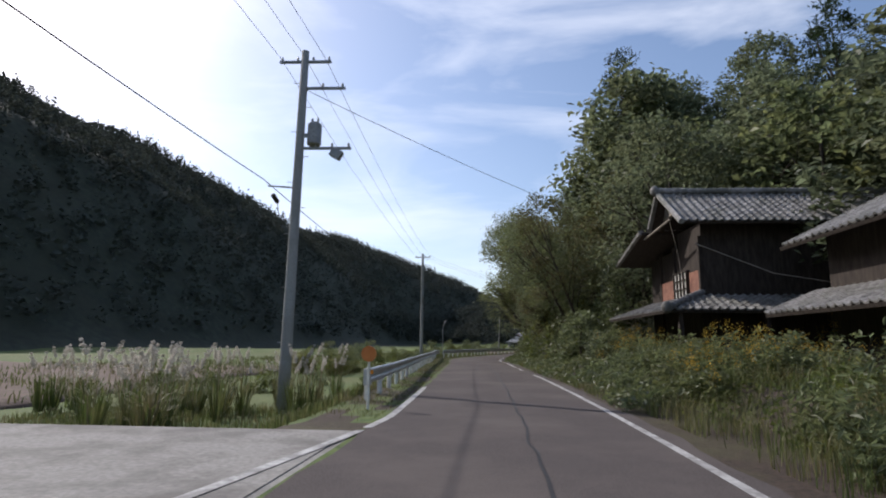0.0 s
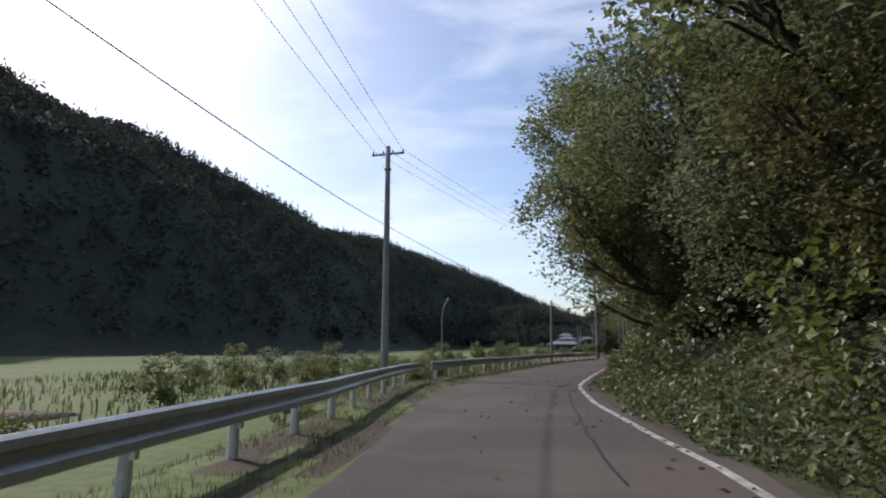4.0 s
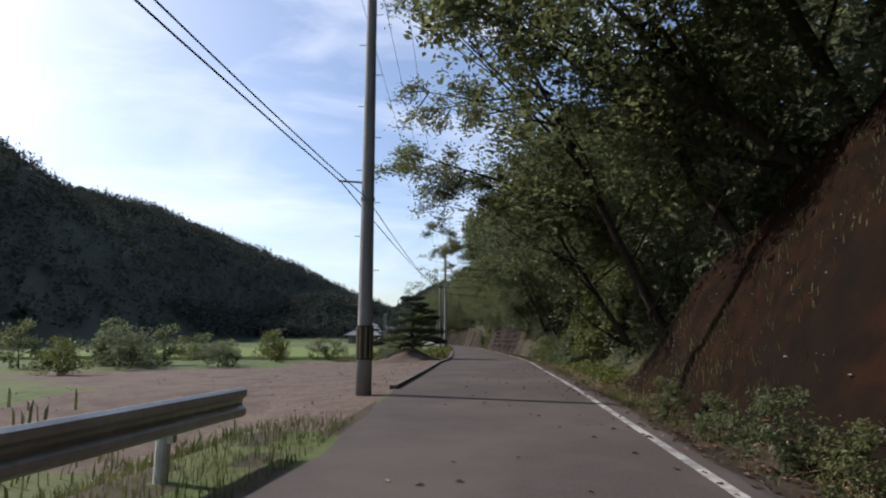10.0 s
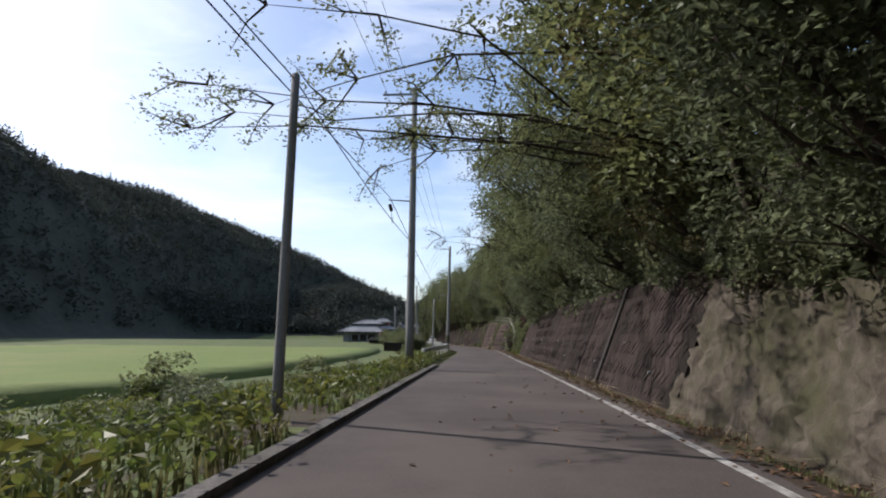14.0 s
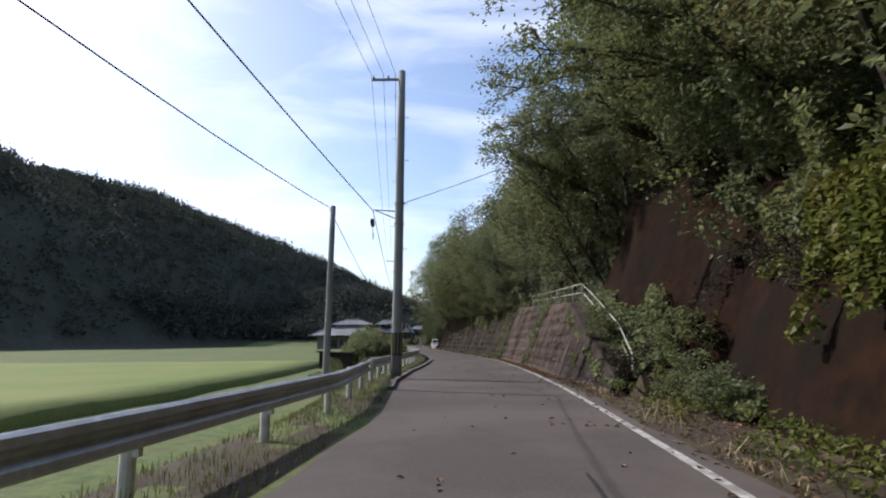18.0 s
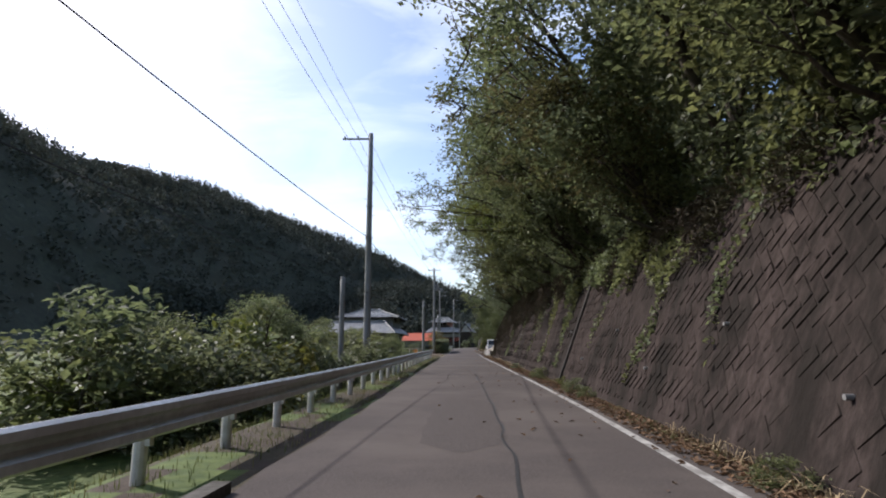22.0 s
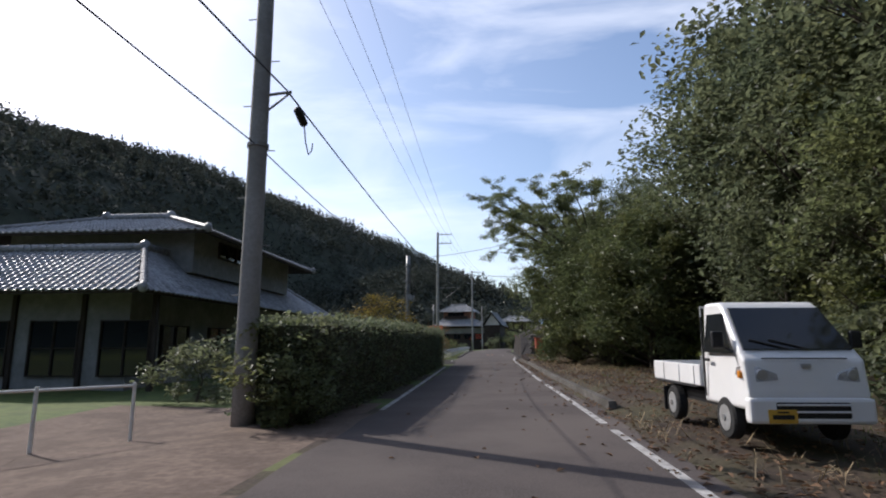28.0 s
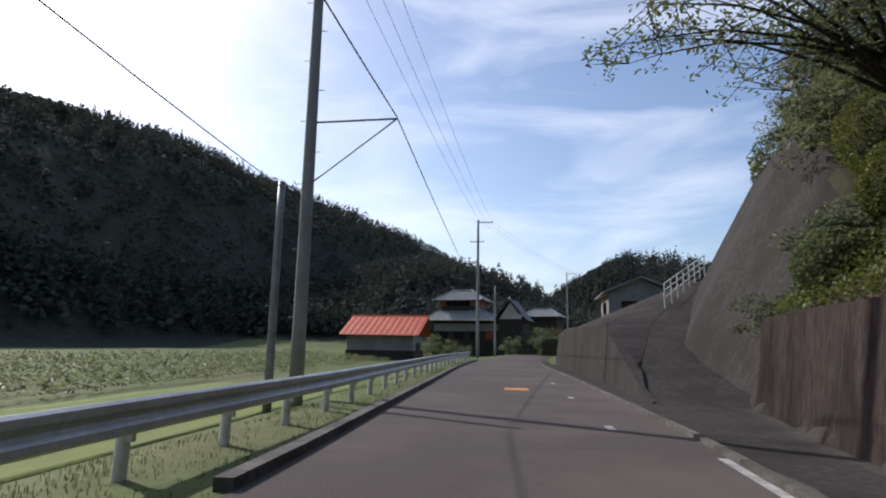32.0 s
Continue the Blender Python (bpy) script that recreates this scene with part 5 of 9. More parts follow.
surface_leaves("bank_creepers", 9000, 187.2, 192.4, lambda s, f: (foot_d(s) + lean(s) * top_z(s) * (1 - 0.8 * f) - 0.25, (top_z(s) + 0.6) * (1 - 0.8 * f)), 0.15, LEAF_LIGHT, "yellow-green creepers trailing down the eroded bank", "creepers", 0.2, 73, 0.7, keep=lambda s, f, z: f < 0.55 + 0.6 * wobble(s, 0 * s, 0.7, 5.0) + 0.3 * wobble(s, z, 0.6, 2.0))
surface_leaves("hanging_roots", 7000, 187.5, 200, lambda s, f: (foot_d(s) + lean(s) * top_z(s) * (1 - 0.5 * f) - 0.15, (top_z(s) + 0.3) * (1 - 0.5 * f)), 0.22, ROOT_MAT, "dead roots hanging over the eroded bank", "roots", 0.05, 74, 0.15, keep=lambda s, f, z: f < 0.35 + 0.6 * wobble(s, 0 * s, 0.5, 3.0))
surface_leaves("hanging_roots", 6000, 200, 213, lambda s, f: (8.3 - 0.9 * f, ground_z(s, 8.3 - 0.9 * f) + 0.05), 0.24, ROOT_MAT, "dry grass and roots hanging over the bare bank", "roots", 0.0, 76, 0.12, keep=lambda s, f, z: f < 0.45 + 0.6 * wobble(s, 0 * s, 0.5, 3.0))
surface_leaves("hanging_foliage", 9000, 196, 212, lambda s, f: (8.6 - 1.2 * f, ground_z(s, 8.8 + 0 * s) + 0.2 + f * 4.0), 0.16, LEAF_MID, "leafy boughs hanging over the bare bank", "foliage", 0.8, 79, 0.6, keep=lambda s, f, z: wobble(s, z, 1.5, 4) > -0.3)
surface_leaves("bank_creepers", 9000, 193.5, 200.5, lambda s, f: (right_line(s) + 2.0 + f * 2.0, 0.1 + f * np.interp(s, [193.5, 197, 200.5], [0.6, 1.2, 1.7])), 0.17, LEAF_MID, "broad-leaved creepers heaped at the foot of the steps", "vines", 0.3, 75, 0.8)
surface_leaves("wall_root_mat", 9000, 137.5, 152, lambda s, f: (foot_d(s) + lean(s) * top_z(s) * (1 - f * 0.6) - 0.3, top_z(s) * (1.08 - f * 0.65)), 0.15, ROOT_MAT, "roots and dry creepers trailing over the rubble wall", "roots", 0.12, 77, 0.35, keep=lambda s, f, z: f < 0.2 + 0.5 * wobble(s, 0 * s, 0.6, 8.0) + 0.2 * wobble(s, z, 0.4, 3.0))
surface_leaves("wall_drapery", 7000, 137, 152, lambda s, f: (foot_d(s) + lean(s) * top_z(s) - 0.15 - 0.35 * (1 - f), top_z(s) - 0.6 + f * 1.5), 0.14, LEAF_DARK, "dark creepers hanging over the rubble wall", "creepers", 0.3, 78, 0.7, keep=lambda s, f, z: f + 0.5 * wobble(s, 0 * s, 0.9, 6.0) > 0.3)
surface_leaves("hanging_foliage", 11000, 166, 190, lambda s, f: (foot_d(s) + lean(s) * top_z(s) - 0.1 - 1.5 * f, top_z(s) - 0.7 + f * 5.0), 0.20, LEAF_DARK, "dark boughs hanging low over the block wall", "foliage", 0.9, 41, 0.6, keep=lambda s, f, z: wobble(s, z, 1.6, 9) > -0.35)
surface_leaves("wall_root_mat", 5000, 168, 186, lambda s, f: (foot_d(s) + lean(s) * top_z(s) - 0.24 * f - 0.05, top_z(s) + 0.15 - f * 1.0), 0.14, LEAF_DRY, "matted roots and dead creepers over the wall's top", "roots", 0.15, 50, 0.4, keep=lambda s, f, z: f < 0.45 + 0.6 * wobble(s, 0 * s, 1.4, 8.0))
surface_leaves("vine_mound", 12000, 121.5, 131, lambda s, f: (4.5 + f * 1.5, 0.7 + f * np.interp(s, [121.5, 124, 128, 131], [4.2, 4.6, 3.8, 2.2])), 0.17, LEAF_MID, "broad-leaved vines heaped over shrubs on the bank", "vines", 0.55, 64, 0.75)
surface_leaves("vine_mound", 4500, 121.0, 129, lambda s, f: (4.25 + f * 1.3, 0.7 + f * np.interp(s, [121, 124, 129], [4.0, 4.2, 2.8])), 0.16, LEAF_LIGHT, "sunlit yellow-green vines heaped on the bank", "vines", 0.6, 65, 0.75, keep=lambda s, f, z: wobble(s, z, 0.9, 9) > 0.0)
surface_leaves("verge_weeds", 5000, 119, 138, lambda s, f: (right_line(s) + 0.7 + f * 1.3, 0.03 + 0.2 * f), 0.10, LEAF_LIGHT, "fresh green weeds along the shaded verge", "weeds", 0.06, 66, 0.5, keep=lambda s, f, z: wobble(s, f * 3, 1.0, 3) > -0.2)
surface_leaves("wall_ivy", 12000, 244.5, 256, lambda s, f: (foot_d(s) + lean(s) * top_z(s) * (1 - f * 0.55) - 0.46, top_z(s) * (1.04 - f * 0.55)), 0.12, LEAF_MID, "thick ivy spilling over the stained wall", "ivy", 0.08, 67, 0.8, keep=lambda s, f, z: f < 0.42 + 0.5 * wobble(s, 0 * s, 0.8, 4.0) + 0.25 * wobble(s, z, 0.35, 2.0))
surface_leaves("wall_root_mat", 52000, 229, 290, lambda s, f: (foot_d(s) + lean(s) * top_z(s) * (1 - f * 0.6) - 0.42, top_z(s) * (1.06 - f * 0.64)), 0.17, ROOT_MAT, "matted brown roots and dead creepers hanging down the wall", "roots", 0.1, 68, 0.3, keep=lambda s, f, z: f < np.interp(s, [229, 255, 264, 290], [0.25, 0.3, 0.75, 0.9]) + 0.3 * wobble(s, z * 0.3, 0.5, 3.0) + 0.4 * wobble(s, 0 * s, 1.4, 8.0))
surface_leaves("wall_root_mat", 20000, 264, 290, lambda s, f: (foot_d(s) + lean(s) * top_z(s) * (0.62 - f * 0.55) - 0.3, top_z(s) * (0.62 - f * 0.55)), 0.13, ROOT_MAT, "thin brown creepers spreading down the stained wall", "roots", 0.06, 80, 0.35, keep=lambda s, f, z: (wobble(s, z, 0.5, 3.0) + 0.6 * wobble(s, 0 * s, 1.3, 2.0) > np.interp(s, [264, 276, 290], [0.7, 0.0, -0.5]) + 0.3 * f))
surface_leaves("step_creepers", 4500, 198.8, 203.5, lambda s, f: (np.interp(s, [198.8, 203.5], [4.0, 4.6]) + f * 1.2, 0.1 + f * np.interp(s, [198.8, 200.5, 203.5], [1.3, 2.3, 3.2])), 0.16, LEAF_MID, "mass of creepers over the foot of the steps", "vines", 0.4, 38, 0.8)
surface_leaves("verge_weeds", 3500, 186, 199.5, lambda s, f: (right_line(s) + 0.9 + f * (foot_d(s) - right_line(s) - 0.9), 0.03 + 0.22 * np.sin(f * 3.14)), 0.11, LEAF_LIGHT, "fresh green weeds at the foot of the bank", "weeds", 0.05, 39, 0.5, keep=lambda s, f, z: wobble(s, f * 3, 0.9, 3) > -0.1)
surface_leaves("hanging_foliage", 9000, 104, 116, lambda s, f: (foot_d(s) + lean(s) * top_z(s) + 0.3 - 0.9 * f, top_z(s) + 0.2 + f * 4.6), 0.20, LEAF_DARK, "dark boughs over the end of the earth cut", "foliage", 0.9, 40, 0.6, keep=lambda s, f, z: wobble(s, z, 1.7, 4) > -0.3)
surface_leaves("wall_end_growth", 1500, 134.5, 137.6, lambda s, f: (foot_d(s) + 0.6 * f, top_z(s) * f * 1.1), 0.14, LEAF_DARK, "ferns and roots over the wall's end", "shrubs", 0.18, 43, 0.6)
surface_leaves("dark_bank", 22000, 125, 137.5, lambda s, f: (foot_d(s) - 0.45 + f * 1.8, 0.1 + f * np.interp(s, [118, 128, 138], [0.9, 1.6, 2.2])), 0.15, LEAF_DARK, "dark low shrubs and ferns in the shade of the wood", "shrubs", 0.5, 42, 0.5)
surface_leaves("grass_bank", 3500, 113, 124, lambda s, f: (foot_d(s) - 0.4 + f * 2.6, top_z(s) * f * 0.8 + 0.1), 0.16, LEAF_LIGHT, "sunlit low plants on the grassy bank", "plants", 0.2, 17, 0.4)
surface_leaves("bank_shrubs", 16000, 108, 140, lambda s, f: (foot_d(s) + 1.6 + f * 2.2, top_z(s) + f * 3.6), 0.20, LEAF_DARK, "dark shrubs at the foot of the wood", "shrubs", 0.9, 19, 0.6)
surface_leaves("slope_growth", 12000, 296, 346, lambda s, f: (np.interp(s, [296, 310, 330, 346], [5.6, 6.6, 8.2, 6.0]) + f * 7, np.interp(s, [296, 310, 330, 346], [0.7, 0.8, 0.9, 2.6]) + f * 5.0), 0.22, LEAF_LIGHT, "sunlit grass and creepers on the slope behind the truck", "plants", 0.4, 20, 0.45)
surface_leaves("slope_shrubs", 12000, 296, 322, lambda s, f: (np.interp(s, [296, 310, 322], [5.4, 6.4, 7.4]) + f * 1.6, 0.3 + f * 2.0), 0.17, LEAF_DARK, "dark leafy shrubs along the foot of the slope", "shrubs", 0.6, 21, 0.6)
surface_leaves("garden_bank", 34000, 347.6, 362.0, lambda s, f: (foot_d(s) + 0.3 + f * 8.5, top_z(np.minimum(s, 361)) + 0.1 + f * 7.4), 0.10, LEAF_LIGHT, "bright green mossy shrubs on the garden bank", "shrubs", 0.35, 22, 0.6)
surface_leaves("slope_top_growth", 8000, 363.5, 378, lambda s, f: (foot_d(s) + lean(s) * top_z(s) - 0.5 + f * 1.6, top_z(s) - 0.7 + f * 3.4), 0.19, LEAF_MID, "leafy boughs and creepers over the sprayed slope's top", "foliage", 0.7, 72, 0.6, keep=lambda s, f, z: wobble(s, z, 1.5, 4) > -0.25)
surface_leaves("garden_bank", 20000, 347.6, 360.8, lambda s, f: (foot_d(s) + 0.6 + f * 7.0, top_z(np.minimum(s, 361)) + 0.1 + f * 6.6), 0.11, LEAF_DARK, "dark clipped shrubs on the garden bank", "shrubs", 0.5, 23, 0.6)


def scattered_leaves():
    g = np.random.default_rng(9)
    s = np.concatenate([g.uniform(60, 300, 16000), g.uniform(205, 292, 16000), g.uniform(296, 345, 9000), g.uniform(40, 345, 1500)])
    f = np.concatenate([g.random(32000) ** 0.7, g.random(9000), g.random(1500) ** 3])
    a = right_line(s) + 0.12
    b = np.where(s > 294, 7.5, foot_d(s) + 0.15)
    d = a + (b - a) * f
    d[-1500:] = right_line(s[-1500:]) - f[-1500:] * 3.5
    x, y = place_np(s, d)
    z = np.where(d < right_line(s) + 0.3, 0.012, ground_z(s, d) + 0.025)
    return leaf_cloud("fallen_leaves", np.c_[x, y, z], 0.10, g, DEADLEAF, 0.55, 3.0, 0.0, 0.18)


tagged(new("fallen_leaves", scattered_leaves()), "dry brown leaves fallen along the verge", "fallen leaves", kind="stuff")


def blades(name, s, d, h, width, material, label, category="grass", seed=0, z=None, splay=0.5):
    """Grass blades as bent slivers."""
    g = np.random.default_rng(seed)
    n = len(s)
    x, y = place_np(s, d)
    zz = ground_z(s, d) if z is None else z
    h = h * g.uniform(0.5, 1.25, n)
    a = g.uniform(0, 2 * np.pi, n)
    ca, sa = np.cos(a), np.sin(a)
    lean_ = splay * h * g.uniform(0.2, 1.0, n)
    w = width * g.uniform(0.7, 1.3, n)
    base = np.c_[x, y, zz - 0.02]
    side = np.c_[-sa, ca, 0 * a] * (w / 2)[:, None]
    mid = base + np.c_[ca * lean_ * 0.3, sa * lean_ * 0.3, h * 0.6]
    tip = base + np.c_[ca * lean_, sa * lean_, h * (1 - 0.25 * splay)]
    v = np.stack([base - side, base + side, mid + side * 0.8, mid - side * 0.8, tip], 1).reshape(-1, 3)
    i = np.arange(n)[:, None] * 5
    f = np.concatenate([i + np.array([[0, 1, 2]]), i + np.array([[0, 2, 3]]), i + np.array([[3, 2, 4]])])
    return tagged(new(name, mesh_from(name, v, f, material)), label, category, kind="stuff")


def clumped(g, n, s0, s1, d0, d1, k=0.35):
    """Positions in tufts between two offsets."""
    c = max(4, n // 28)
    cs, cf = g.uniform(s0, s1, c), g.random(c)
    i = g.integers(0, c, n)
    s = cs[i] + g.normal(size=n) * k
    lo = d0(s) if callable(d0) else d0
    hi = d1(s) if callable(d1) else d1
    d = lo + (hi - lo) * np.clip(cf[i] + g.normal(size=n) * 0.10, 0, 1)
    return s, d


g = np.random.default_rng(3)
rl, le = rail_d, left_edge
for s0, s1, n, h in ((11, 60, 15000, 0.13), (60, 106, 15000, 0.17), (166, 206, 13000, 0.16), (206, 290, 17000, 0.13), (286, 304, 3000, 0.09), (346, 400, 9000, 0.10)):
    s, d = clumped(g, n, s0, s1, lambda q: rl(np.clip(q, 13, 400)) - 1.5, lambda q: le(q) - 0.2)
    blades("verge_grass", s, d, h, 0.011, GRASS, "tufted green and dry grass along the guardrail", seed=int(s0) + 1)
for s0, s1, d0, d1, n, h in ((-10, 14, 3.2, 6.8, 8000, 0.55), (14, 60, 2.9, 4.4, 6500, 0.28), (60, 112, 2.6, 3.4, 5000, 0.14), (104, 140, 3.0, 6.0, 9000, 0.18), (140, 292, 2.7, 3.5, 7000, 0.11), (292, 345, 4.0, 9.0, 7000, 0.12)):
    s, d = clumped(g, n, s0, s1, lambda q: np.maximum(d0, right_line(q) + 0.5), d1)
    blades("roadside_grass", s, d, h, 0.012, GRASS, "rough grass on the right-hand verge", seed=int(s0) + 50)
s, d = clumped(g, 4200, 60, 345, lambda q: right_line(q) + 0.5, lambda q: np.maximum(foot_d(q) - 0.05, right_line(q) + 0.6), 0.6)
blades("dry_stalks", s, d, 0.30, 0.014, STRAW, "dry stalks and straw littering the verge", seed=71, splay=2.2)
s, d = clumped(g, 800, 324, 344, lambda q: right_line(q) + 0.9, 6.6, 0.6)
blades("dry_stalks", s, d, 0.22, 0.016, STRAW, "dry straw and cut stems strewn under the evergreens", seed=72, splay=3.0)


# rough shrubs and weeds on the field side
def field_shrubs():
    spots = []
    for s0, s1, d0, d1, n in ((58, 104, -9.5, -5.6, 26), (138, 166, -9.0, -4.4, 24), (241, 264, -9.5, -5.0, 26), (-4, 10, -16, -10, 6), (118, 130, -22, -15, 7), (210, 226, -10, -5.2, 8), (62, 106, -30, -10, 34), (124, 150, -26, -12, 16), (20, 56, -15, -6.5, 16)):
        for _ in range(n):
            spots.append((rr.uniform(s0, s1), rr.uniform(d0, d1)))
    for s, d in spots:
        k = rr.choice((0, 0, 1, 2, 2))
        big = rr.uniform(1.0, 1.6) if 240 < s < 264 else rr.uniform(0.7, 1.15) if d < -10 else rr.uniform(0.35, 0.75)
        plant(BUSHES[k], "bush", s, d, big, ("leafy green bush beside the field", "dark-green bush beside the field", "yellow-green bush beside the field")[k], "bush", "bushes along the field", tall=rr.uniform(0.8, 1.2))


field_shrubs()
for k in range(11):
    q = 126.5 + k
    plant(BUSHES[(1, 0, 1)[k % 3]], "bush", q, float(foot_d(q)) + 0.3 + 0.5 * math.sin(q * 2.3), 0.55 + 0.2 * math.sin(q * 1.7), ("low leafy bush in the shade of the wood", "low dark bush in the shade of the wood")[k % 3 != 1], "bush", "bushes at the bank's foot")
s, d = clumped(g, 9000, 56, 106, -13, lambda q: rl(q) - 1.0, 0.5)
blades("field_weeds", s, d, 0.30, 0.03, GRASS, "rough grass and weeds below the guardrail", "weeds", 81)
s, d = clumped(g, 9000, 18, 108, -40, -10, 1.2)
blades("field_weeds", s, d, 0.55, 0.07, GRASS, "tall dull weeds in the unmown field", "weeds", 83)
s, d = clumped(g, 9000, 138, 172, -11, -2.6, 0.5)
blades("field_weeds", s, d, 0.34, 0.04, GRASS, "lush weeds along the kerb", "weeds", 82)
# persimmon-like trees by the ditch
for q, (s, d, sc) in enumerate(((251.5, -7.6, 0.5), (254.5, -9.0, 0.58), (258, -7.5, 0.36), (263.5, -6.8, 0.40), (268.5, -7.6, 0.40), (273.5, -6.9, 0.36), (278.0, -8.2, 0.42), (268, -11, 0.45), (282.5, -9.4, 0.36), (247, -9, 0.42), (251, -8.2, 0.36), (260.5, -5.6, 0.30), (266, -5.6, 0.34), (271, -5.4, 0.33), (276, -5.8, 0.36), (280.5, -6.2, 0.34), (254, -6.4, 0.3), (262, -10, 0.46), (274, -11, 0.5))):
    plant(BROAD[(1, 3)[q % 2]], "fruit_tree", s, d, sc * 1.12, "small glossy-leaved fruit tree by the ditch", "fruit tree", "fruit trees by the ditch", tall=0.85)


# tall flowering weeds before the old house
GOLD = mat("goldenrod_flowers", (0.34, 0.22, 0.03), (0.46, 0.32, 0.05), 6, 0.8, 0, island=0.3, translucent=0.3)


def tall_weeds(name, n, s0, s1, d0, d1, h0, h1, label, seed, tips=0.0):
    """Upright stalks set with narrow leaves."""
    gg = np.random.default_rng(seed)
    s, d = clumped(gg, n, s0, s1, d0, d1, 0.5)
    x, y = place_np(s, d)
    z = ground_z(s, d)
    h = gg.uniform(h0, h1, n) * (0.8 + 0.3 * wobble(s, d, 1.4, seed))
    k = 16
    f = gg.random((n, k)) ** 0.8
    lean_ = gg.normal(size=(n, 2)) * 0.16
    p = np.stack([x[:, None] + lean_[:, :1] * f * h[:, None] + gg.normal(size=(n, k)) * 0.07, y[:, None] + lean_[:, 1:] * f * h[:, None] + gg.normal(size=(n, k)) * 0.07, z[:, None] + f * h[:, None]], 2)
    tagged(new(name, leaf_cloud(name, p.reshape(-1, 3), 0.17, gg, LEAF_MID, 0.32, 0.35, 0.5)), label, "weeds", kind="stuff")
    if tips:
        pick = np.where((gg.random(n) < tips) & (wobble(s, d, 2.0, 5) > 0.2))[0]
        e = np.c_[x + lean_[:, 0] * h, y + lean_[:, 1] * h, z + h][pick]
        q = (e[:, None] + gg.normal(size=(len(pick), 34, 3)) * np.array([0.07, 0.07, 0.10])).reshape(-1, 3)
        tagged(new("goldenrod_heads", leaf_cloud("goldenrod_heads", q, 0.045, gg, GOLD, 0.6, 0.3)), "yellow flower heads of goldenrod", "flowers", kind="stuff")
    blades("weed_stalks", s, d, h, 0.02, GRASS, "green stalks of tall weeds", "weeds", seed + 1, splay=0.2)


tall_weeds("tall_weeds", 1300, -3, 26, 4.4, 9.5, 0.65, 1.35, "tall leafy weeds and goldenrod before the old house", 131, 0.5)
tall_weeds("tall_weeds", 500, 2, 22, 3.7, 5.0, 0.4, 0.9, "knee-high leafy weeds along the verge", 132)
for s, d, sc, k in ((7, 6.0, 0.8, 0), (9.5, 7.2, 0.9, 1), (12.5, 6.3, 0.85, 0), (15.5, 6.0, 0.9, 2), (18, 6.4, 0.8, 0), (20.5, 5.8, 0.9, 1), (23.5, 5.2, 1.0, 0), (26, 5.4, 1.1, 1), (5, 7.4, 0.8, 2), (11, 8.4, 1.0, 0), (3.2, 6.2, 0.7, 1), (28.5, 5.0, 1.2, 0), (30.5, 5.6, 1.3, 1)):
    plant(BUSHES[k], "bush", s, d, sc * (0.62 if s < 27 else 0.9), ("leafy wild bush before the old house", "dark wild bush before the old house", "yellow-green wild bush before the old house")[k], "bush", "wild bushes before the old house")

# conifers that stand above the broadleaf trees
CEDAR = grow(81, 13.0, 1.7, 50, 3600, 0.26, NEEDLE, 0.18, aspect=0.3, trunk_r=0.16, clump_r=0.55, droop=0.9)
for s, d, sc in ((52, 13.8, 1.35), (52.5, 12.2, 1.25), (33, 22.0, 1.1), (35, 24.0, 1.25), (29, 21.5, 1.0)):
    plant(CEDAR, "cedar_tree", s, d, sc, "dark cedar rising above the broadleaf trees", "tree", "trees on the wooded bank")
for s, d, k, sc in ((30, 19.5, 0, 1.15), (33.5, 18.5, 2, 1.2), (27, 20.5, 1, 1.2), (38, 20.5, 3, 0.95), (23, 21, 0, 1.3)):
    plant(BROAD[k], "broadleaf_tree", s, d, sc, BROAD_LABELS[k])

# bushes at the foot of the earth cut and along the walls
for s, d, sc, k in ((74.5, 2.75, 0.5, 0), (76.2, 2.8, 0.6, 1), (79.0, 2.75, 0.42, 0), (81.2, 2.75, 0.34, 2), (87.0, 2.85, 0.3, 0), (93.5, 3.0, 0.32, 1), (228.5, 3.15, 0.4, 0), (230.5, 3.1, 0.35, 2), (234.0, 3.1, 0.3, 0), (202.0, 3.9, 0.5, 0), (203.2, 3.4, 0.4, 2), (194.3, 4.2, 0.45, 0), (195.5, 4.1, 0.55, 0), (196.6, 4.5, 0.5, 1), (197.4, 4.9, 0.55, 0), (250.0, 3.1, 0.25, 2)):
    plant(BUSHES[k], "bush", s, d, sc, ("leafy green bush at the bank's foot", "dark-green bush at the bank's foot", "yellow-green weeds at the wall's foot")[k], "bush", "bushes at the bank's foot")

for s, d, k, sc in ((47, 12.5, 1, 1.35), (51, 14.5, 0, 1.5), (55.5, 13.5, 2, 1.45), (49, 17.5, 2, 1.4), (44, 12.0, 3, 1.05)):
    plant(BROAD[k], "broadleaf_tree", s, d, sc, BROAD_LABELS[k])


# ---- more materials ----
TILE = mat("grey_clay_tile", (0.20, 0.205, 0.21), (0.34, 0.345, 0.35), 8, 0.42, 0.15, (0.13, 0.13, 0.125), 1.5, 0.5, rnd=0.22, spec=0.5)
TILE_OLD = mat("mossy_clay_tile", (0.13, 0.125, 0.12), (0.27, 0.26, 0.25), 7, 0.6, 0.25, (0.075, 0.075, 0.055), 1.0, 0.6, rnd=0.28)
PLASTER_RED = mat("red_mud_plaster", (0.20, 0.095, 0.066), (0.28, 0.138, 0.098), 5, 0.95, 0.3, (0.15, 0.075, 0.056), 1.2, 0.6)
PLASTER = mat("pale_plaster", (0.46, 0.44, 0.40), (0.58, 0.56, 0.52), 4, 0.9, 0.15, (0.34, 0.32, 0.29), 0.7, 0.5)
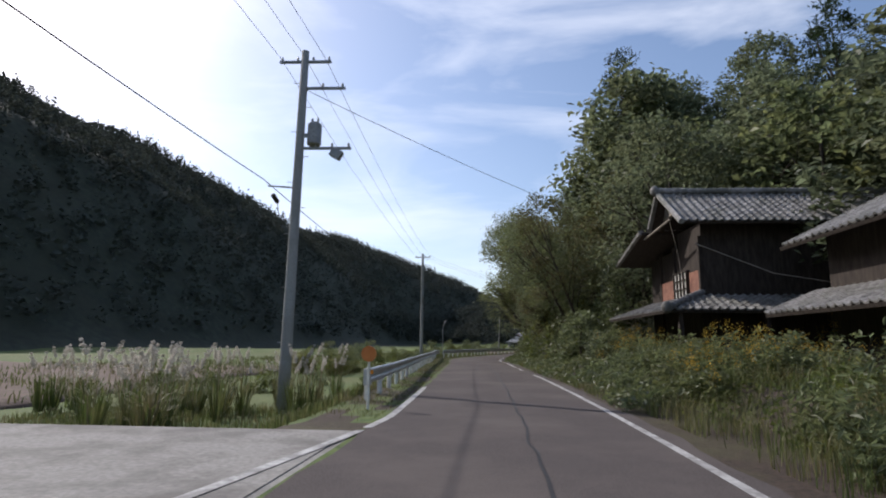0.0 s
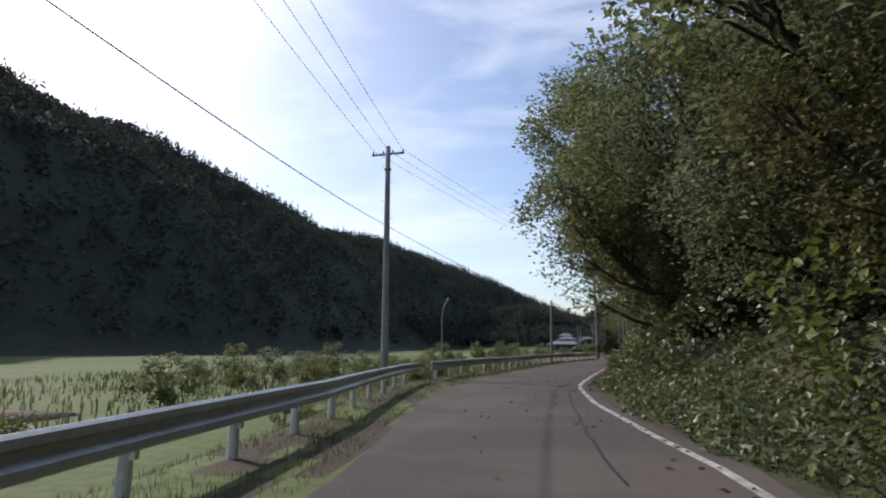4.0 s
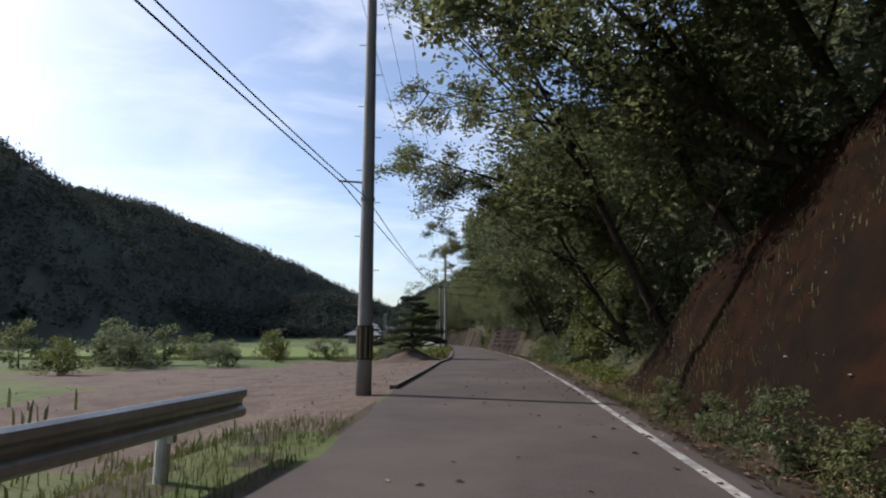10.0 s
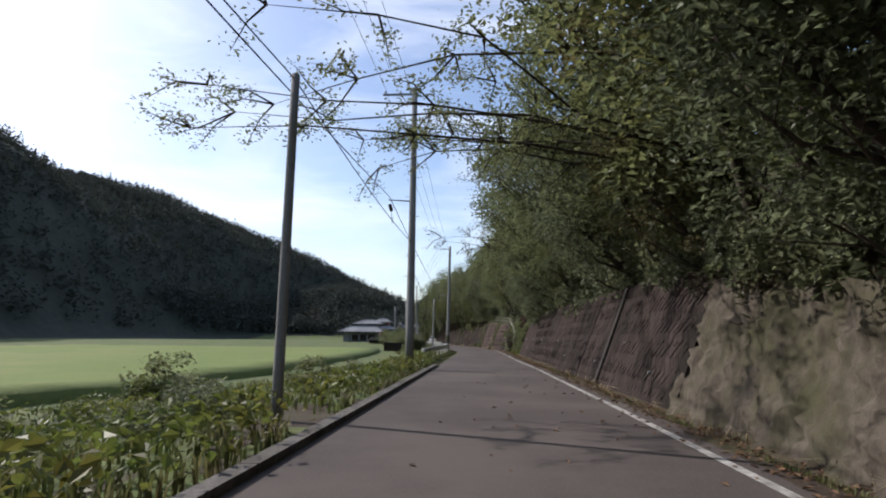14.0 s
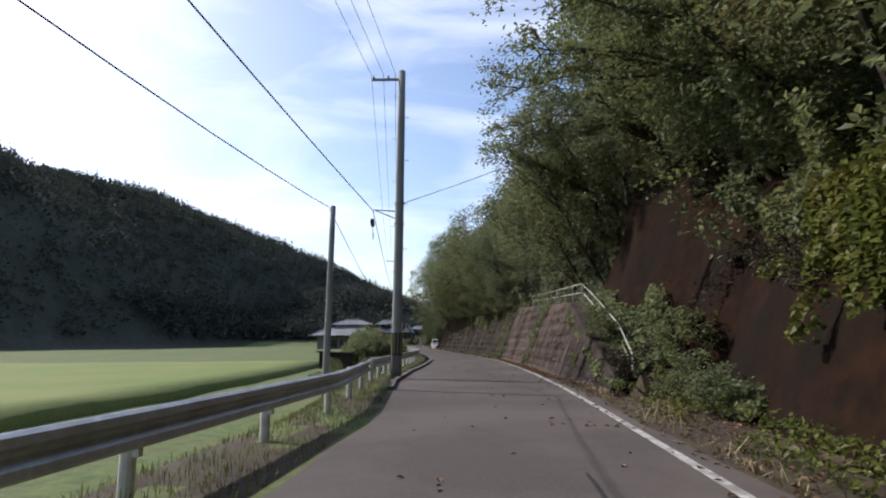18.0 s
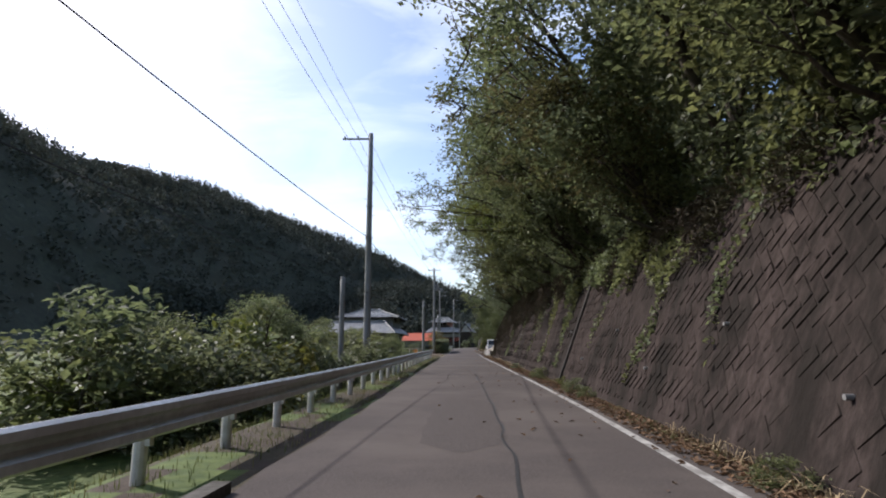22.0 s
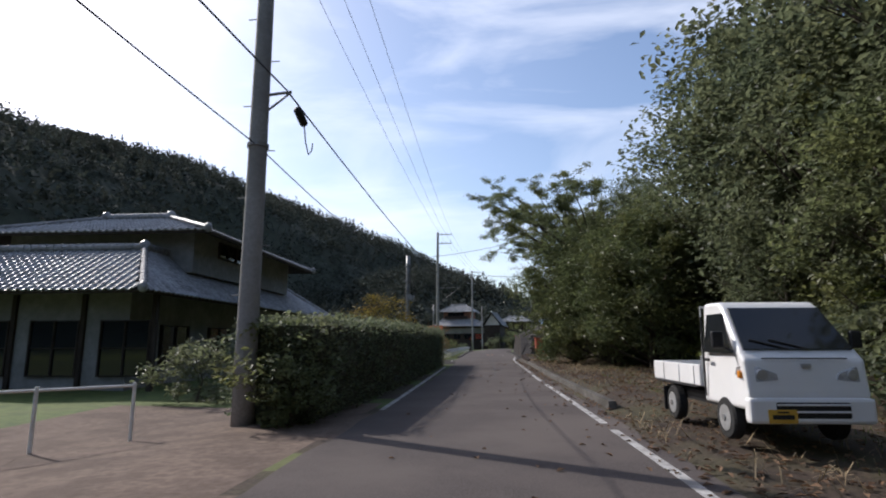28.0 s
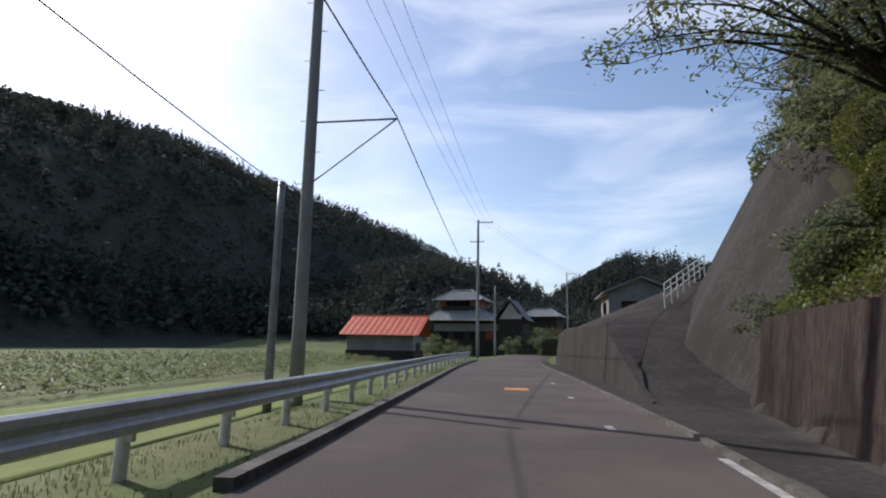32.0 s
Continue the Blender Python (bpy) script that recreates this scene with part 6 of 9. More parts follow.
PLASTER_GREY = mat("grey_plaster", (0.20, 0.20, 0.195), (0.27, 0.27, 0.26), 4, 0.9, 0.15, (0.15, 0.15, 0.145), 0.7, 0.5)
DARKWOOD = mat("dark_timber", (0.022, 0.016, 0.012), (0.050, 0.038, 0.030), 9, 0.8, 0.4, stretch=(1, 1, 0.2))
TIMBER = mat("grey_timber", (0.20, 0.17, 0.14), (0.34, 0.30, 0.25), 11, 0.85, 0.4, (0.12, 0.10, 0.08), 1.2, 0.6, stretch=(0.3, 1, 1))
PALEWOOD = mat("bleached_timber", (0.36, 0.32, 0.27), (0.48, 0.44, 0.38), 11, 0.85, 0.3, (0.22, 0.19, 0.16), 1.2, 0.5)
GLASS_DARK = mat("dark_window_glass", (0.010, 0.012, 0.014), (0.016, 0.018, 0.020), 2, 0.06, 0, spec=0.6)
RED_ROOF = mat("red_sheet_roof", (0.52, 0.115, 0.060), (0.62, 0.155, 0.085), 3, 0.55, 0.1, (0.42, 0.11, 0.07), 0.6, 0.5)
RUST_RED = mat("rusty_red_paint", (0.30, 0.075, 0.045), (0.40, 0.11, 0.065), 6, 0.6, 0.2, (0.17, 0.055, 0.035), 1.8, 0.6)
TRUCK_WHITE = mat("white_car_paint", (0.74, 0.74, 0.73), (0.80, 0.80, 0.79), 3, 0.28, 0, (0.66, 0.65, 0.62), 1.5, 0.3, spec=0.55)
TYRE = mat("tyre_rubber", (0.018, 0.018, 0.018), (0.030, 0.030, 0.029), 20, 0.85, 0.2)
BLACK_PLASTIC = mat("black_plastic", (0.015, 0.015, 0.016), (0.025, 0.025, 0.026), 14, 0.5, 0.05)
PLATE_YELLOW = mat("yellow_plate", (0.52, 0.30, 0.04), (0.60, 0.37, 0.07), 4, 0.5, 0)
LAMP_CLEAR = mat("lamp_lens", (0.35, 0.36, 0.37), (0.48, 0.49, 0.50), 30, 0.12, 0, spec=0.7)
AMBER = mat("amber_lens", (0.60, 0.20, 0.02), (0.70, 0.28, 0.04), 8, 0.25, 0)
DISC_ORANGE = mat("orange_reflector", (0.46, 0.14, 0.03), (0.54, 0.19, 0.05), 5, 0.4, 0.05)
FENCE_WHITE = mat("white_pipe_paint", (0.64, 0.65, 0.62), (0.74, 0.75, 0.72), 8, 0.5, 0.05, (0.46, 0.44, 0.38), 3, 0.4)
RAIL_CREAM = mat("weathered_rail_paint", (0.30, 0.29, 0.25), (0.44, 0.43, 0.38), 8, 0.6, 0.1, (0.16, 0.13, 0.09), 2.5, 0.6)
MOUND = mat("dark_mound_soil", (0.075, 0.052, 0.040), (0.135, 0.098, 0.076), 8, 0.95, 0.6, (0.09, 0.085, 0.05), 1.0, 0.5, depth=0.05)
STONE = mat("field_stone", (0.075, 0.072, 0.066), (0.165, 0.158, 0.145), 9, 0.9, 0.5, (0.055, 0.065, 0.04), 1.5, 0.6, rnd=0.25)
MIRROR = mat("mirror_face", (0.86, 0.87, 0.88), (0.88, 0.89, 0.90), 2, 0.02, 0, metal=1.0)


def at(s, d, z=0.0, spin=0.0):
    """A frame whose x points right of the lane and y along it."""
    return Matrix.Translation(place(s, d, z)) @ Matrix.Rotation(radians(turn_at(s) + spin), 4, "Z")


# ---- retaining walls of lozenge-set blocks ----
def wall_point(s, f, out=0.0):
    """A point on a retaining wall: f from the foot (0) to the top (1), pushed out of it."""
    fd, tz, ln = float(foot_d(s)), float(top_z(s)), float(lean(s))
    n = math.hypot(1, ln)
    return place(s, fd - 0.16 + ln * tz * f - out / n, tz * f + out * ln / n)


def block_wall(s0, s1, label, near0, near1, seed, ribs=(), plain=1e9, face=WALL_BROWN):
    top = tagged(new("retaining_wall"), label, "retaining wall", kind="structure")
    ss = np.arange(s0, s1 + 0.01, 1.0)
    verts, faces = [], []
    for s in ss:
        for f in (-0.08, 0.0, 0.5, 1.0):
            verts.append(wall_point(s, f))
        verts.append(wall_point(s, 1.0) + (place(s, float(foot_d(s)) + 2) - place(s, float(foot_d(s)))) * 0.35)
    for i in range(len(ss) - 1):
        for q in range(4):
            a = i * 5 + q
            faces.append((a, a + 5, a + 6, a + 1))
    part("wall_core", mesh_from("wall_core", verts, faces, face), None, top)
    # herringbone: slabs twice as long as wide, laid at 45 degrees in courses that lean left and right by turns
    r = random.Random(seed)
    u = 0.205
    V, F, singles = [], [], 0
    c45 = math.sqrt(0.5)
    for m in range(int((s1 - s0) / (u * 1.41)) + 14):
        for k in range(-4, 16):
            for kind in (0, 1):
                # the centre in the slabs' own axes, then turned by 45 degrees
                gx, gy = (m + 2 * k, m - 2 * k)
                cx, cy = (gx + 1.0, gy + 0.5) if kind == 0 else (gx + 0.5, gy + 2.0)
                q, up = s0 + 0.1 + (cx + cy) * c45 * u - 0.6, (cx - cy) * c45 * u + 0.3
                if q < s0 + 0.3 or q > s1 - 0.3 or up < 0.2:
                    continue
                L = float(top_z(q)) * math.hypot(1, float(lean(q)))
                if up > L - 0.24 or any(abs(q - rb) < 0.34 for rb in ribs) or r.random() < 0.03 or q > plain - 0.25 * up + r.uniform(-0.6, 0.6):
                    continue
                worn = float(wobble(np.array(q), np.array(up * 2.0), 2.4, seed))
                if worn < -0.55 and r.random() < 0.6:
                    continue
                f = up / L
                c, ex = wall_point(q, f), (wall_point(q + 0.2, f) - wall_point(q - 0.2, f)).normalized()
                ey = (wall_point(q, min(1, f + 0.05)) - wall_point(q, f - 0.05)).normalized()
                ez = ex.cross(ey).normalized()
                if ez.dot(place(q, -5) - place(q, 5)) < 0:
                    ez = -ez
                # long axis and short axis of the slab on the wall's face; the short one always points up
                la = (ex - ey) * c45 if kind else (ex + ey) * c45
                sa = (ex + ey) * c45 if kind else (ey - ex) * c45
                k_ = 0.5 + 0.5 * max(0.0, min(1.0, worn + 0.5))
                h, tilt, twist = r.uniform(0.006, 0.020) * k_, r.uniform(-0.003, 0.013) * k_, r.uniform(-0.011, 0.011) * k_
                ring = [(u, u / 2), (-u, u / 2), (-u, -u / 2), (u, -u / 2)]
                vs = [c + la * x * 0.985 + sa * y * 0.97 - ez * 0.03 for x, y in ring]
                vs += [c + la * x * 0.90 + sa * y * 0.80 + ez * (h - tilt * y * 2 / u + twist * x / u) for x, y in ring]
                fs = [(4, 5, 6, 7)] + [(j, (j + 1) % 4, 4 + (j + 1) % 4, 4 + j) for j in range(4)]
                if near0 < q < near1 and singles < 290 and up < 3.2:
                    me = bpy.data.meshes.new("block")
                    me.from_pydata(vs, [], fs)
                    me.materials.append(face)
                    part("block", me, None, top)
                    singles += 1
                else:
                    j0 = len(V)
                    V += vs
                    F += [tuple(j0 + j for j in ff) for ff in fs]
    tagged(part("blocks", mesh_from("blocks", V, np.array(F), face), None, top), kind="stuff")
    # pale concrete ribs at the joints, and drain pipes
    for q in ribs:
        bm = bmesh.new()
        rows_ = []
        for f in (0, 0.33, 0.66, 1.0):
            rows_.append([bm.verts.new(wall_point(q + o, f, u)) for o, u in ((-0.16, -0.05), (-0.13, 0.07), (0.13, 0.07), (0.16, -0.05))])
        for lo, hi in zip(rows_, rows_[1:]):
            for k in range(3):
                bm.faces.new((lo[k], lo[k + 1], hi[k + 1], hi[k]))
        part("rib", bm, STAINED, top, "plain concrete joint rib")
    q, k = s0 + 2.0, 0
    while q < s1 - 1:
        p0 = wall_point(q, 0.22 + 0.2 * (k % 2))
        o = (place(q, -1) - place(q, 0)).normalized()
        part("drain_pipe", tube(bmesh.new(), [p0 - o * 0.05, p0 + o * 0.08], 0.03, 8), PLASTER_GREY, top)
        q, k = q + 3.0, k + 1
    return top


def rubble_wall(s0, s1):
    """A weathered wall whose rough stones have run together under streaks of moss."""
    top = tagged(new("retaining_wall"), "weathered rubble-faced retaining wall with moss on it", "retaining wall", kind="structure")
    gg = np.random.default_rng(12)
    ss = np.arange(s0, s1, 0.11)
    ff = np.linspace(-0.05, 1.0, 26)
    S, Fm = np.meshgrid(ss, ff, indexing="ij")
    fd, tz, ln = foot_d(S), top_z(S), lean(S)
    L = tz * Fm
    out = 0.07 * wobble(S, L * 1.2, 0.17, 3.0) + 0.10 * wobble(S, L * 0.6, 0.42, 5.0) + 0.06 * wobble(S, L * 0.3, 1.1, 7.0) + gg.normal(size=S.shape) * 0.03
    X, Y = place_np(S.ravel(), (fd - 0.14 + ln * tz * Fm - out).ravel())
    n, k = S.shape
    i, j = np.meshgrid(np.arange(n - 1), np.arange(k - 1), indexing="ij")
    q = (i * k + j).ravel()
    part("wall_face", mesh_from("wall_face", np.c_[X, Y, (L + 0.3 * out).ravel()], np.c_[q, q + k, q + k + 1, q + 1], WALL_RUBBLE, smooth=True), None, top)


rubble_wall(136.6, 149.75)
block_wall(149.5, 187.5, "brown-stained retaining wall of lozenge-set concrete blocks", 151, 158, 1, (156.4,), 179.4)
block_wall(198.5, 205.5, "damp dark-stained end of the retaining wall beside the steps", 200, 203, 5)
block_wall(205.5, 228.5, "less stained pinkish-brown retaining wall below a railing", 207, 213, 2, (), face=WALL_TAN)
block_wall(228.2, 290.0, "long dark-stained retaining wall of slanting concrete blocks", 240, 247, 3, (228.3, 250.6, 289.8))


# rough face of the wall below the garden
def garden_wall():
    top = tagged(new("garden_wall"), "rough brown concrete retaining wall below the garden", "retaining wall", kind="structure")
    ss = np.arange(347.3, 361.5, 0.35)
    fs = np.linspace(-0.05, 1.0, 12)
    S, Fm = np.meshgrid(ss, fs, indexing="ij")
    fd, tz = foot_d(S) - 0.10, top_z(np.minimum(S, 361))
    D = fd + 0.14 * tz * Fm - 0.05 * wobble(S * 5, Fm * 9, 1.0, 3) * (S < 353) - 0.015 * wobble(S * 9, Fm * 14, 1.0, 1)
    X, Y = place_np(S.ravel(), D.ravel())
    n, k = S.shape
    i, j = np.meshgrid(np.arange(n - 1), np.arange(k - 1), indexing="ij")
    a = (i * k + j).ravel()
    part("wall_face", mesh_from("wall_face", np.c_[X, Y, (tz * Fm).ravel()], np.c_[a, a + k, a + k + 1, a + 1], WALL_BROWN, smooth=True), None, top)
    return top


garden_wall()


# the ramp that climbs beside the lane, with the filled wall between
RAMP = (((361.0, 3.85, -0.05), (360.6, 7.6, -0.03)), ((363.0, 4.05, 0.16), (363.2, 8.0, 0.22)), ((366, 4.7, 0.82), (366.6, 9.4, 1.05)), ((371, 6.4, 2.25), (370.4, 11.2, 2.7)), ((376, 8.9, 3.8), (374.4, 13.8, 4.5)), ((381.5, 12.4, 5.8), (378.6, 17.2, 6.6)))


def ramp():
    top = tagged(new("concrete_ramp"), "steep stained concrete ramp climbing from the lane", "ramp", kind="structure")
    bm = bmesh.new()
    rows = []
    for (a, b), (c, d) in zip(RAMP, RAMP[1:]):
        for f in (0, 0.33, 0.66):
            l = tuple(u + (v - u) * f for u, v in zip(a, c))
            r = tuple(u + (v - u) * f for u, v in zip(b, d))
            rows.append((bm.verts.new(place(*l)), bm.verts.new(place(*r))))
    for p, q in zip(rows, rows[1:]):
        bm.faces.new((p[0], p[1], q[1], q[0]))
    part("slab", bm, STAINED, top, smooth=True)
    edge = table(*[(a[0][0], a[0][1]) for a in RAMP])
    edge_z = table(*[(a[0][0], a[0][2]) for a in RAMP])
    s2 = np.concatenate([np.arange(361.6, 381, 0.8), [382.0, 390.0, 397.0]])
    n = len(s2)
    fd = np.interp(s2, [361, 366, 380, 397], [3.85, 4.05, 4.3, 4.4])
    tz = np.interp(s2, [361.6, 363.0, 366.0, 371.0, 390, 397], [0.03, 0.24, 0.92, 2.32, 2.55, 2.4])
    bd = np.where(s2 < 381.5, np.maximum(edge(s2), fd + 0.15), 16)
    bz = np.where(s2 < 381.5, edge_z(s2), 3.0)
    rows = [(fd, 0 * tz - 0.1), (fd + 0.35 * tz / 2.4, tz), (np.minimum(fd + 0.45, bd), np.maximum(tz, np.minimum(bz, tz + 0.1))), (bd, np.maximum(bz, 0) + 0.012), (bd + 0.05, 0 * tz - 0.1)]
    v = np.concatenate([np.c_[(*place_np(s2, d), z)] for d, z in rows])
    i = np.arange(n - 1)
    f = np.concatenate([np.c_[i + q * n, i + 1 + q * n, i + 1 + (q + 1) * n, i + (q + 1) * n] for q in range(4)])
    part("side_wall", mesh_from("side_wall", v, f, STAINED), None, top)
    part("joint", tube(bmesh.new(), [place(369.2, 4.0 + 0.1, 0.05), place(368.4, 4.16, 2.3)], 0.012, 4), TAR, top)


ramp()


def pipe_fence(name, pts, high, label, rails=(0.45, 0.95), every=2.0, r=0.03, group="", paint=FENCE_WHITE):
    """Posts and rails along a line of points in the world."""
    top = thing(name, Matrix.Identity(4), label, "railing", group)
    pts = [Vector(p) for p in pts]
    for p in pts:
        part("post", tube(bmesh.new(), [p - Vector((0, 0, 0.25)), p + Vector((0, 0, high))], r * 1.25, 8), paint, top)
    for h in rails:
        part("rail", tube(bmesh.new(), [p + Vector((0, 0, h)) for p in pts], r, 8), paint, top)
    return top


pipe_fence("ramp_railing", [place(374.0 + 1.07 * k, 7.9 + 0.64 * k, 3.35 + 0.36 * k) for k in range(8)], 1.05, "white pipe railing climbing along the ramp", (0.35, 0.7, 1.02))
pipe_fence("wall_railing", [place(s, float(foot_d(s) + lean(s) * top_z(s)) + 0.45, float(top_z(s)) + 0.04) for s in np.arange(208.8, 225, 2.3)], 0.82, "weathered white pipe railing along the retaining wall's top", (0.40, 0.79), r=0.026, paint=RAIL_CREAM)
pipe_fence("stair_railing", [place(s, d, z) for s, d, z in ((198.4, 3.85, 0.2), (201.9, 4.45, 1.05), (205.4, 4.7, 2.05), (208.8, 4.84, 3.05))], 0.82, "weathered white pipe railing down overgrown steps", (0.40, 0.79), r=0.026, paint=RAIL_CREAM)


# ---- roofs of clay tiles ----
def tile_mesh(w=0.29, l=0.30, material=None):
    """One curved pantile."""
    bm = bmesh.new()
    prof = [(0, 0.0), (0.25, -0.018), (0.5, -0.012), (0.72, 0.03), (0.88, 0.045), (1.0, 0.01)]
    lo = [bm.verts.new((x * w, 0, 0.035 + z)) for x, z in prof]
    hi = [bm.verts.new((x * w, l, 0.012 + z)) for x, z in prof]
    fr = [bm.verts.new((x * w, 0, z - 0.012)) for x, z in prof]
    for k in range(5):
        bm.faces.new((lo[k], lo[k + 1], hi[k + 1], hi[k]))
        bm.faces.new((fr[k], fr[k + 1], lo[k + 1], lo[k]))
    me = finish(bm, "roof_tile", material or TILE)
    return me


ROOF_TILE, ROOF_TILE_OLD = tile_mesh(material=TILE), tile_mesh(material=TILE_OLD)


def tile_slope(parent, e0, e1, r0, r1, tile, single=0, w=0.29, l=0.27):
    """Tiles over a slope: eave from e0 to e1, ridge from r0 to r1 (parent space). The first rows are single pieces, the rest one mesh."""
    e0, e1, r0, r1 = map(Vector, (e0, e1, r0, r1))
    ux = (e1 - e0).normalized()
    nrm = ux.cross(((r0 + r1) / 2 - (e0 + e1) / 2)).normalized()
    if nrm.z < 0:
        nrm = -nrm
    vy = nrm.cross(ux).normalized()
    if vy.z < 0:
        vy = -vy
    hgt = (r0 - e0).dot(vy)
    rows = int(hgt / l)
    rot = Matrix((ux, vy, nrm)).transposed().to_4x4()
    base = np.array([tuple(v.co) for v in tile.vertices])
    polys = np.array([tuple(p.vertices) for p in tile.polygons])
    V, F, k0, made = [], [], 0, 0
    for j in range(rows + 1):
        f = min(1.0, j * l / hgt)
        a, b = e0.lerp(r0, f), e1.lerp(r1, f)
        n = int((b - a).length / w)
        for i in range(n):
            p = a + ux * (i * w) 
            if made < single:
                ob = part("roof_tile", tile, None, parent)
                ob.matrix_local = Matrix.Translation(p) @ rot
                made += 1
            else:
                V.append(base @ np.array(rot.to_3x3()).T + np.array(p))
                F.append(polys + k0)
                k0 += len(base)
    if V:
        tagged(part("roof_tiles", mesh_from("roof_tiles", np.concatenate(V), np.concatenate(F), tile.materials[0]), None, parent), kind="stuff")
    # boarding below
    bm = bmesh.new()
    d = nrm * -0.03
    q = [bm.verts.new(v + d) for v in (e0, e1, r1, r0)] + [bm.verts.new(v + d * 4) for v in (e0, e1, r1, r0)]
    for f in ((0, 1, 2, 3), (7, 6, 5, 4), (0, 4, 5, 1), (1, 5, 6, 2), (2, 6, 7, 3), (3, 7, 4, 0)):
        bm.faces.new([q[k] for k in f])
    part("roof_boarding", bm, DARKWOOD, parent)


def ridge_cap(parent, a, b, r=0.13, material=None, ends=True):
    a, b = Vector(a), Vector(b)
    bm = tube(bmesh.new(), [a, b], r, 10)
    n = max(2, int((b - a).length / 0.3))
    for k in range(n):
        p = a.lerp(b, (k + 0.5) / n)
        tube(bm, [p - (b - a).normalized() * 0.03, p + (b - a).normalized() * 0.03], r * 1.14, 10)
    part("ridge_cap", bm, material or TILE, parent)
    if ends:
        bm = bmesh.new()
        bmesh.ops.create_icosphere(bm, subdivisions=2, radius=r * 1.5, matrix=Matrix.Translation(a) @ Matrix.Diagonal((1, 1, 1.25, 1)))
        part("ridge_end", bm, material or TILE, parent)


def hip_roof(parent, x0, x1, y0, y1, z0, z1, rx0, rx1, ry0, ry1, tile, single=0):
    """Four slopes from eaves to a smaller rectangle or ridge."""
    m = tile.materials[0]
    tile_slope(parent, (x0, y0, z0), (x1, y0, z0), (rx0, ry0, z1), (rx1, ry0, z1), tile, single)
    tile_slope(parent, (x1, y0, z0), (x1, y1, z0), (rx1, ry0, z1), (rx1, ry1, z1), tile, single)
    tile_slope(parent, (x1, y1, z0), (x0, y1, z0), (rx1, ry1, z1), (rx0, ry1, z1), tile)
    tile_slope(parent, (x0, y1, z0), (x0, y0, z0), (rx0, ry1, z1), (rx0, ry0, z1), tile)
    for a, b in (((rx0, ry0, z1), (x0, y0, z0)), ((rx1, ry0, z1), (x1, y0, z0)), ((rx1, ry1, z1), (x1, y1, z0)), ((rx0, ry1, z1), (x0, y1, z0))):
        ridge_cap(parent, Vector(b) + Vector((0, 0, 0.08)), Vector(a) + Vector((0, 0, 0.08)), 0.10, m)
    if abs(rx1 - rx0) > 0.3:
        ridge_cap(parent, (rx0, ry0, z1 + 0.12), (rx1, ry0, z1 + 0.12), 0.14, m)
    if abs(ry1 - ry0) > 0.3:
        ridge_cap(parent, (rx1, ry0, z1 + 0.12), (rx1, ry1, z1 + 0.12), 0.14, m)


def window(parent, lo, hi, face, frame_m, pane_m, nx=2, nz=2, deep=0.06):
    """A framed window on a face: 'x' or 'y' is the axis it looks along."""
    (x0, y0, z0), (x1, y1, z1) = lo, hi
    w = part("window", box(lo, hi), pane_m, parent)
    for k in range(nx + 1):
        f = k / nx
        if face == "x":
            y = y0 + (y1 - y0) * f
            part("bar", box((x0 - deep, y - 0.025, z0 - 0.03), (x1 + deep, y + 0.025, z1 + 0.03)), frame_m, w)
        else:
            x = x0 + (x1 - x0) * f
            part("bar", box((x - 0.025, y0 - deep, z0 - 0.03), (x + 0.025, y1 + deep, z1 + 0.03)), frame_m, w)
    for k in range(nz + 1):
        z = z0 + (z1 - z0) * k / nz
        part("bar", box((x0 - deep * 0.9, y0 - 0.03, z - 0.02), (x1 + deep * 0.9, y1 + 0.03, z + 0.02)) if face == "x" else box((x0 - 0.03, y0 - deep * 0.9, z - 0.02), (x1 + 0.03, y1 + deep * 0.9, z + 0.02)), frame_m, w)
    return w


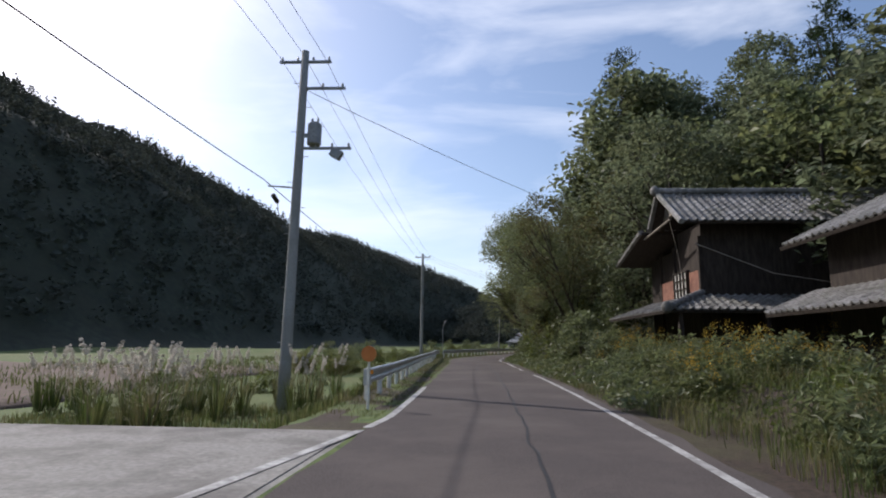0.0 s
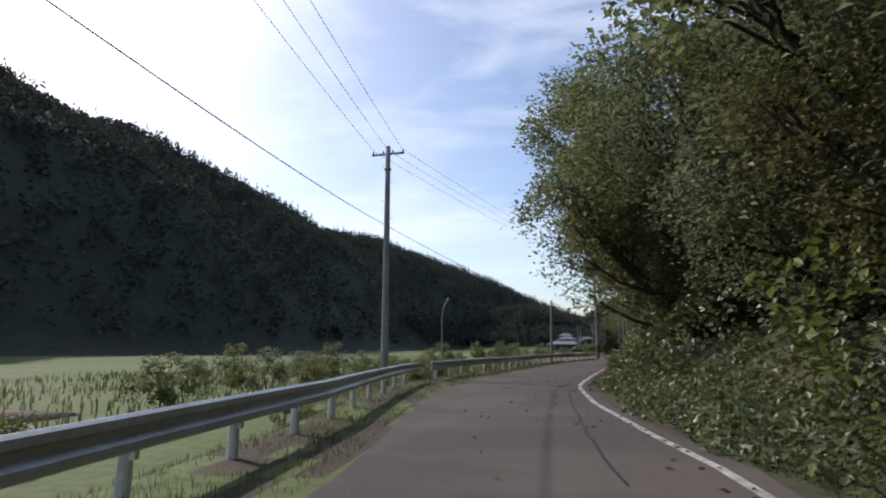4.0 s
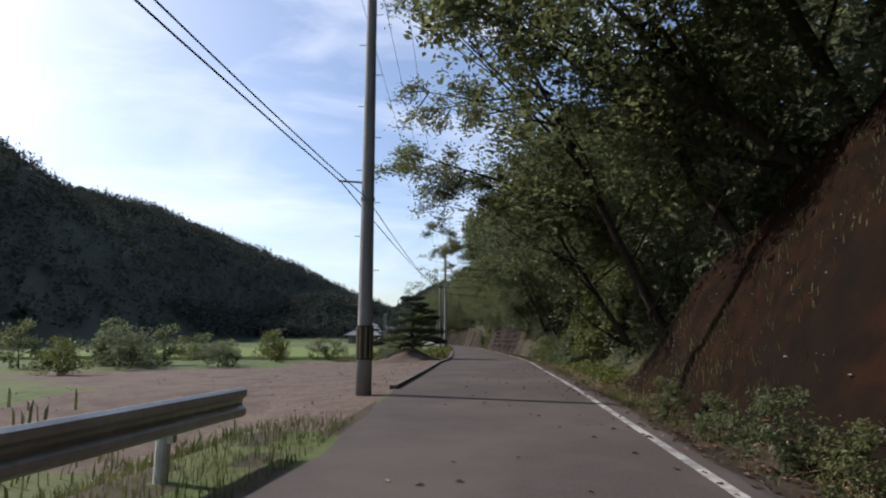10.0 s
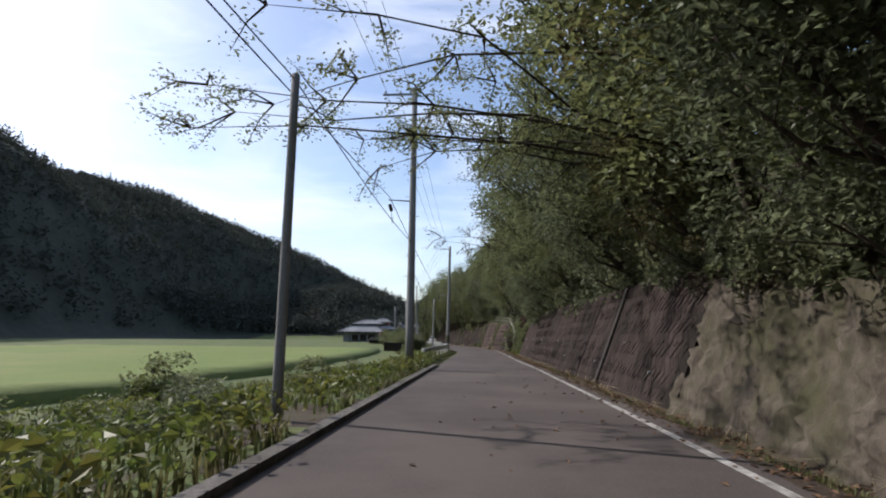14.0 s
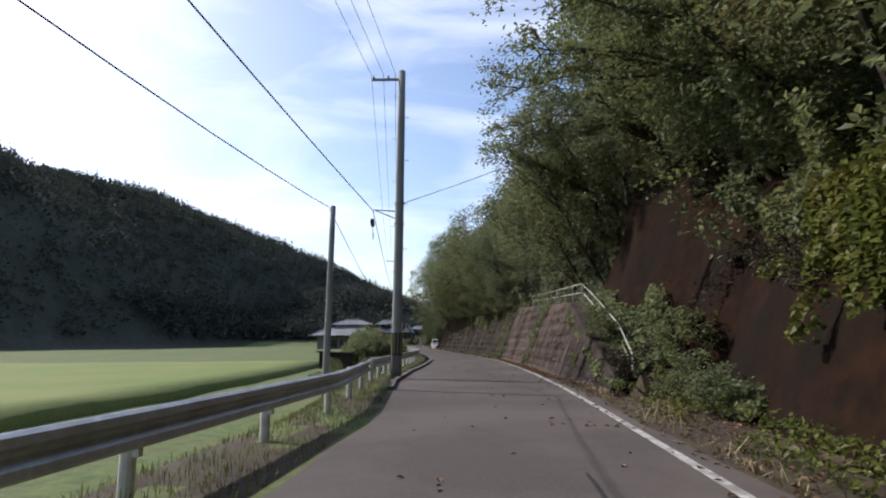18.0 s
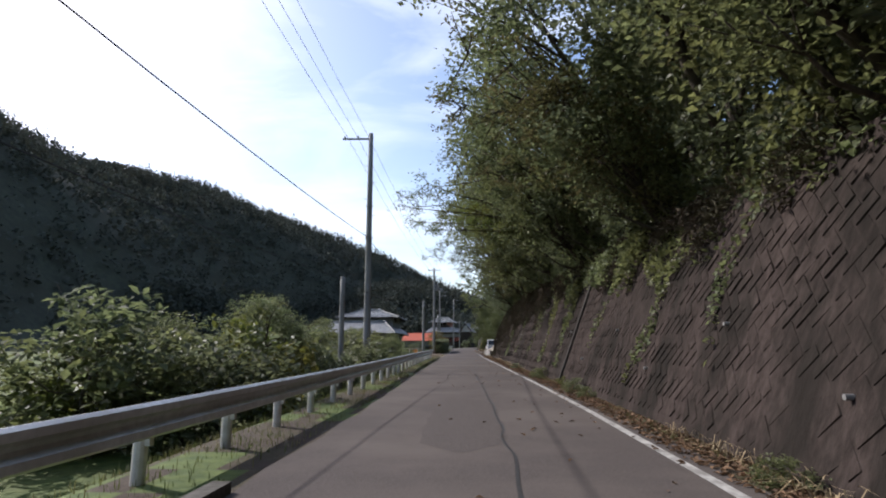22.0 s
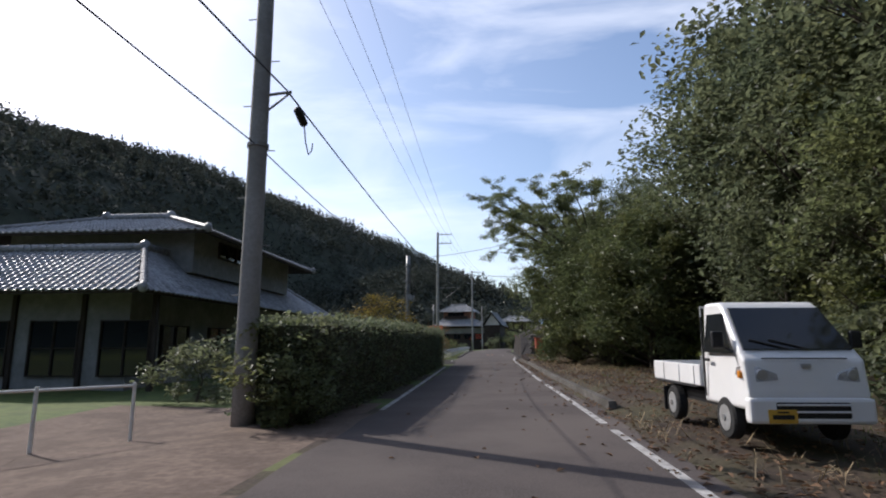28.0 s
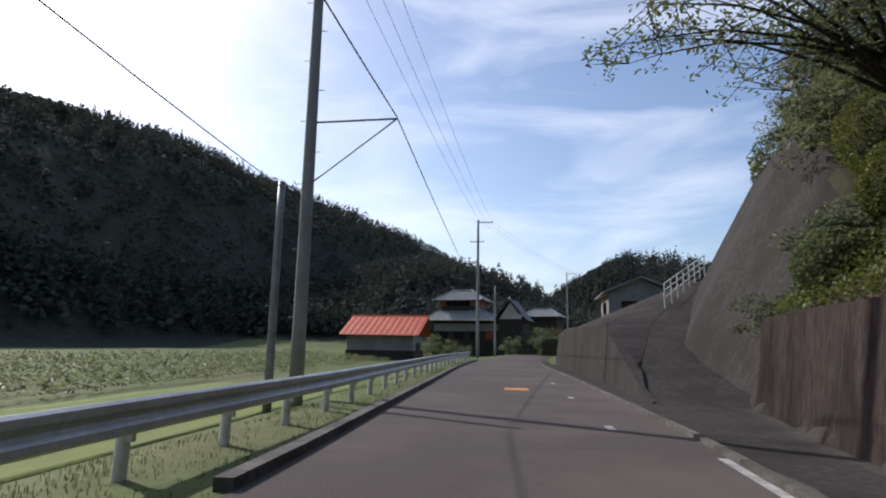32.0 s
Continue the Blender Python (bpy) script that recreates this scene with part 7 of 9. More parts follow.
# ---- the abandoned house ----
def old_house():
    h = thing("abandoned_house", at(22.3, 7.0, 0.3), "abandoned two-storey house with sagging tiled roofs and red mud walls", "house")
    # upper storey: ridge runs away from the lane
    part("wall", box((0.9, -1.7, -0.5), (11.0, 4.0, 4.95)), DARKWOOD, h, "blackened timber walls")
    part("upper_wall", box((0.92, -1.68, 4.95), (11.0, 0.6, 5.6)), DARKWOOD, h)
    part("plaster_panel", box((0.84, 0.95, 2.85), (0.92, 2.5, 3.75)), PLASTER_RED, h, "faded red mud plaster")
    part("plaster_panel", box((0.84, -1.6, 2.95), (0.92, -0.6, 3.85)), PLASTER_RED, h, "faded red mud plaster")
    window(h, (0.80, -0.5, 2.95), (0.86, 0.85, 3.95), "x", DARKWOOD, PLASTER, 4, 3)
    for y in (-1.63, 0.9, 2.55):
        part("post", box((0.80, y - 0.07, 0), (0.94, y + 0.07, 5.1)), DARKWOOD, h)
    zr, ze = 7.0, 5.45
    yr = -0.5
    tile_slope(h, (-0.1, -2.7, ze), (11.6, -2.7, ze), (-0.1, yr, zr), (11.6, yr, zr), ROOF_TILE_OLD, 290)
    tile_slope(h, (11.6, 0.75, 5.75), (-0.1, 0.75, 5.75), (11.6, yr, zr), (-0.1, yr, zr), ROOF_TILE_OLD)
    tile_slope(h, (11.6, 4.5, 4.85), (-0.5, 4.5, 4.85), (11.6, 0.7, 5.72), (-0.5, 0.7, 5.72), ROOF_TILE_OLD)
    ridge_cap(h, (-0.25, yr, zr + 0.13), (11.6, yr, zr + 0.13), 0.12, TILE_OLD)
    bm = bmesh.new()
    g0 = [bm.verts.new(v) for v in ((0.25, -1.35, 6.15), (0.25, 0.25, 6.05), (0.25, -0.5, 6.85))] + [bm.verts.new(v) for v in ((0.4, -1.35, 6.15), (0.4, 0.25, 6.05), (0.4, -0.5, 6.85))]
    for f in ((0, 2, 1), (3, 4, 5), (0, 3, 5, 2), (2, 5, 4, 1), (1, 4, 3, 0)):
        bm.faces.new([g0[k] for k in f])
    part("gable", bm, TIMBER, h, "weathered gable boards")
    for a, b in (((-0.15, -2.8, ze - 0.05), (-0.15, -0.5, zr)), ((-0.15, 0.75, 5.72), (-0.15, -0.5, zr)), ((-0.5, 4.55, 4.82), (-0.5, 0.7, 5.7))):
        part("verge_board", tube(bmesh.new(), [a, b], 0.11, 6), TILE_OLD, h)
    # skirt roof over the ground floor
    tile_slope(h, (-0.9, -3.1, 2.3), (10.5, -3.1, 2.3), (0.9, -1.6, 2.95), (10.5, -1.6, 2.95), ROOF_TILE_OLD, 60)
    tile_slope(h, (-0.9, 4.9, 2.3), (-0.9, -3.1, 2.3), (0.9, 4.4, 2.95), (0.9, -1.6, 2.95), ROOF_TILE_OLD, 60)
    ridge_cap(h, (-0.95, -3.15, 2.37), (0.9, -1.6, 3.03), 0.12, TILE_OLD)
    for x in (-0.4, 2.5, 5.5):
        part("post", box((x - 0.07, -2.9, -0.4), (x + 0.07, -2.76, 2.3)), DARKWOOD, h)
    part("broken_rafter", tube(bmesh.new(), [(-0.3, 0.9, 5.45), (-0.1, -1.6, 5.75)], 0.05, 6), TIMBER, h, "bleached broken rafter")
    part("loose_cable", tube(bmesh.new(), [(0.2, -2.9, 4.6), (2.5, -3.4, 3.5), (6.0, -4.0, 2.8), (9.5, -4.5, 2.9)], 0.018, 6), TIMBER, h)
    part("loose_cable", tube(bmesh.new(), [(0.3, -0.4, 5.9), (0.5, -0.5, 4.6), (0.6, -0.6, 3.4)], 0.012, 5), TIMBER, h)
    # nearer wing
    w = thing("old_house_wing", at(11.5, 9.2, 0.3), "near wing of the abandoned house with red walls and tiled roof", "house")
    part("wall", box((0, -3.0, -0.5), (9, 4.2, 4.1)), DARKWOOD, w, "blackened timber walls")
    part("plaster_panel", box((-0.09, -2.7, 2.75), (0.02, -0.6, 3.8)), PLASTER_RED, w, "faded red mud plaster")
    part("lower_wall", box((-0.06, -3.06, -0.5), (9.05, 4.25, 2.3)), DARKWOOD, w)
    tile_slope(w, (-0.9, -4.0, 3.9), (-0.9, 4.9, 3.9), (3.6, -4.0, 6.1), (3.6, 4.9, 6.1), ROOF_TILE_OLD, 80)
    tile_slope(w, (8.5, 4.9, 3.9), (8.5, -4.0, 3.9), (3.6, 4.9, 6.1), (3.6, -4.0, 6.1), ROOF_TILE_OLD)
    ridge_cap(w, (3.6, -4.1, 6.25), (3.6, 5.0, 6.25), 0.17, TILE_OLD)
    tile_slope(w, (-1.4, -4.0, 2.0), (-1.4, 5.0, 2.0), (0.0, -4.0, 2.6), (0.0, 5.0, 2.6), ROOF_TILE_OLD, 80)


old_house()


# ---- the farmhouse behind the hedge ----
def hedge_house():
    h = thing("tiled_farmhouse", at(316.5, -9.6, -0.2), "large farmhouse with two tiers of grey tiled roof", "house")
    part("wall", box((-13.5, 1.2, 0), (-2.4, 19.5, 3.3)), PLASTER_GREY, h, "grey plaster and timber walls")
    for x in (-11.5, -9.0, -6.5, -4.0, -1.5):
        part("post", box((x - 0.08, 1.1, 0), (x + 0.08, 1.25, 3.2)), DARKWOOD, h)
    for x in (-10.8, -8.3, -5.8, -3.3):
        window(h, (x, 1.12, 0.5), (x + 1.7, 1.18, 2.3), "y", DARKWOOD, GLASS_DARK, 2, 2)
    for y in (3.0, 6.5, 10.0):
        window(h, (-2.38, y, 0.8), (-2.32, y + 1.8, 2.2), "x", DARKWOOD, GLASS_DARK, 2, 2)
    hip_roof(h, -15.2, -1.0, -0.4, 21.0, 3.2, 4.95, -11.5, -3.0, 2.6, 16.0, ROOF_TILE, 120)
    part("upper_wall", box((-9.6, 4.0, 4.3), (-1.9, 14.4, 6.0)), PLASTER_GREY, h, "grey plaster upper wall")
    window(h, (-1.92, 6.0, 5.15), (-1.86, 8.4, 5.8), "x", DARKWOOD, GLASS_DARK, 3, 1)
    hip_roof(h, -10.8, -0.8, 2.9, 15.6, 5.75, 7.0, -7.4, -4.4, 6.4, 12.0, ROOF_TILE, 60)
    # small tiled shed set lower by the field
    g = thing("tiled_shed", at(292.5, -9.3, -0.9), "low shed with a shining grey tiled roof", "shed")
    part("wall", box((-5.5, 0.4, 0), (-0.6, 10.0, 1.5)), DARKWOOD, g, "dark boarded walls")
    tile_slope(g, (0.4, -0.4, 1.25), (0.4, 11.0, 1.25), (-2.9, -0.4, 2.9), (-2.9, 11.0, 2.9), ROOF_TILE, 200)
    tile_slope(g, (-6.2, 11.0, 1.25), (-6.2, -0.4, 1.25), (-2.9, 11.0, 2.9), (-2.9, -0.4, 2.9), ROOF_TILE)
    ridge_cap(g, (-2.9, -0.5, 3.0), (-2.9, 11.1, 3.0), 0.13)
    part("gable", mesh_from("gable", [(-5.5, 0.42, 1.4), (-0.6, 0.42, 1.4), (-2.9, 0.42, 2.75), (-5.5, 0.5, 1.4), (-0.6, 0.5, 1.4), (-2.9, 0.5, 2.75)], [(0, 1, 2), (5, 4, 3), (0, 3, 4, 1), (1, 4, 5, 2), (2, 5, 3, 0)], PLASTER), None, g)


hedge_house()


# ---- hedges and garden shrubs ----
def hedge(s0, s1, d_face, depth, z_top, label, seed, leaf=0.10, n=14000, material=None):
    gg = np.random.default_rng(seed)
    top = thing("hedge", Matrix.Identity(4), label, "hedge")
    ss = np.arange(s0, s1 + 0.1, 0.8)
    df = lambda s: np.full_like(s, d_face) if not callable(d_face) else d_face(s)
    zt = lambda s: np.full_like(s, z_top) if not callable(z_top) else z_top(s)
    k = len(ss)
    rows = []
    for o, zf in ((-0.12, -0.15), (-0.12, 0.93), (-depth + 0.12, 0.93), (-depth + 0.12, -0.15)):
        x, y = place_np(ss, df(ss) + o)
        rows.append(np.c_[x, y, zt(ss) * zf])
    v = np.concatenate(rows)
    i = np.arange(k - 1)
    f = np.concatenate([np.c_[i + q * k, i + 1 + q * k, i + 1 + ((q + 1) % 4) * k, i + ((q + 1) % 4) * k] for q in range(4)] + [np.array([[0, k, 2 * k, 3 * k], [k - 1, 4 * k - 1, 3 * k - 1, 2 * k - 1]])])
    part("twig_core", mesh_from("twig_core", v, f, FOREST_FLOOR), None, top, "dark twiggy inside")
    s = gg.uniform(s0, s1, n)
    u = gg.random(n)
    face = gg.random(n)
    d = np.where(face < 0.5, df(s), np.where(face < 0.85, df(s) - u * depth, df(s) - depth))
    z = np.where((face >= 0.5) & (face < 0.85), zt(s), zt(s) * u)
    ends = gg.random(n) < 0.07
    s = np.where(ends, s0 + gg.normal(size=n) * 0.05, s)
    d = np.where(ends, df(s) - gg.random(n) * depth, d)
    z = np.where(ends, gg.random(n) * zt(s), z)
    x, y = place_np(s + gg.normal(size=n) * 0.08, d + gg.normal(size=n) * 0.07 + 0.05 * wobble(s * 4, z * 4, 1.0))
    part("foliage", leaf_cloud("foliage", np.c_[x, y, z + gg.normal(size=n) * 0.06], leaf, gg, material or LEAF_DARK, 0.6, 0.4), None, top)


hedge(309.6, 336.4, table((308, -3.1), (318, -2.85), (337, -2.8)), 1.5, table((308, 1.75), (316, 1.95), (337, 2.15)), "long clipped dark-green hedge along the lane", 1, 0.10, 20000)
RED_TIPS = mat("red_tipped_leaves", (0.22, 0.10, 0.03), (0.30, 0.14, 0.045), 3, 0.45, 0, (0.10, 0.12, 0.03), 0.9, 0.6, island=0.4, translucent=0.35)
YELLOWING = mat("yellowing_leaves", (0.14, 0.125, 0.028), (0.22, 0.175, 0.045), 3, 0.55, 0, (0.20, 0.12, 0.04), 0.4, 0.6, island=0.35, translucent=0.42)
YELLOW_BUSH = grow(61, 3.4, 1.6, 26, 3800, 0.13, YELLOWING, 0.15, trunk_r=0.06, clump_r=0.6)
for s, d, sc in ((309.7, -3.7, 0.8), (309.3, -3.3, 0.5)):
    plant(BUSHES[0], "garden_shrub", s, d, sc, "bushy leafy shrub at the hedge's end", "shrub", "garden plants")
plant(YELLOW_BUSH, "garden_tree", 324.3, -4.9, 1.0, "yellowing garden tree behind the hedge", "tree", "garden plants")
plant(grow(62, 2.6, 1.1, 20, 2200, 0.11, RED_TIPS, 0.2, trunk_r=0.04, clump_r=0.5), "red_tipped_shrub", 340.0, -3.6, 0.95, "shrub with red and orange leaf tips", "shrub", "garden plants")
for s, d, sc in ((314, -7.6, 0.9), (318, -8.0, 1.0), (322, -7.0, 0.8), (333, -8.0, 1.1)):
    plant(BUSHES[1], "garden_shrub", s, d, sc, "dark garden shrub before the farmhouse", "shrub", "garden plants")

# low yard fence with orange flowers
pipe_fence("yard_fence", [place(s, d, -0.15) for s, d in ((305.0, -8.4), (306.2, -7.4), (307.4, -6.4), (308.4, -5.6))], 0.9, "thin grey pipe fence round the yard", (0.85,), r=0.022)
FLOWER = mat("orange_flowers", (0.62, 0.22, 0.03), (0.70, 0.32, 0.05), 5, 0.7, 0, island=0.3, translucent=0.3)
plant(grow(63, 0.6, 0.45, 12, 900, 0.06, FLOWER, 0.2, trunk_r=0.02, clump_r=0.2, limbs=3), "marigold_clump", 304.6, -6.2, 1.0, "clump of orange marigolds in the yard", "flowers", "garden plants")
plant(grow(64, 0.6, 0.5, 12, 900, 0.06, FLOWER, 0.2, trunk_r=0.02, clump_r=0.2, limbs=3), "marigold_clump", 306.0, -6.6, 0.9, "clump of orange marigolds in the yard", "flowers", "garden plants")
s, d = clumped(g, 2600, 292, 304, -7.2, -4.4, 0.3)
blades("yard_weeds", s, d, 0.45, 0.03, GRASS, "yellowing weeds at the yard's edge", "weeds", 91)


# ---- the parked light truck ----
def light_truck():
    t = thing("light_truck", at(308.7, 3.72, 0.12, 182.0), "small white flatbed truck parked on the verge facing the lane", "truck")
    # own space: y forward, x to its right; origin at the middle on the ground
    W, back = 0.735, -1.70
    # cab as a lofted shell
    sec = [(1.66, 0.42, 0.95), (1.70, 0.62, 0.98), (1.65, 1.02, 0.98), (1.54, 1.12, 0.97), (0.98, 1.71, 0.86), (0.86, 1.78, 0.85), (0.42, 1.79, 0.85), (0.36, 1.74, 0.86), (0.36, 0.42, 0.95)]
    bm = bmesh.new()
    lf = [bm.verts.new((-W * k, y, z)) for y, z, k in sec]
    rt = [bm.verts.new((W * k, y, z)) for y, z, k in sec]
    n = len(sec)
    for i in range(n):
        j = (i + 1) % n
        bm.faces.new((lf[i], lf[j], rt[j], rt[i]))
    bm.faces.new(lf[::-1])
    bm.faces.new(rt)
    bmesh.ops.recalc_face_normals(bm, faces=bm.faces)
    bmesh.ops.bevel(bm, geom=list(bm.edges), offset=0.06, segments=4, affect="EDGES", profile=0.6)
    part("cab", bm, TRUCK_WHITE, t, smooth=False)
    # windscreen and side windows
    def pane(name, quad, out, material=GLASS_DARK, parent=t):
        q = [Vector(v) for v in quad]
        nn = (q[1] - q[0]).cross(q[2] - q[0]).normalized() * out
        b = bmesh.new()
        a = [b.verts.new(v + nn) for v in q]
        c = [b.verts.new(v - nn * 0.6) for v in q]
        b.faces.new(a)
        b.faces.new(c[::-1])
        for i in range(4):
            b.faces.new((a[i], c[i], c[(i + 1) % 4], a[(i + 1) % 4]))
        return part(name, b, material, parent)
    pane("windscreen", ((-0.655, 1.535, 1.145), (0.655, 1.535, 1.145), (0.585, 1.03, 1.68), (-0.585, 1.03, 1.68)), 0.03)
    for sd in (-1, 1):
        pane("side_window", ((sd * 0.712, 1.36, 1.10), (sd * 0.712, 0.52, 1.10), (sd * 0.64, 0.52, 1.62), (sd * 0.645, 1.02, 1.62)), 0.022 * sd)
        part("door_seam", box((sd * 0.716 - 0.012, 0.46, 0.5), (sd * 0.716 + 0.012, 0.475, 1.6)), BLACK_PLASTIC, t)
        part("door_handle", box((sd * 0.735 - 0.015, 0.55, 0.98), (sd * 0.735 + 0.015, 0.70, 1.02), 0.008), BLACK_PLASTIC, t)
        mr = part("wing_mirror", box((sd * 0.86 - 0.075, 1.26, 1.16), (sd * 0.86 + 0.075, 1.33, 1.38), 0.025), BLACK_PLASTIC, t)
        part("mirror_arm", tube(bmesh.new(), [(sd * 0.72, 1.3, 1.14), (sd * 0.84, 1.3, 1.22)], 0.014, 6), BLACK_PLASTIC, mr)
        lens = bmesh.new()
        prof = [(0.34, 1.665, 0.79), (0.60, 1.66, 0.76), (0.72, 1.56, 0.78), (0.728, 1.42, 0.84), (0.722, 1.45, 0.93), (0.69, 1.585, 0.955), (0.56, 1.655, 0.935), (0.36, 1.675, 0.86)]
        fr = [lens.verts.new((sd * x * 1.012, y + 0.022, z)) for x, y, z in prof]
        bk = [lens.verts.new((sd * x * 0.93, y - 0.05, z)) for x, y, z in prof]
        mid = lens.verts.new((sd * 0.60, 1.675, 0.85))
        for i in range(8):
            j = (i + 1) % 8
            lens.faces.new((fr[i], fr[j], mid))
            lens.faces.new((fr[j], fr[i], bk[i], bk[j]))
        bmesh.ops.recalc_face_normals(lens, faces=lens.faces)
        hl = part("headlight", lens, LAMP_CLEAR, t, "clear wrap-round headlight lens")
        part("reflector_bowl", tube(bmesh.new(), [(sd * 0.53, 1.672, 0.85), (sd * 0.53, 1.698, 0.85)], [0.075, 0.06], 14), GALV, hl)
        part("indicator", box((sd * 0.70 - 0.02, 1.50, 0.80), (sd * 0.70 + 0.045, 1.565, 0.89), 0.012), AMBER, hl)
        part("wiper", tube(bmesh.new(), [(sd * 0.12, 1.565, 1.15), (sd * 0.12 + 0.42, 1.46, 1.27)], 0.010, 5), BLACK_PLASTIC, t)
    # bumper, grille, plate
    part("bumper", box((-0.73, 1.58, 0.28), (0.73, 1.745, 0.58), 0.04), TRUCK_WHITE, t)
    for z in (0.40, 0.48):
        part("grille_bar", box((-0.42, 1.742, z + 0.012), (0.42, 1.760, z + 0.034), 0.006), TRUCK_WHITE, t)
    part("air_dam", box((-0.44, 1.70, 0.335), (0.44, 1.752, 0.545), 0.03), BLACK_PLASTIC, t, "black lower grille")
    part("bonnet_crease", box((-0.50, 1.645, 1.035), (0.50, 1.665, 1.05), 0.004), BLACK_PLASTIC, t)
    part("badge", box((-0.06, 1.665, 0.93), (0.06, 1.69, 0.98), 0.01), GALV, t)
    pl = part("number_plate", box((0.20, 1.745, 0.29), (0.53, 1.765, 0.45), 0.006), PLATE_YELLOW, t, "yellow number plate with black bars")
    part("plate_bar", box((0.24, 1.764, 0.34), (0.49, 1.769, 0.39)), BLACK_PLASTIC, pl)
    part("plate_bar", box((0.30, 1.764, 0.41), (0.43, 1.769, 0.43)), BLACK_PLASTIC, pl)
    # bed
    part("chassis", box((-0.55, back + 0.1, 0.36), (0.55, 1.3, 0.52)), BLACK_PLASTIC, t)
    part("bed_floor", box((-0.69, back + 0.02, 0.60), (0.69, 0.31, 0.67)), STEEL, t, "scuffed grey bed floor")
    for sd in (-1, 1):
        sb = part("side_board", box((sd * 0.715 - 0.018, back, 0.62), (sd * 0.715 + 0.018, 0.32, 0.92), 0.012), TRUCK_WHITE, t)
        for y in (-1.2, -0.5, 0.1):
            part("board_rib", box((sd * 0.735 - 0.012, y - 0.03, 0.64), (sd * 0.735 + 0.012, y + 0.03, 0.9)), TRUCK_WHITE, sb)
        part("rope_rail", tube(bmesh.new(), [(sd * 0.74, back + 0.1, 0.60), (sd * 0.74, 0.25, 0.60)], 0.014, 6), BLACK_PLASTIC, t)
    part("tail_board", box((-0.72, back - 0.02, 0.62), (0.72, back + 0.016, 0.92), 0.012), TRUCK_WHITE, t)
    part("head_board", box((-0.70, 0.31, 0.62), (0.70, 0.345, 1.05), 0.012), GALV, t)
    part("guard_frame", tube(bmesh.new(), [(-0.66, 0.33, 1.0), (-0.66, 0.33, 1.74), (0.66, 0.33, 1.74), (0.66, 0.33, 1.0)], 0.02, 8), GALV, t)
    for sd in (-1, 1):
        for y in (1.02, -0.90):
            bm = bmesh.new()
            tube(bm, [(sd * 0.56, y, 0.27), (sd * 0.585, y, 0.27), (sd * 0.69, y, 0.27), (sd * 0.715, y, 0.27)], [0.245, 0.27, 0.27, 0.245], 24)
            wh = part("wheel", bm, TYRE, t)
            part("rim", tube(bmesh.new(), [(sd * 0.70, y, 0.27), (sd * 0.722, y, 0.27), (sd * 0.728, y, 0.27)], [0.165, 0.165, 0.13], 20), GALV, wh)
            part("hub", tube(bmesh.new(), [(sd * 0.72, y, 0.27), (sd * 0.745, y, 0.27)], [0.05, 0.04], 12), STEEL, wh)
    for sd in (-1, 1):
        part("mud_flap", box((sd * 0.63 - 0.1, -1.28, 0.12), (sd * 0.63 + 0.1, -1.26, 0.5)), BLACK_PLASTIC, t)


light_truck()


# ---- the low mossy wall with timbers on it ----
def timber_stack():
    w = thing("low_wall", at(296.8, 2.75, 0.0, 2.0), "low mossy concrete wall beside the lane", "wall")
    bm = bmesh.new()
    add_box(bm, (0, -2.0, -0.3), (0.32, 6.4, 0.58), 0.03)
    part("wall_body", bm, CONCRETE, w)
    part("end_post", box((-0.04, 6.25, -0.3), (0.36, 6.55, 0.52), 0.03), CONCRETE, w)
    for q, (x, y0, y1, z, hh, ww, mm) in enumerate(((0.45, 0.6, 6.0, 0.56, 0.16, 0.24, TIMBER), (0.20, 1.2, 6.3, 0.585, 0.08, 0.16, PALEWOOD), (0.75, 2.6, 5.9, 0.56, 0.26, 0.26, PALEWOOD), (1.05, 0.8, 3.4, 0.56, 0.24, 0.24, PALEWOOD), (0.42, -1.8, 0.2, 0.585, 0.26, 0.26, PALEWOOD), (0.45, -1.4, 0.0, 0.85, 0.24, 0.25, PALEWOOD), (0.78, -1.8, 0.4, 0.56, 0.28, 0.26, TIMBER))):
        m = at(296.8, 2.75 + x + 0.12, z, 2.0 + (q % 3 - 1) * 1.5)
        b = thing("timber_beam", m, "weathered squared timber beam lying on the wall" if mm is TIMBER else "pale squared timber beam lying on the wall", "timber", "beams on the low wall")
        part("beam", box((-ww / 2, y0, 0), (ww / 2, y1, hh), 0.012), mm, b)


timber_stack()


# ---- big glossy tree, cabinet, mirror and stone wall on the verge ----
LOQUAT = grow(71, 5.4, 2.6, 66, 17000, 0.225, LEAF_LONG, 0.10, aspect=0.26, trunk_r=0.13, clump_r=0.75, droop=1.2, limbs=14)
for s, d, sc in ((333.0, 5.1, 1.3), (329.5, 6.3, 1.25), (325.5, 7.2, 1.25), (337.0, 7.4, 1.2), (331.5, 8.6, 1.2), (327.0, 9.4, 1.2), (336.0, 10.2, 1.1)):
    plant(LOQUAT, "loquat_tree", s, d, sc, "dense evergreen with long drooping glossy leaves", "tree", "evergreens on the verge")
for s, d, k, sc in ((336.5, 8.0, 1, 0.8), (318.0, 9.2, 0, 0.62), (334.0, 10.5, 3, 0.8), (313.5, 10.5, 2, 0.75), (305.0, 11.5, 1, 0.85), (299.0, 10.0, 0, 0.8), (322.0, 10.4, 0, 1.05), (317.0, 10.2, 2, 1.0)):
    plant(BROAD[k], "broadleaf_tree", s, d, sc, BROAD_LABELS[k])


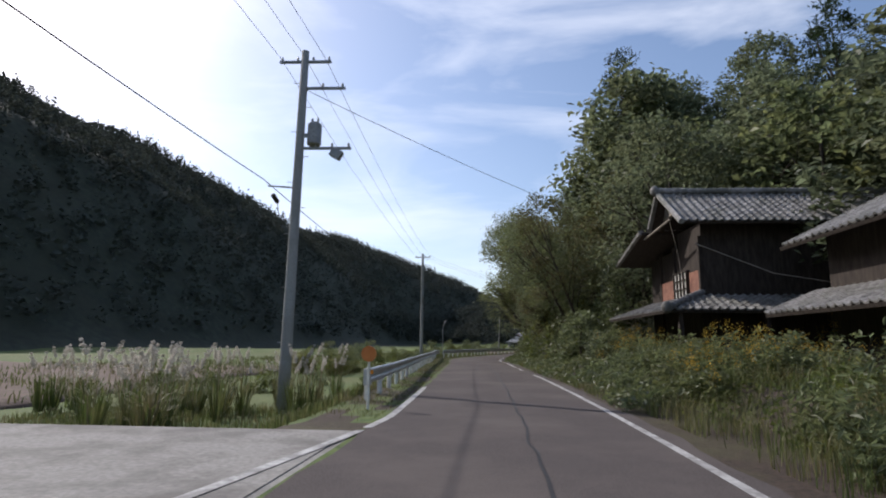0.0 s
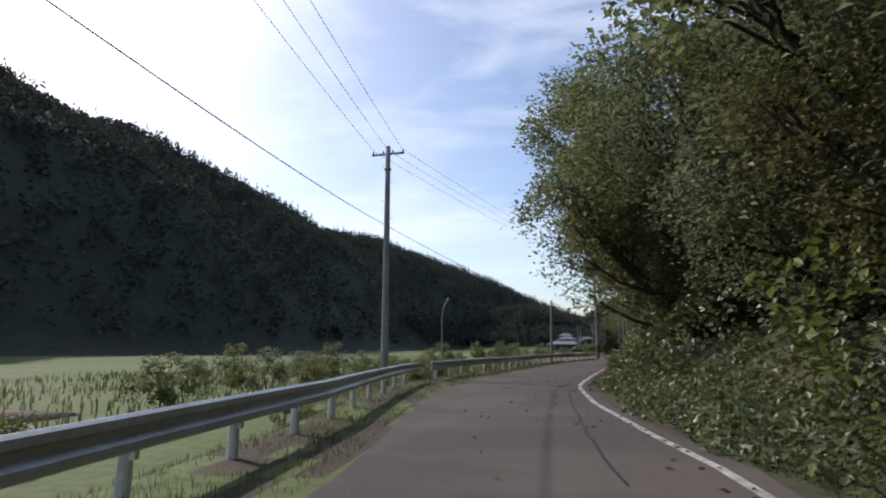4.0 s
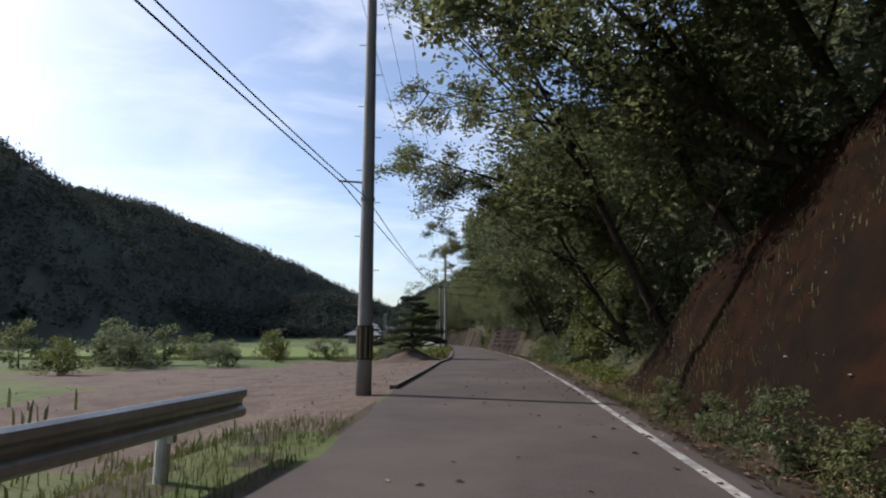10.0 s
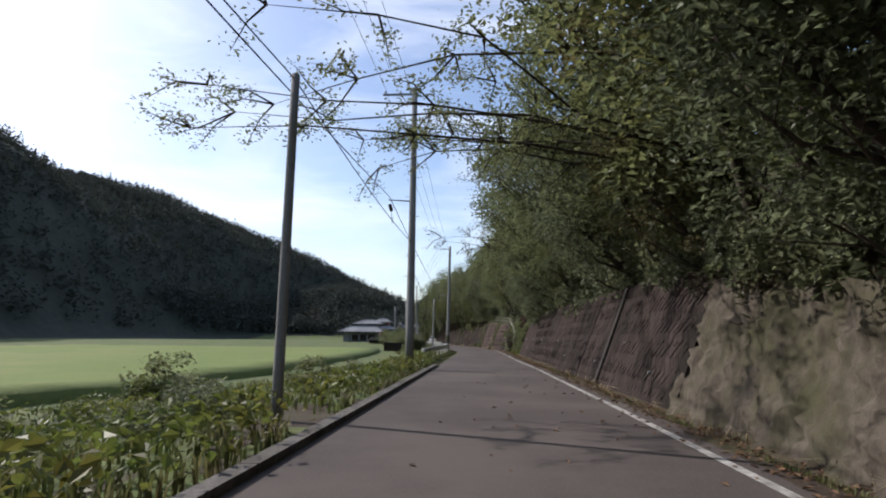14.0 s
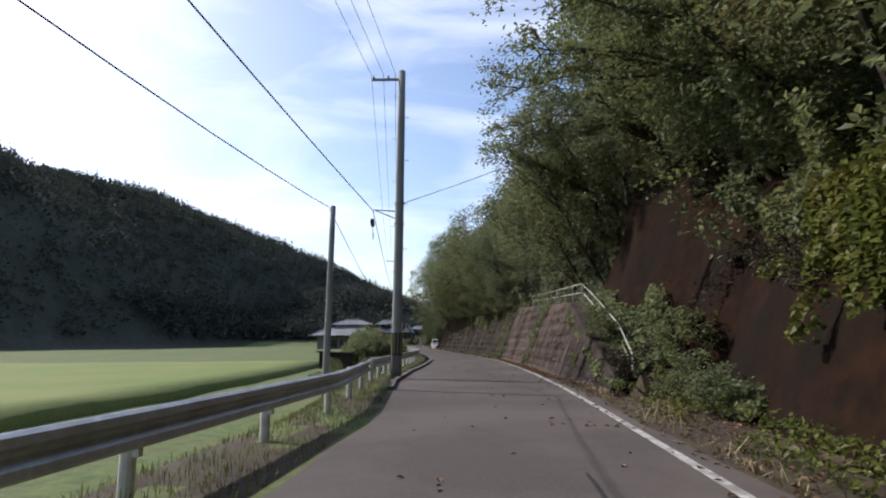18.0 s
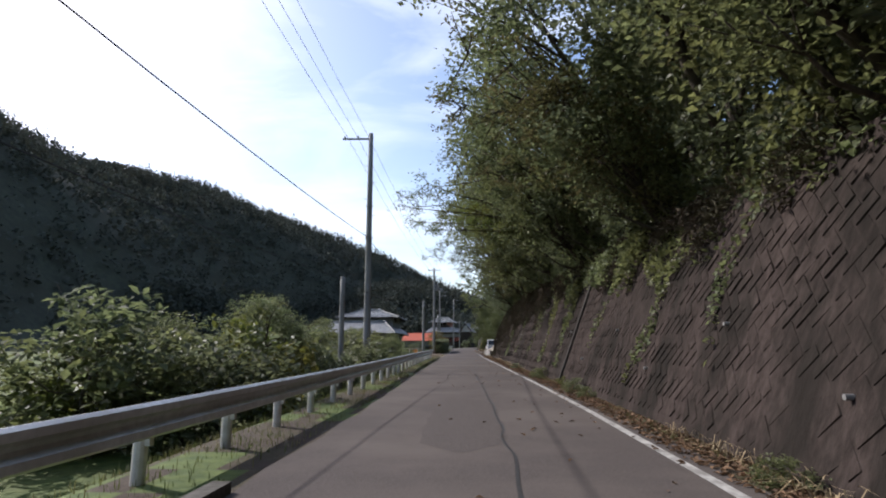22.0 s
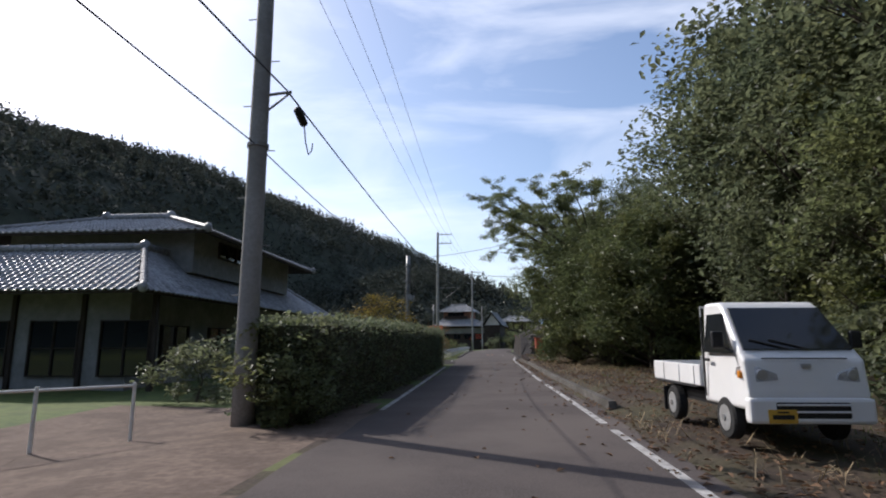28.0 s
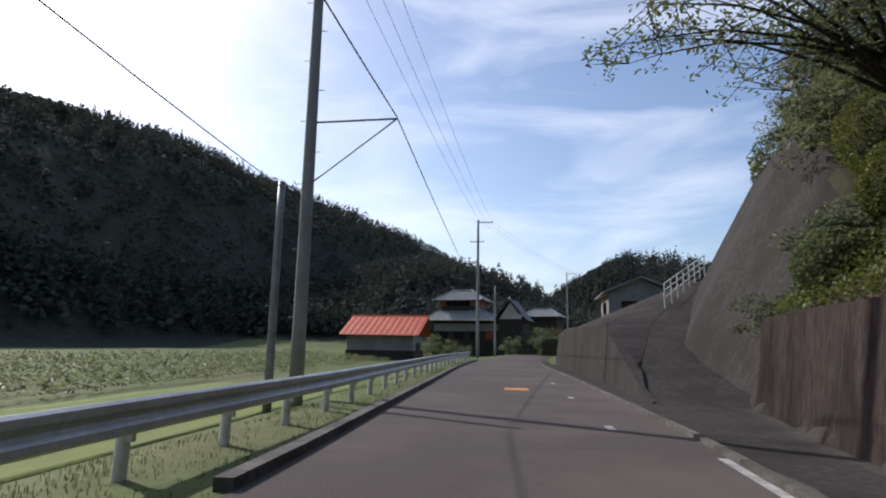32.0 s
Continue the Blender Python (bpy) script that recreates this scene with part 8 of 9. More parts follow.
def cherry(s, d, seed, high, label, leaves=3800, reach=3.6):
    rs, rn = random.Random(seed), np.random.default_rng(seed)
    z0 = float(ground_z(s, d))
    top = thing("cherry_tree", at(s, d, z0 - 0.2), label, "tree", "garden plants")
    bm = bmesh.new()
    tips = []
    slim = min(1.0, max(0.35, high / 10))
    tube(bm, [(0, 0, 0), (-0.2, 0.1, 1.2), (-0.5, 0.1, high * 0.5)], [0.30 * slim, 0.24 * slim, 0.19 * slim], 10)
    for q in range(26):
        a = q * 2.4 + rs.uniform(-0.3, 0.3)
        r = reach * rs.uniform(0.45, 1.0)
        end = Vector((-1.6 + r * math.cos(a) * 1.1, r * math.sin(a), high * rs.uniform(0.62, 1.05) * (1.08 - 0.34 * (r / reach) ** 2)))
        st = Vector((-0.5, 0.1, high * 0.5)) if q % 2 else Vector((-0.3, 0.1, high * 0.36))
        pts = [st.lerp(end, f) + Vector((0, 0, 0.5 * math.sin(3.1 * f))) for f in (0, 0.3, 0.6, 0.85, 1)]
        tube(bm, pts, [w * slim for w in (0.10, 0.065, 0.04, 0.022, 0.008)], 7)
        for p in pts[1:]:
            for _ in range(4):
                e = p + Vector((rs.uniform(-1.1, 1.1), rs.uniform(-1.1, 1.1), rs.uniform(-0.6, 0.6)))
                tube(bm, [p, e], [0.02 * slim, 0.006], 5)
                tips += [tuple(e), tuple(p.lerp(e, 0.6))]
    part("trunk", bm, BARK, top, smooth=True)
    pts = blob_points(rn, np.array(tips), np.full(len(tips), 0.42), leaves, 0.6, 0.2)
    part("crown", leaf_cloud("crown", pts, 0.145, rn, LEAF_MID, 0.45, 0.7, 0.5), None, top)


cherry(348.8, 7.6, 5, 10.8, "cherry tree with a dark forked trunk and thin green leaves", 70000, 8.0)
cherry(337.6, 8.2, 6, 11.5, "airy cherry tree over the evergreen shrubs", 60000, 6.9)
cherry(356.6, 7.6, 8, 5.4, "small thin-branched tree on the garden bank", 5200, 3.6)


def cabinet():
    c = thing("red_cabinet", at(343.1, 4.05, 0.52, 8.0), "rusty red steel cabinet standing on a leaf-strewn bank", "cabinet")
    part("body", box((-0.27, -0.22, 0.06), (0.30, 0.24, 1.16), 0.015), RUST_RED, c)
    part("roof", box((-0.31, -0.27, 1.15), (0.34, 0.29, 1.21), 0.012), RUST_RED, c)
    dr = part("door", box((-0.25, -0.245, 0.10), (0.28, -0.215, 1.12), 0.006), RUST_RED, c)
    for z in (0.22, 0.27, 0.32):
        part("vent_slot", box((-0.16, -0.252, z - 0.012), (0.16, -0.243, z + 0.012)), BLACK_PLASTIC, dr)
    part("handle", box((-0.22, -0.262, 0.56), (-0.19, -0.24, 0.70), 0.006), STEEL, dr)
    for x in (-0.25, 0.24):
        part("foot", box((x, -0.2, -0.1), (x + 0.05, 0.2, 0.07)), STEEL, c)


cabinet()


def road_mirror(s, d, z, r, label):
    t = thing("road_mirror", at(s, d, float(ground_z(s, d)) - 0.1, 8.0), label, "road mirror")
    h = z - float(ground_z(s, d)) + 0.1
    part("post", tube(bmesh.new(), [(0, 0.25, 0), (0, 0.25, h + 0.3)], 0.045, 12), STEEL, t)
    bm = bmesh.new()
    rings = []
    for k in range(7):
        f = k / 6
        rings.append([bm.verts.new((r * f * math.cos(a), -0.16 * (1 - f * f), h + r * f * math.sin(a))) for a in (2 * math.pi * q / 32 for q in range(32))] if k else [bm.verts.new((0, -0.16, h))])
    for q in range(32):
        bm.faces.new((rings[0][0], rings[1][q], rings[1][(q + 1) % 32]))
    for a, b in zip(rings[1:], rings[2:]):
        for q in range(32):
            bm.faces.new((a[q], b[q], b[(q + 1) % 32], a[(q + 1) % 32]))
    bmesh.ops.recalc_face_normals(bm, faces=bm.faces)
    part("mirror_face", bm, MIRROR, t, "round convex mirror", True)
    bm = bmesh.new()
    ring = [(r * 1.03 * math.cos(a), 0.0, h + r * 1.03 * math.sin(a)) for a in (2 * math.pi * q / 32 for q in range(33))]
    tube(bm, ring, 0.03, 8, False)
    part("rim", bm, STEEL, t, "thin dark steel rim")
    bm = bmesh.new()
    bmesh.ops.create_cone(bm, segments=32, radius1=r, radius2=r * 0.4, depth=0.14, cap_ends=True, matrix=Matrix.Translation((0, 0.09, h)) @ Matrix.Rotation(radians(-90), 4, "X"))
    part("back_shell", bm, DISC_ORANGE, t)
    part("clamp", box((-0.06, 0.1, h - 0.08), (0.06, 0.3, h + 0.08)), STEEL, t)


road_mirror(342.2, 4.45, 2.72, 0.5, "round convex road mirror on a steel post")


def stones():
    """The dry stone wall at the garden's corner."""
    w = tagged(new("stone_wall"), "rough grey field-stone wall overgrown at the top", "wall", kind="structure")
    r = random.Random(12)
    meshes = []
    for q in range(5):
        bm = bmesh.new()
        bmesh.ops.create_icosphere(bm, subdivisions=1, radius=0.15)
        for v in bm.verts:
            v.co = Vector((v.co.x * 1.25, v.co.y * 0.9, v.co.z * 0.85)) * r.uniform(0.68, 1.22)
        meshes.append(finish(bm, "stone", STONE))
    for row in range(10):
        for k in range(13):
            d = 3.72 + k * 0.255 + (row % 2) * 0.13 + r.uniform(-0.04, 0.04)
            s = 347.0 + row * 0.05 + 0.03 * math.sin(k * 2.1)
            ob = part("stone", r.choice(meshes), None, w)
            ob.matrix_world = at(s, d, 0.2 + row * 0.195 + r.uniform(-0.02, 0.02), 90 + r.uniform(-30, 30)) @ Matrix.Rotation(r.uniform(-0.3, 0.3), 4, "X") @ Matrix.Diagonal((1, r.uniform(0.9, 1.3), r.uniform(0.85, 1.1), 1))


stones()


# ---- the red-roofed barn and the farmhouse by the bend ----
def barn():
    b = thing("barn", at(411.5, -20.7, -0.9, 3.0), "low barn with a bright red sheet roof", "barn")
    part("wall", box((0.4, 0.5, 0), (8.6, 6.6, 3.2)), PLASTER_GREY, b, "grey sheet and plaster walls")
    part("base", box((0.3, 0.4, -0.3), (8.7, 6.7, 1.5)), DARKWOOD, b, "dark lower boarding")
    bm = bmesh.new()
    for i in range(27):
        x = -0.4 + i * 9.9 / 26
        for y, z in ((-0.4, 3.3), (3.55, 5.75), (7.5, 3.3)):
            bm.verts.new((x + (0.5 if y == 3.55 else 0), y, z + (0.05 if i % 2 else 0)))
    bm.verts.ensure_lookup_table()
    for i in range(26):
        for q in range(2):
            a = i * 3 + q
            bm.faces.new([bm.verts[k] for k in (a, a + 3, a + 4, a + 1)])
    r = bmesh.ops.extrude_face_region(bm, geom=list(bm.faces))
    bmesh.ops.translate(bm, vec=(0, 0, -0.06), verts=[v for v in r["geom"] if isinstance(v, bmesh.types.BMVert)])
    part("roof", bm, RED_ROOF, b, "bright red ribbed sheet roof")
    part("ridge", tube(bmesh.new(), [(0.0, 3.55, 5.8), (10.1, 3.55, 5.8)], 0.09, 8), RED_ROOF, b)
    bm = bmesh.new()
    for x in (8.62, 8.55):
        for y, z in ((0.5, 3.2), (6.6, 3.2), (3.55, 5.5)):
            bm.verts.new((x, y, z))
    bm.verts.ensure_lookup_table()
    for f in ((0, 1, 2), (5, 4, 3), (0, 3, 4, 1), (1, 4, 5, 2), (2, 5, 3, 0)):
        bm.faces.new([bm.verts[k] for k in f])
    part("gable", bm, DARKWOOD, b)
    part("door", box((8.6, 2.3, 0), (8.68, 4.6, 2.4)), DARKWOOD, b)


barn()


def far_farmhouse():
    h = thing("far_farmhouse", at(447.0, -21.4, 1.7), "two-storey farmhouse with stacked grey tiled roofs by the bend", "house")
    part("wall", box((0.8, 1.0, -3), (14.5, 9.5, 4.2)), DARKWOOD, h, "dark timber and plaster walls")
    part("plaster_band", box((1.0, 0.94, 2.2), (14.3, 1.02, 3.6)), PLASTER_GREY, h)
    for x in (2.0, 5.0, 8.0, 11.0):
        window(h, (x, 0.9, 0.7), (x + 1.9, 0.96, 2.1), "y", DARKWOOD, GLASS_DARK, 2, 1)
    hip_roof(h, -0.6, 15.8, -0.6, 11.0, 4.1, 6.0, 1.6, 9.5, 2.2, 8.0, ROOF_TILE)
    part("upper_wall", box((1.8, 2.4, 5.2), (9.3, 8.0, 8.2)), PLASTER_RED, h, "reddish upper walls")
    part("balcony", box((2.2, 1.9, 6.1), (8.6, 2.35, 6.9), 0.02), DARKWOOD, h)
    window(h, (3.0, 2.34, 6.9), (7.6, 2.4, 7.9), "y", DARKWOOD, GLASS_DARK, 4, 1)
    hip_roof(h, 0.6, 10.4, 1.2, 9.4, 8.0, 10.0, 3.6, 7.4, 4.6, 6.2, ROOF_TILE)
    # gabled wing towards the lane
    w = thing("far_house_wing", at(440.0, -6.0, 0.6), "gabled wing of the far farmhouse with grey tiles", "house")
    part("wall", box((-0.4, 0.8, -2), (3.6, 8.5, 5.2)), DARKWOOD, w)
    tile_slope(w, (-1.2, 0.2, 5.0), (-1.2, 9.0, 5.0), (1.6, 0.2, 8.4), (1.6, 9.0, 8.4), ROOF_TILE)
    tile_slope(w, (4.4, 9.0, 5.0), (4.4, 0.2, 5.0), (1.6, 9.0, 8.4), (1.6, 0.2, 8.4), ROOF_TILE)
    ridge_cap(w, (1.6, 0.1, 8.5), (1.6, 9.1, 8.5), 0.16)
    part("gable", mesh_from("gable", [(-0.4, 0.85, 5.1), (3.6, 0.85, 5.1), (1.6, 0.85, 8.0), (-0.4, 0.95, 5.1), (3.6, 0.95, 5.1), (1.6, 0.95, 8.0)], [(0, 1, 2), (5, 4, 3), (0, 3, 4, 1), (1, 4, 5, 2), (2, 5, 3, 0)], PLASTER), None, w)
    # the next roofs, and the sheds across the bend
    k = thing("far_house", at(470.0, -8.2, 1.8), "far house with a low grey tiled roof", "house")
    part("wall", box((-0.4, 0.5, -3), (7.0, 8.0, 6.0)), DARKWOOD, k)
    hip_roof(k, -1.4, 8.0, -0.5, 9.0, 5.9, 7.6, 1.4, 5.2, 2.8, 5.6, ROOF_TILE)
    q = thing("brown_shed", at(405.0, 4.7, 0.0), "shed with a rusty brown sheet roof", "shed")
    part("wall", box((0.3, 0.3, 0), (4.6, 6.0, 2.7)), DARKWOOD, q)
    part("roof", box((-0.3, -0.4, 2.7), (5.2, 6.6, 2.82), 0.02, Matrix.Translation((0, 0, 2.7)) @ Matrix.Rotation(radians(-9), 4, "Y") @ Matrix.Translation((0, 0, -2.7))), RUST_RED, q)
    z = thing("grey_house", at(402.0, 9.6, 0.4), "grey two-storey house with a low gable above the ramp", "house")
    part("wall", box((0, 0, 0), (6.0, 7.0, 6.0)), PLASTER_GREY, z)
    window(z, (1.2, -0.05, 4.2), (2.6, 0.01, 5.3), "y", DARKWOOD, GLASS_DARK, 2, 1)
    window(z, (-0.05, 2.0, 4.2), (0.01, 4.0, 5.3), "x", DARKWOOD, GLASS_DARK, 2, 1)
    bm = bmesh.new()
    for a, b in (((-0.6, -0.6, 6.0), (3.0, -0.6, 7.5)), ((3.0, -0.6, 7.5), (6.6, -0.6, 6.0))):
        vs = [bm.verts.new(a), bm.verts.new(b), bm.verts.new((b[0], 7.6, b[2])), bm.verts.new((a[0], 7.6, a[2]))]
        up_ = [bm.verts.new(v.co + Vector((0, 0, 0.14))) for v in vs]
        for f in ((0, 1, 2, 3), (4, 5, 6, 7), (0, 1, 5, 4), (1, 2, 6, 5), (2, 3, 7, 6), (3, 0, 4, 7)):
            bm.faces.new([(vs + up_)[k2] for k2 in f])
    part("roof", bm, TILE, z)
    part("gable", mesh_from("gable", [(0, 0.0, 6), (6, 0.0, 6), (3, 0.0, 7.4), (0, 0.1, 6), (6, 0.1, 6), (3, 0.1, 7.4)], [(0, 1, 2), (5, 4, 3), (0, 3, 4, 1), (1, 4, 5, 2), (2, 5, 3, 0)], PLASTER_GREY), None, z)


far_farmhouse()
for s, d, sc, k in ((420, -9.0, 1.3, 1), (424, -9.0, 1.5, 0), (428, -5.0, 1.1, 1), (436, 2.2, 1.5, 1), (441, 5.0, 2.0, 1), (434, 7.0, 1.8, 0), (398, 9.0, 1.4, 1), (396, 13, 1.6, 0), (446, 9, 2.4, 1), (438, -8, 1.3, 0)):
    plant(BUSHES[k], "garden_shrub", s, d - 0.0016 * (s - 377) ** 2, sc, "dark garden shrub by the far houses", "shrub", "garden plants")
hedge(432, 446, table((432, 4.6), (446, 3.0)), 3.0, 2.6, "dark hedge where the lane bends away", 9, 0.2, 5000)

# terraced rows of crops beyond the guardrail
def crop_rows():
    gg = np.random.default_rng(6)
    s = gg.uniform(338, 408, 15000)
    row = gg.integers(0, 6, 15000)
    d = -13.5 - row * 1.9 + gg.normal(size=15000) * 0.28
    x, y = place_np(s, d)
    z = ground_z(s, d) + 0.10 + row * 0.12 + gg.random(15000) * 0.45
    return leaf_cloud("crop_rows", np.c_[x, y, z], 0.22, gg, LEAF_MID, 0.5, 0.8)


tagged(new("crop_rows", crop_rows()), "rows of low green crops in the field", "crops", kind="stuff")


# ---- left of the lane: rice, silver grass, drive, reflector disc ----
def field_sheet(name, s0, s1, d0, d1, material, label, rise=0.05):
    ss = np.concatenate([[s0 - 0.12], np.arange(s0, s1 + 0.1, 2.0), [s1 + 0.32]])
    dd = np.concatenate([[d0 + 0.12], np.linspace(d0, d1, 16), [d1 - 0.12]])
    S, D = np.meshgrid(ss, dd, indexing="ij")
    rise = rise * np.ones(S.shape)
    rise[[0, -1], :] = rise[:, [0, -1]] = -0.15
    X, Y = place_np(S.ravel(), D.ravel())
    n, k = S.shape
    i, j = np.meshgrid(np.arange(n - 1), np.arange(k - 1), indexing="ij")
    a = (i * k + j).ravel()
    return tagged(new(name, mesh_from(name, np.c_[X, Y, (ground_z(S, D) + rise).ravel()], np.c_[a, a + 1, a + k + 1, a + k], material, smooth=True)), label, "field", kind="structure")


field_sheet("rice_field", 150, 252, -13, -70, RICE, "bright green rice field", 0.35)
field_sheet("rice_field", 345, 372, -5.6, -12.0, RICE, "bright green grass plot by the guardrail", 0.05)
field_sheet("stubble_field", 6, 52, -16, -60, SOIL, "stubble field of cut rice", 0.12)
s, d = g.uniform(6, 52, 6000), -16 - g.random(6000) ** 1.3 * 24
d = np.round(d / 0.3) * 0.3
blades("rice_stubble", s, d, 0.16, 0.05, STRAW, "rows of cut rice stubble", "stubble", 92, splay=0.4)
drive = tagged(new("drive", strip("drive", np.arange(-30, 9.4, 1.0), lambda s: -3.3 - 0.22 * np.clip(s + 2, 0, 12) - 6.5 - 0 * s, lambda s: -2.2 + 0 * s, -0.02, 0.0, CONCRETE, 0.1)), "pale concrete drive turning off the lane", "drive", kind="structure")


def silver_grass(n, s0, s1, d0, d1, seed):
    r = random.Random(seed)
    for _ in range(n):
        s, d = r.uniform(s0, s1), r.uniform(d0, d1)
        top = thing("silver_grass", Matrix.Translation(place(s, d, float(ground_z(s, d)))), "clump of silver grass with pale feathery plumes", "grass clump", "silver grass by the drive")
        gg = np.random.default_rng(r.randrange(9999))
        k = 60
        a = gg.uniform(0, 6.28, k)
        h = gg.uniform(0.7, 1.5, k)
        rr_ = gg.uniform(0.3, 0.9, k)
        b = np.c_[0.12 * np.cos(a), 0.12 * np.sin(a), 0 * a]
        m1 = b + np.c_[np.cos(a) * rr_ * 0.35, np.sin(a) * rr_ * 0.35, h * 0.75]
        tp = b + np.c_[np.cos(a) * rr_, np.sin(a) * rr_, h * 0.85]
        sd = np.c_[-np.sin(a), np.cos(a), 0 * a] * 0.013
        v = np.stack([b - sd, b + sd, m1 + sd, m1 - sd, tp], 1).reshape(-1, 3)
        i = np.arange(k)[:, None] * 5
        part("blades", mesh_from("blades", v, np.concatenate([i + np.array([[0, 1, 2]]), i + np.array([[0, 2, 3]]), i + np.array([[3, 2, 4]])]), GRASS), None, top)
        for q in range(r.randint(3, 6)):
            an, rd, hh = r.uniform(0, 6.28), r.uniform(0.1, 0.5), r.uniform(1.3, 1.9)
            e = Vector((rd * math.cos(an), rd * math.sin(an), hh))
            pl = blob_points(gg, np.array([tuple(e.lerp(e + Vector((0.12 * math.cos(an), 0.12 * math.sin(an), 0.28)), f)) for f in (0, 0.3, 0.6, 1)]), [0.07, 0.08, 0.06, 0.03], 120, 1.0, 0.1)
            ob = part("plume", leaf_cloud("plume", pl, 0.085, gg, PLUME, 0.25, 0.2, -0.8), None, top, "pale feathery plume")
            part("stem", tube(bmesh.new(), [(0, 0, 0), e * 0.6, e], 0.006, 4), STRAW, ob)


silver_grass(14, 10.5, 19, -10.5, -6.2, 3)
silver_grass(5, 13, 18, -14, -11, 4)
silver_grass(7, 15.5, 22, -8.2, -5.0, 5)
s, d = clumped(g, 6500, 10.0, 20, -13, -3.6, 0.4)
blades("lot_grass", s, d, 0.36, 0.025, GRASS, "rough grass beside the drive", "grass", 93)


def reflector(s, d):
    t = thing("reflector_disc", at(s, d, 0.0), "round orange reflector disc on a short post", "reflector")
    part("post", tube(bmesh.new(), [(0, 0.04, -0.2), (0, 0.04, 1.0)], 0.03, 10), POST_WHITE, t)
    bm = bmesh.new()
    bmesh.ops.create_cone(bm, segments=28, radius1=0.165, radius2=0.165, depth=0.03, cap_ends=True, matrix=Matrix.Translation((0, 0, 1.14)) @ Matrix.Rotation(radians(90), 4, "X"))
    part("disc", bm, DISC_ORANGE, t, "faded orange disc")
    part("small_reflector", box((0.05, -0.03, 0.72), (0.11, 0.0, 0.80), 0.01), AMBER, t)


reflector(12.0, -2.6)
for s, d, sc, k in ((40.0, 11.8, 1.65, 0), (45.0, 12.6, 1.9, 1), (50.0, 15.0, 1.7, 0), (36.0, 13.5, 1.3, 1)):
    plant(REAR[k], "broadleaf_tree", s, d, sc, "tall broadleaf tree rising behind the vines")
plant(CEDAR, "cedar_tree", 43.5, 11.4, 1.5, "dark cedar tip above the broadleaf trees", "tree", "trees on the wooded bank")


def bent_lamp(s, d):
    t = thing("leaning_post", at(s, d, float(ground_z(s, d))), "thin grey post with a bent top behind the rail", "post")
    part("post", tube(bmesh.new(), [(0, 0, -0.2), (0, 0, 3.9), (0.12, 0, 4.4), (0.4, 0, 4.9)], [0.05, 0.045, 0.05, 0.09], 10), STEEL, t)


bent_lamp(66.0, -6.6)


# ---- the cloud-pruned pine on its mound ----
def mound(s, d):
    bm = bmesh.new()
    bmesh.ops.create_grid(bm, x_segments=26, y_segments=26, size=1.0)
    for v in bm.verts:
        r = min(1.0, v.co.length)
        a = math.atan2(v.co.y, v.co.x)
        v.co = Vector((v.co.x * 2.6, v.co.y * 3.2, 0.85 * (math.cos(r * math.pi) * 0.5 + 0.5) + 0.06 * math.sin(a * 5 + r * 9) - 0.02 * r - (0.25 if r >= 0.98 else 0)))
    ob = new("soil_mound", finish(bm, "soil_mound", MOUND, True))
    ob.matrix_world = at(s, d, -0.12)
    tagged(ob, "bare soil mound under the garden pine", "mound")


mound(136.4, -5.2)


def cloud_pine(s, d):
    t = thing("garden_pine", at(s, d, 0.62), "cloud-pruned garden pine with layered needle pads", "pine tree")
    rn = np.random.default_rng(8)
    bm = bmesh.new()
    tr = [(0, 0, -0.4), (0.05, 0, 0.5), (-0.06, 0.05, 1.2), (0.06, 0, 2.0), (-0.03, 0, 2.8), (0.02, 0, 3.5), (0.0, 0, 3.9)]
    tube(bm, tr, [0.15, 0.125, 0.11, 0.09, 0.07, 0.05, 0.03], 9)
    pads = [(0.35, 0.0, 3.72, 0.62), (-0.45, 0.0, 3.68, 0.52), (0.62, 0.1, 3.22, 0.62), (1.1, 0.2, 2.75, 0.75), (0.45, -0.3, 2.85, 0.6), (-0.55, 0.1, 2.58, 0.8), (1.45, 0.2, 2.3, 0.6), (-1.05, 0.0, 2.02, 0.8), (0.3, -0.5, 2.2, 0.75), (1.0, 0.0, 1.9, 0.85), (0.1, 0.7, 2.2, 0.7), (-1.3, 0.2, 1.38, 0.8), (-0.4, -0.7, 1.5, 0.8), (0.9, -0.5, 1.35, 0.85), (1.7, 0.1, 1.3, 0.75), (0.2, 0.9, 1.4, 0.8), (-1.9, 0.0, 0.78, 0.8), (-2.6, -0.2, 0.48, 0.6), (-0.8, -0.9, 0.85, 0.75), (0.6, -1.0, 0.8, 0.8), (1.4, 0.2, 0.78, 0.8), (0.2, 1.0, 0.8, 0.8), (2.0, 0.3, 0.6, 0.6)]
    for x, y, z, r in pads:
        tube(bm, [(0, 0, max(0.3, z - 0.5)), (x * 0.6, y * 0.6, z - 0.28), (x, y, z - 0.1)], [0.045, 0.035, 0.015], 6)
    part("trunk", bm, BARK, t, smooth=True)
    for x, y, z, r in pads:
        n = 2600
        u = rn.normal(size=(n, 3))
        u /= np.linalg.norm(u, axis=1)[:, None]
        p = np.array([x, y, z]) + u * np.array([r, r, 0.20]) * (0.55 + 0.45 * rn.random((n, 1)))
        part("needle_pad", leaf_cloud("needle_pad", p, 0.12, rn, NEEDLE, 0.2, 0.9, -1.2, 0), None, t)


cloud_pine(136.5, -4.95)


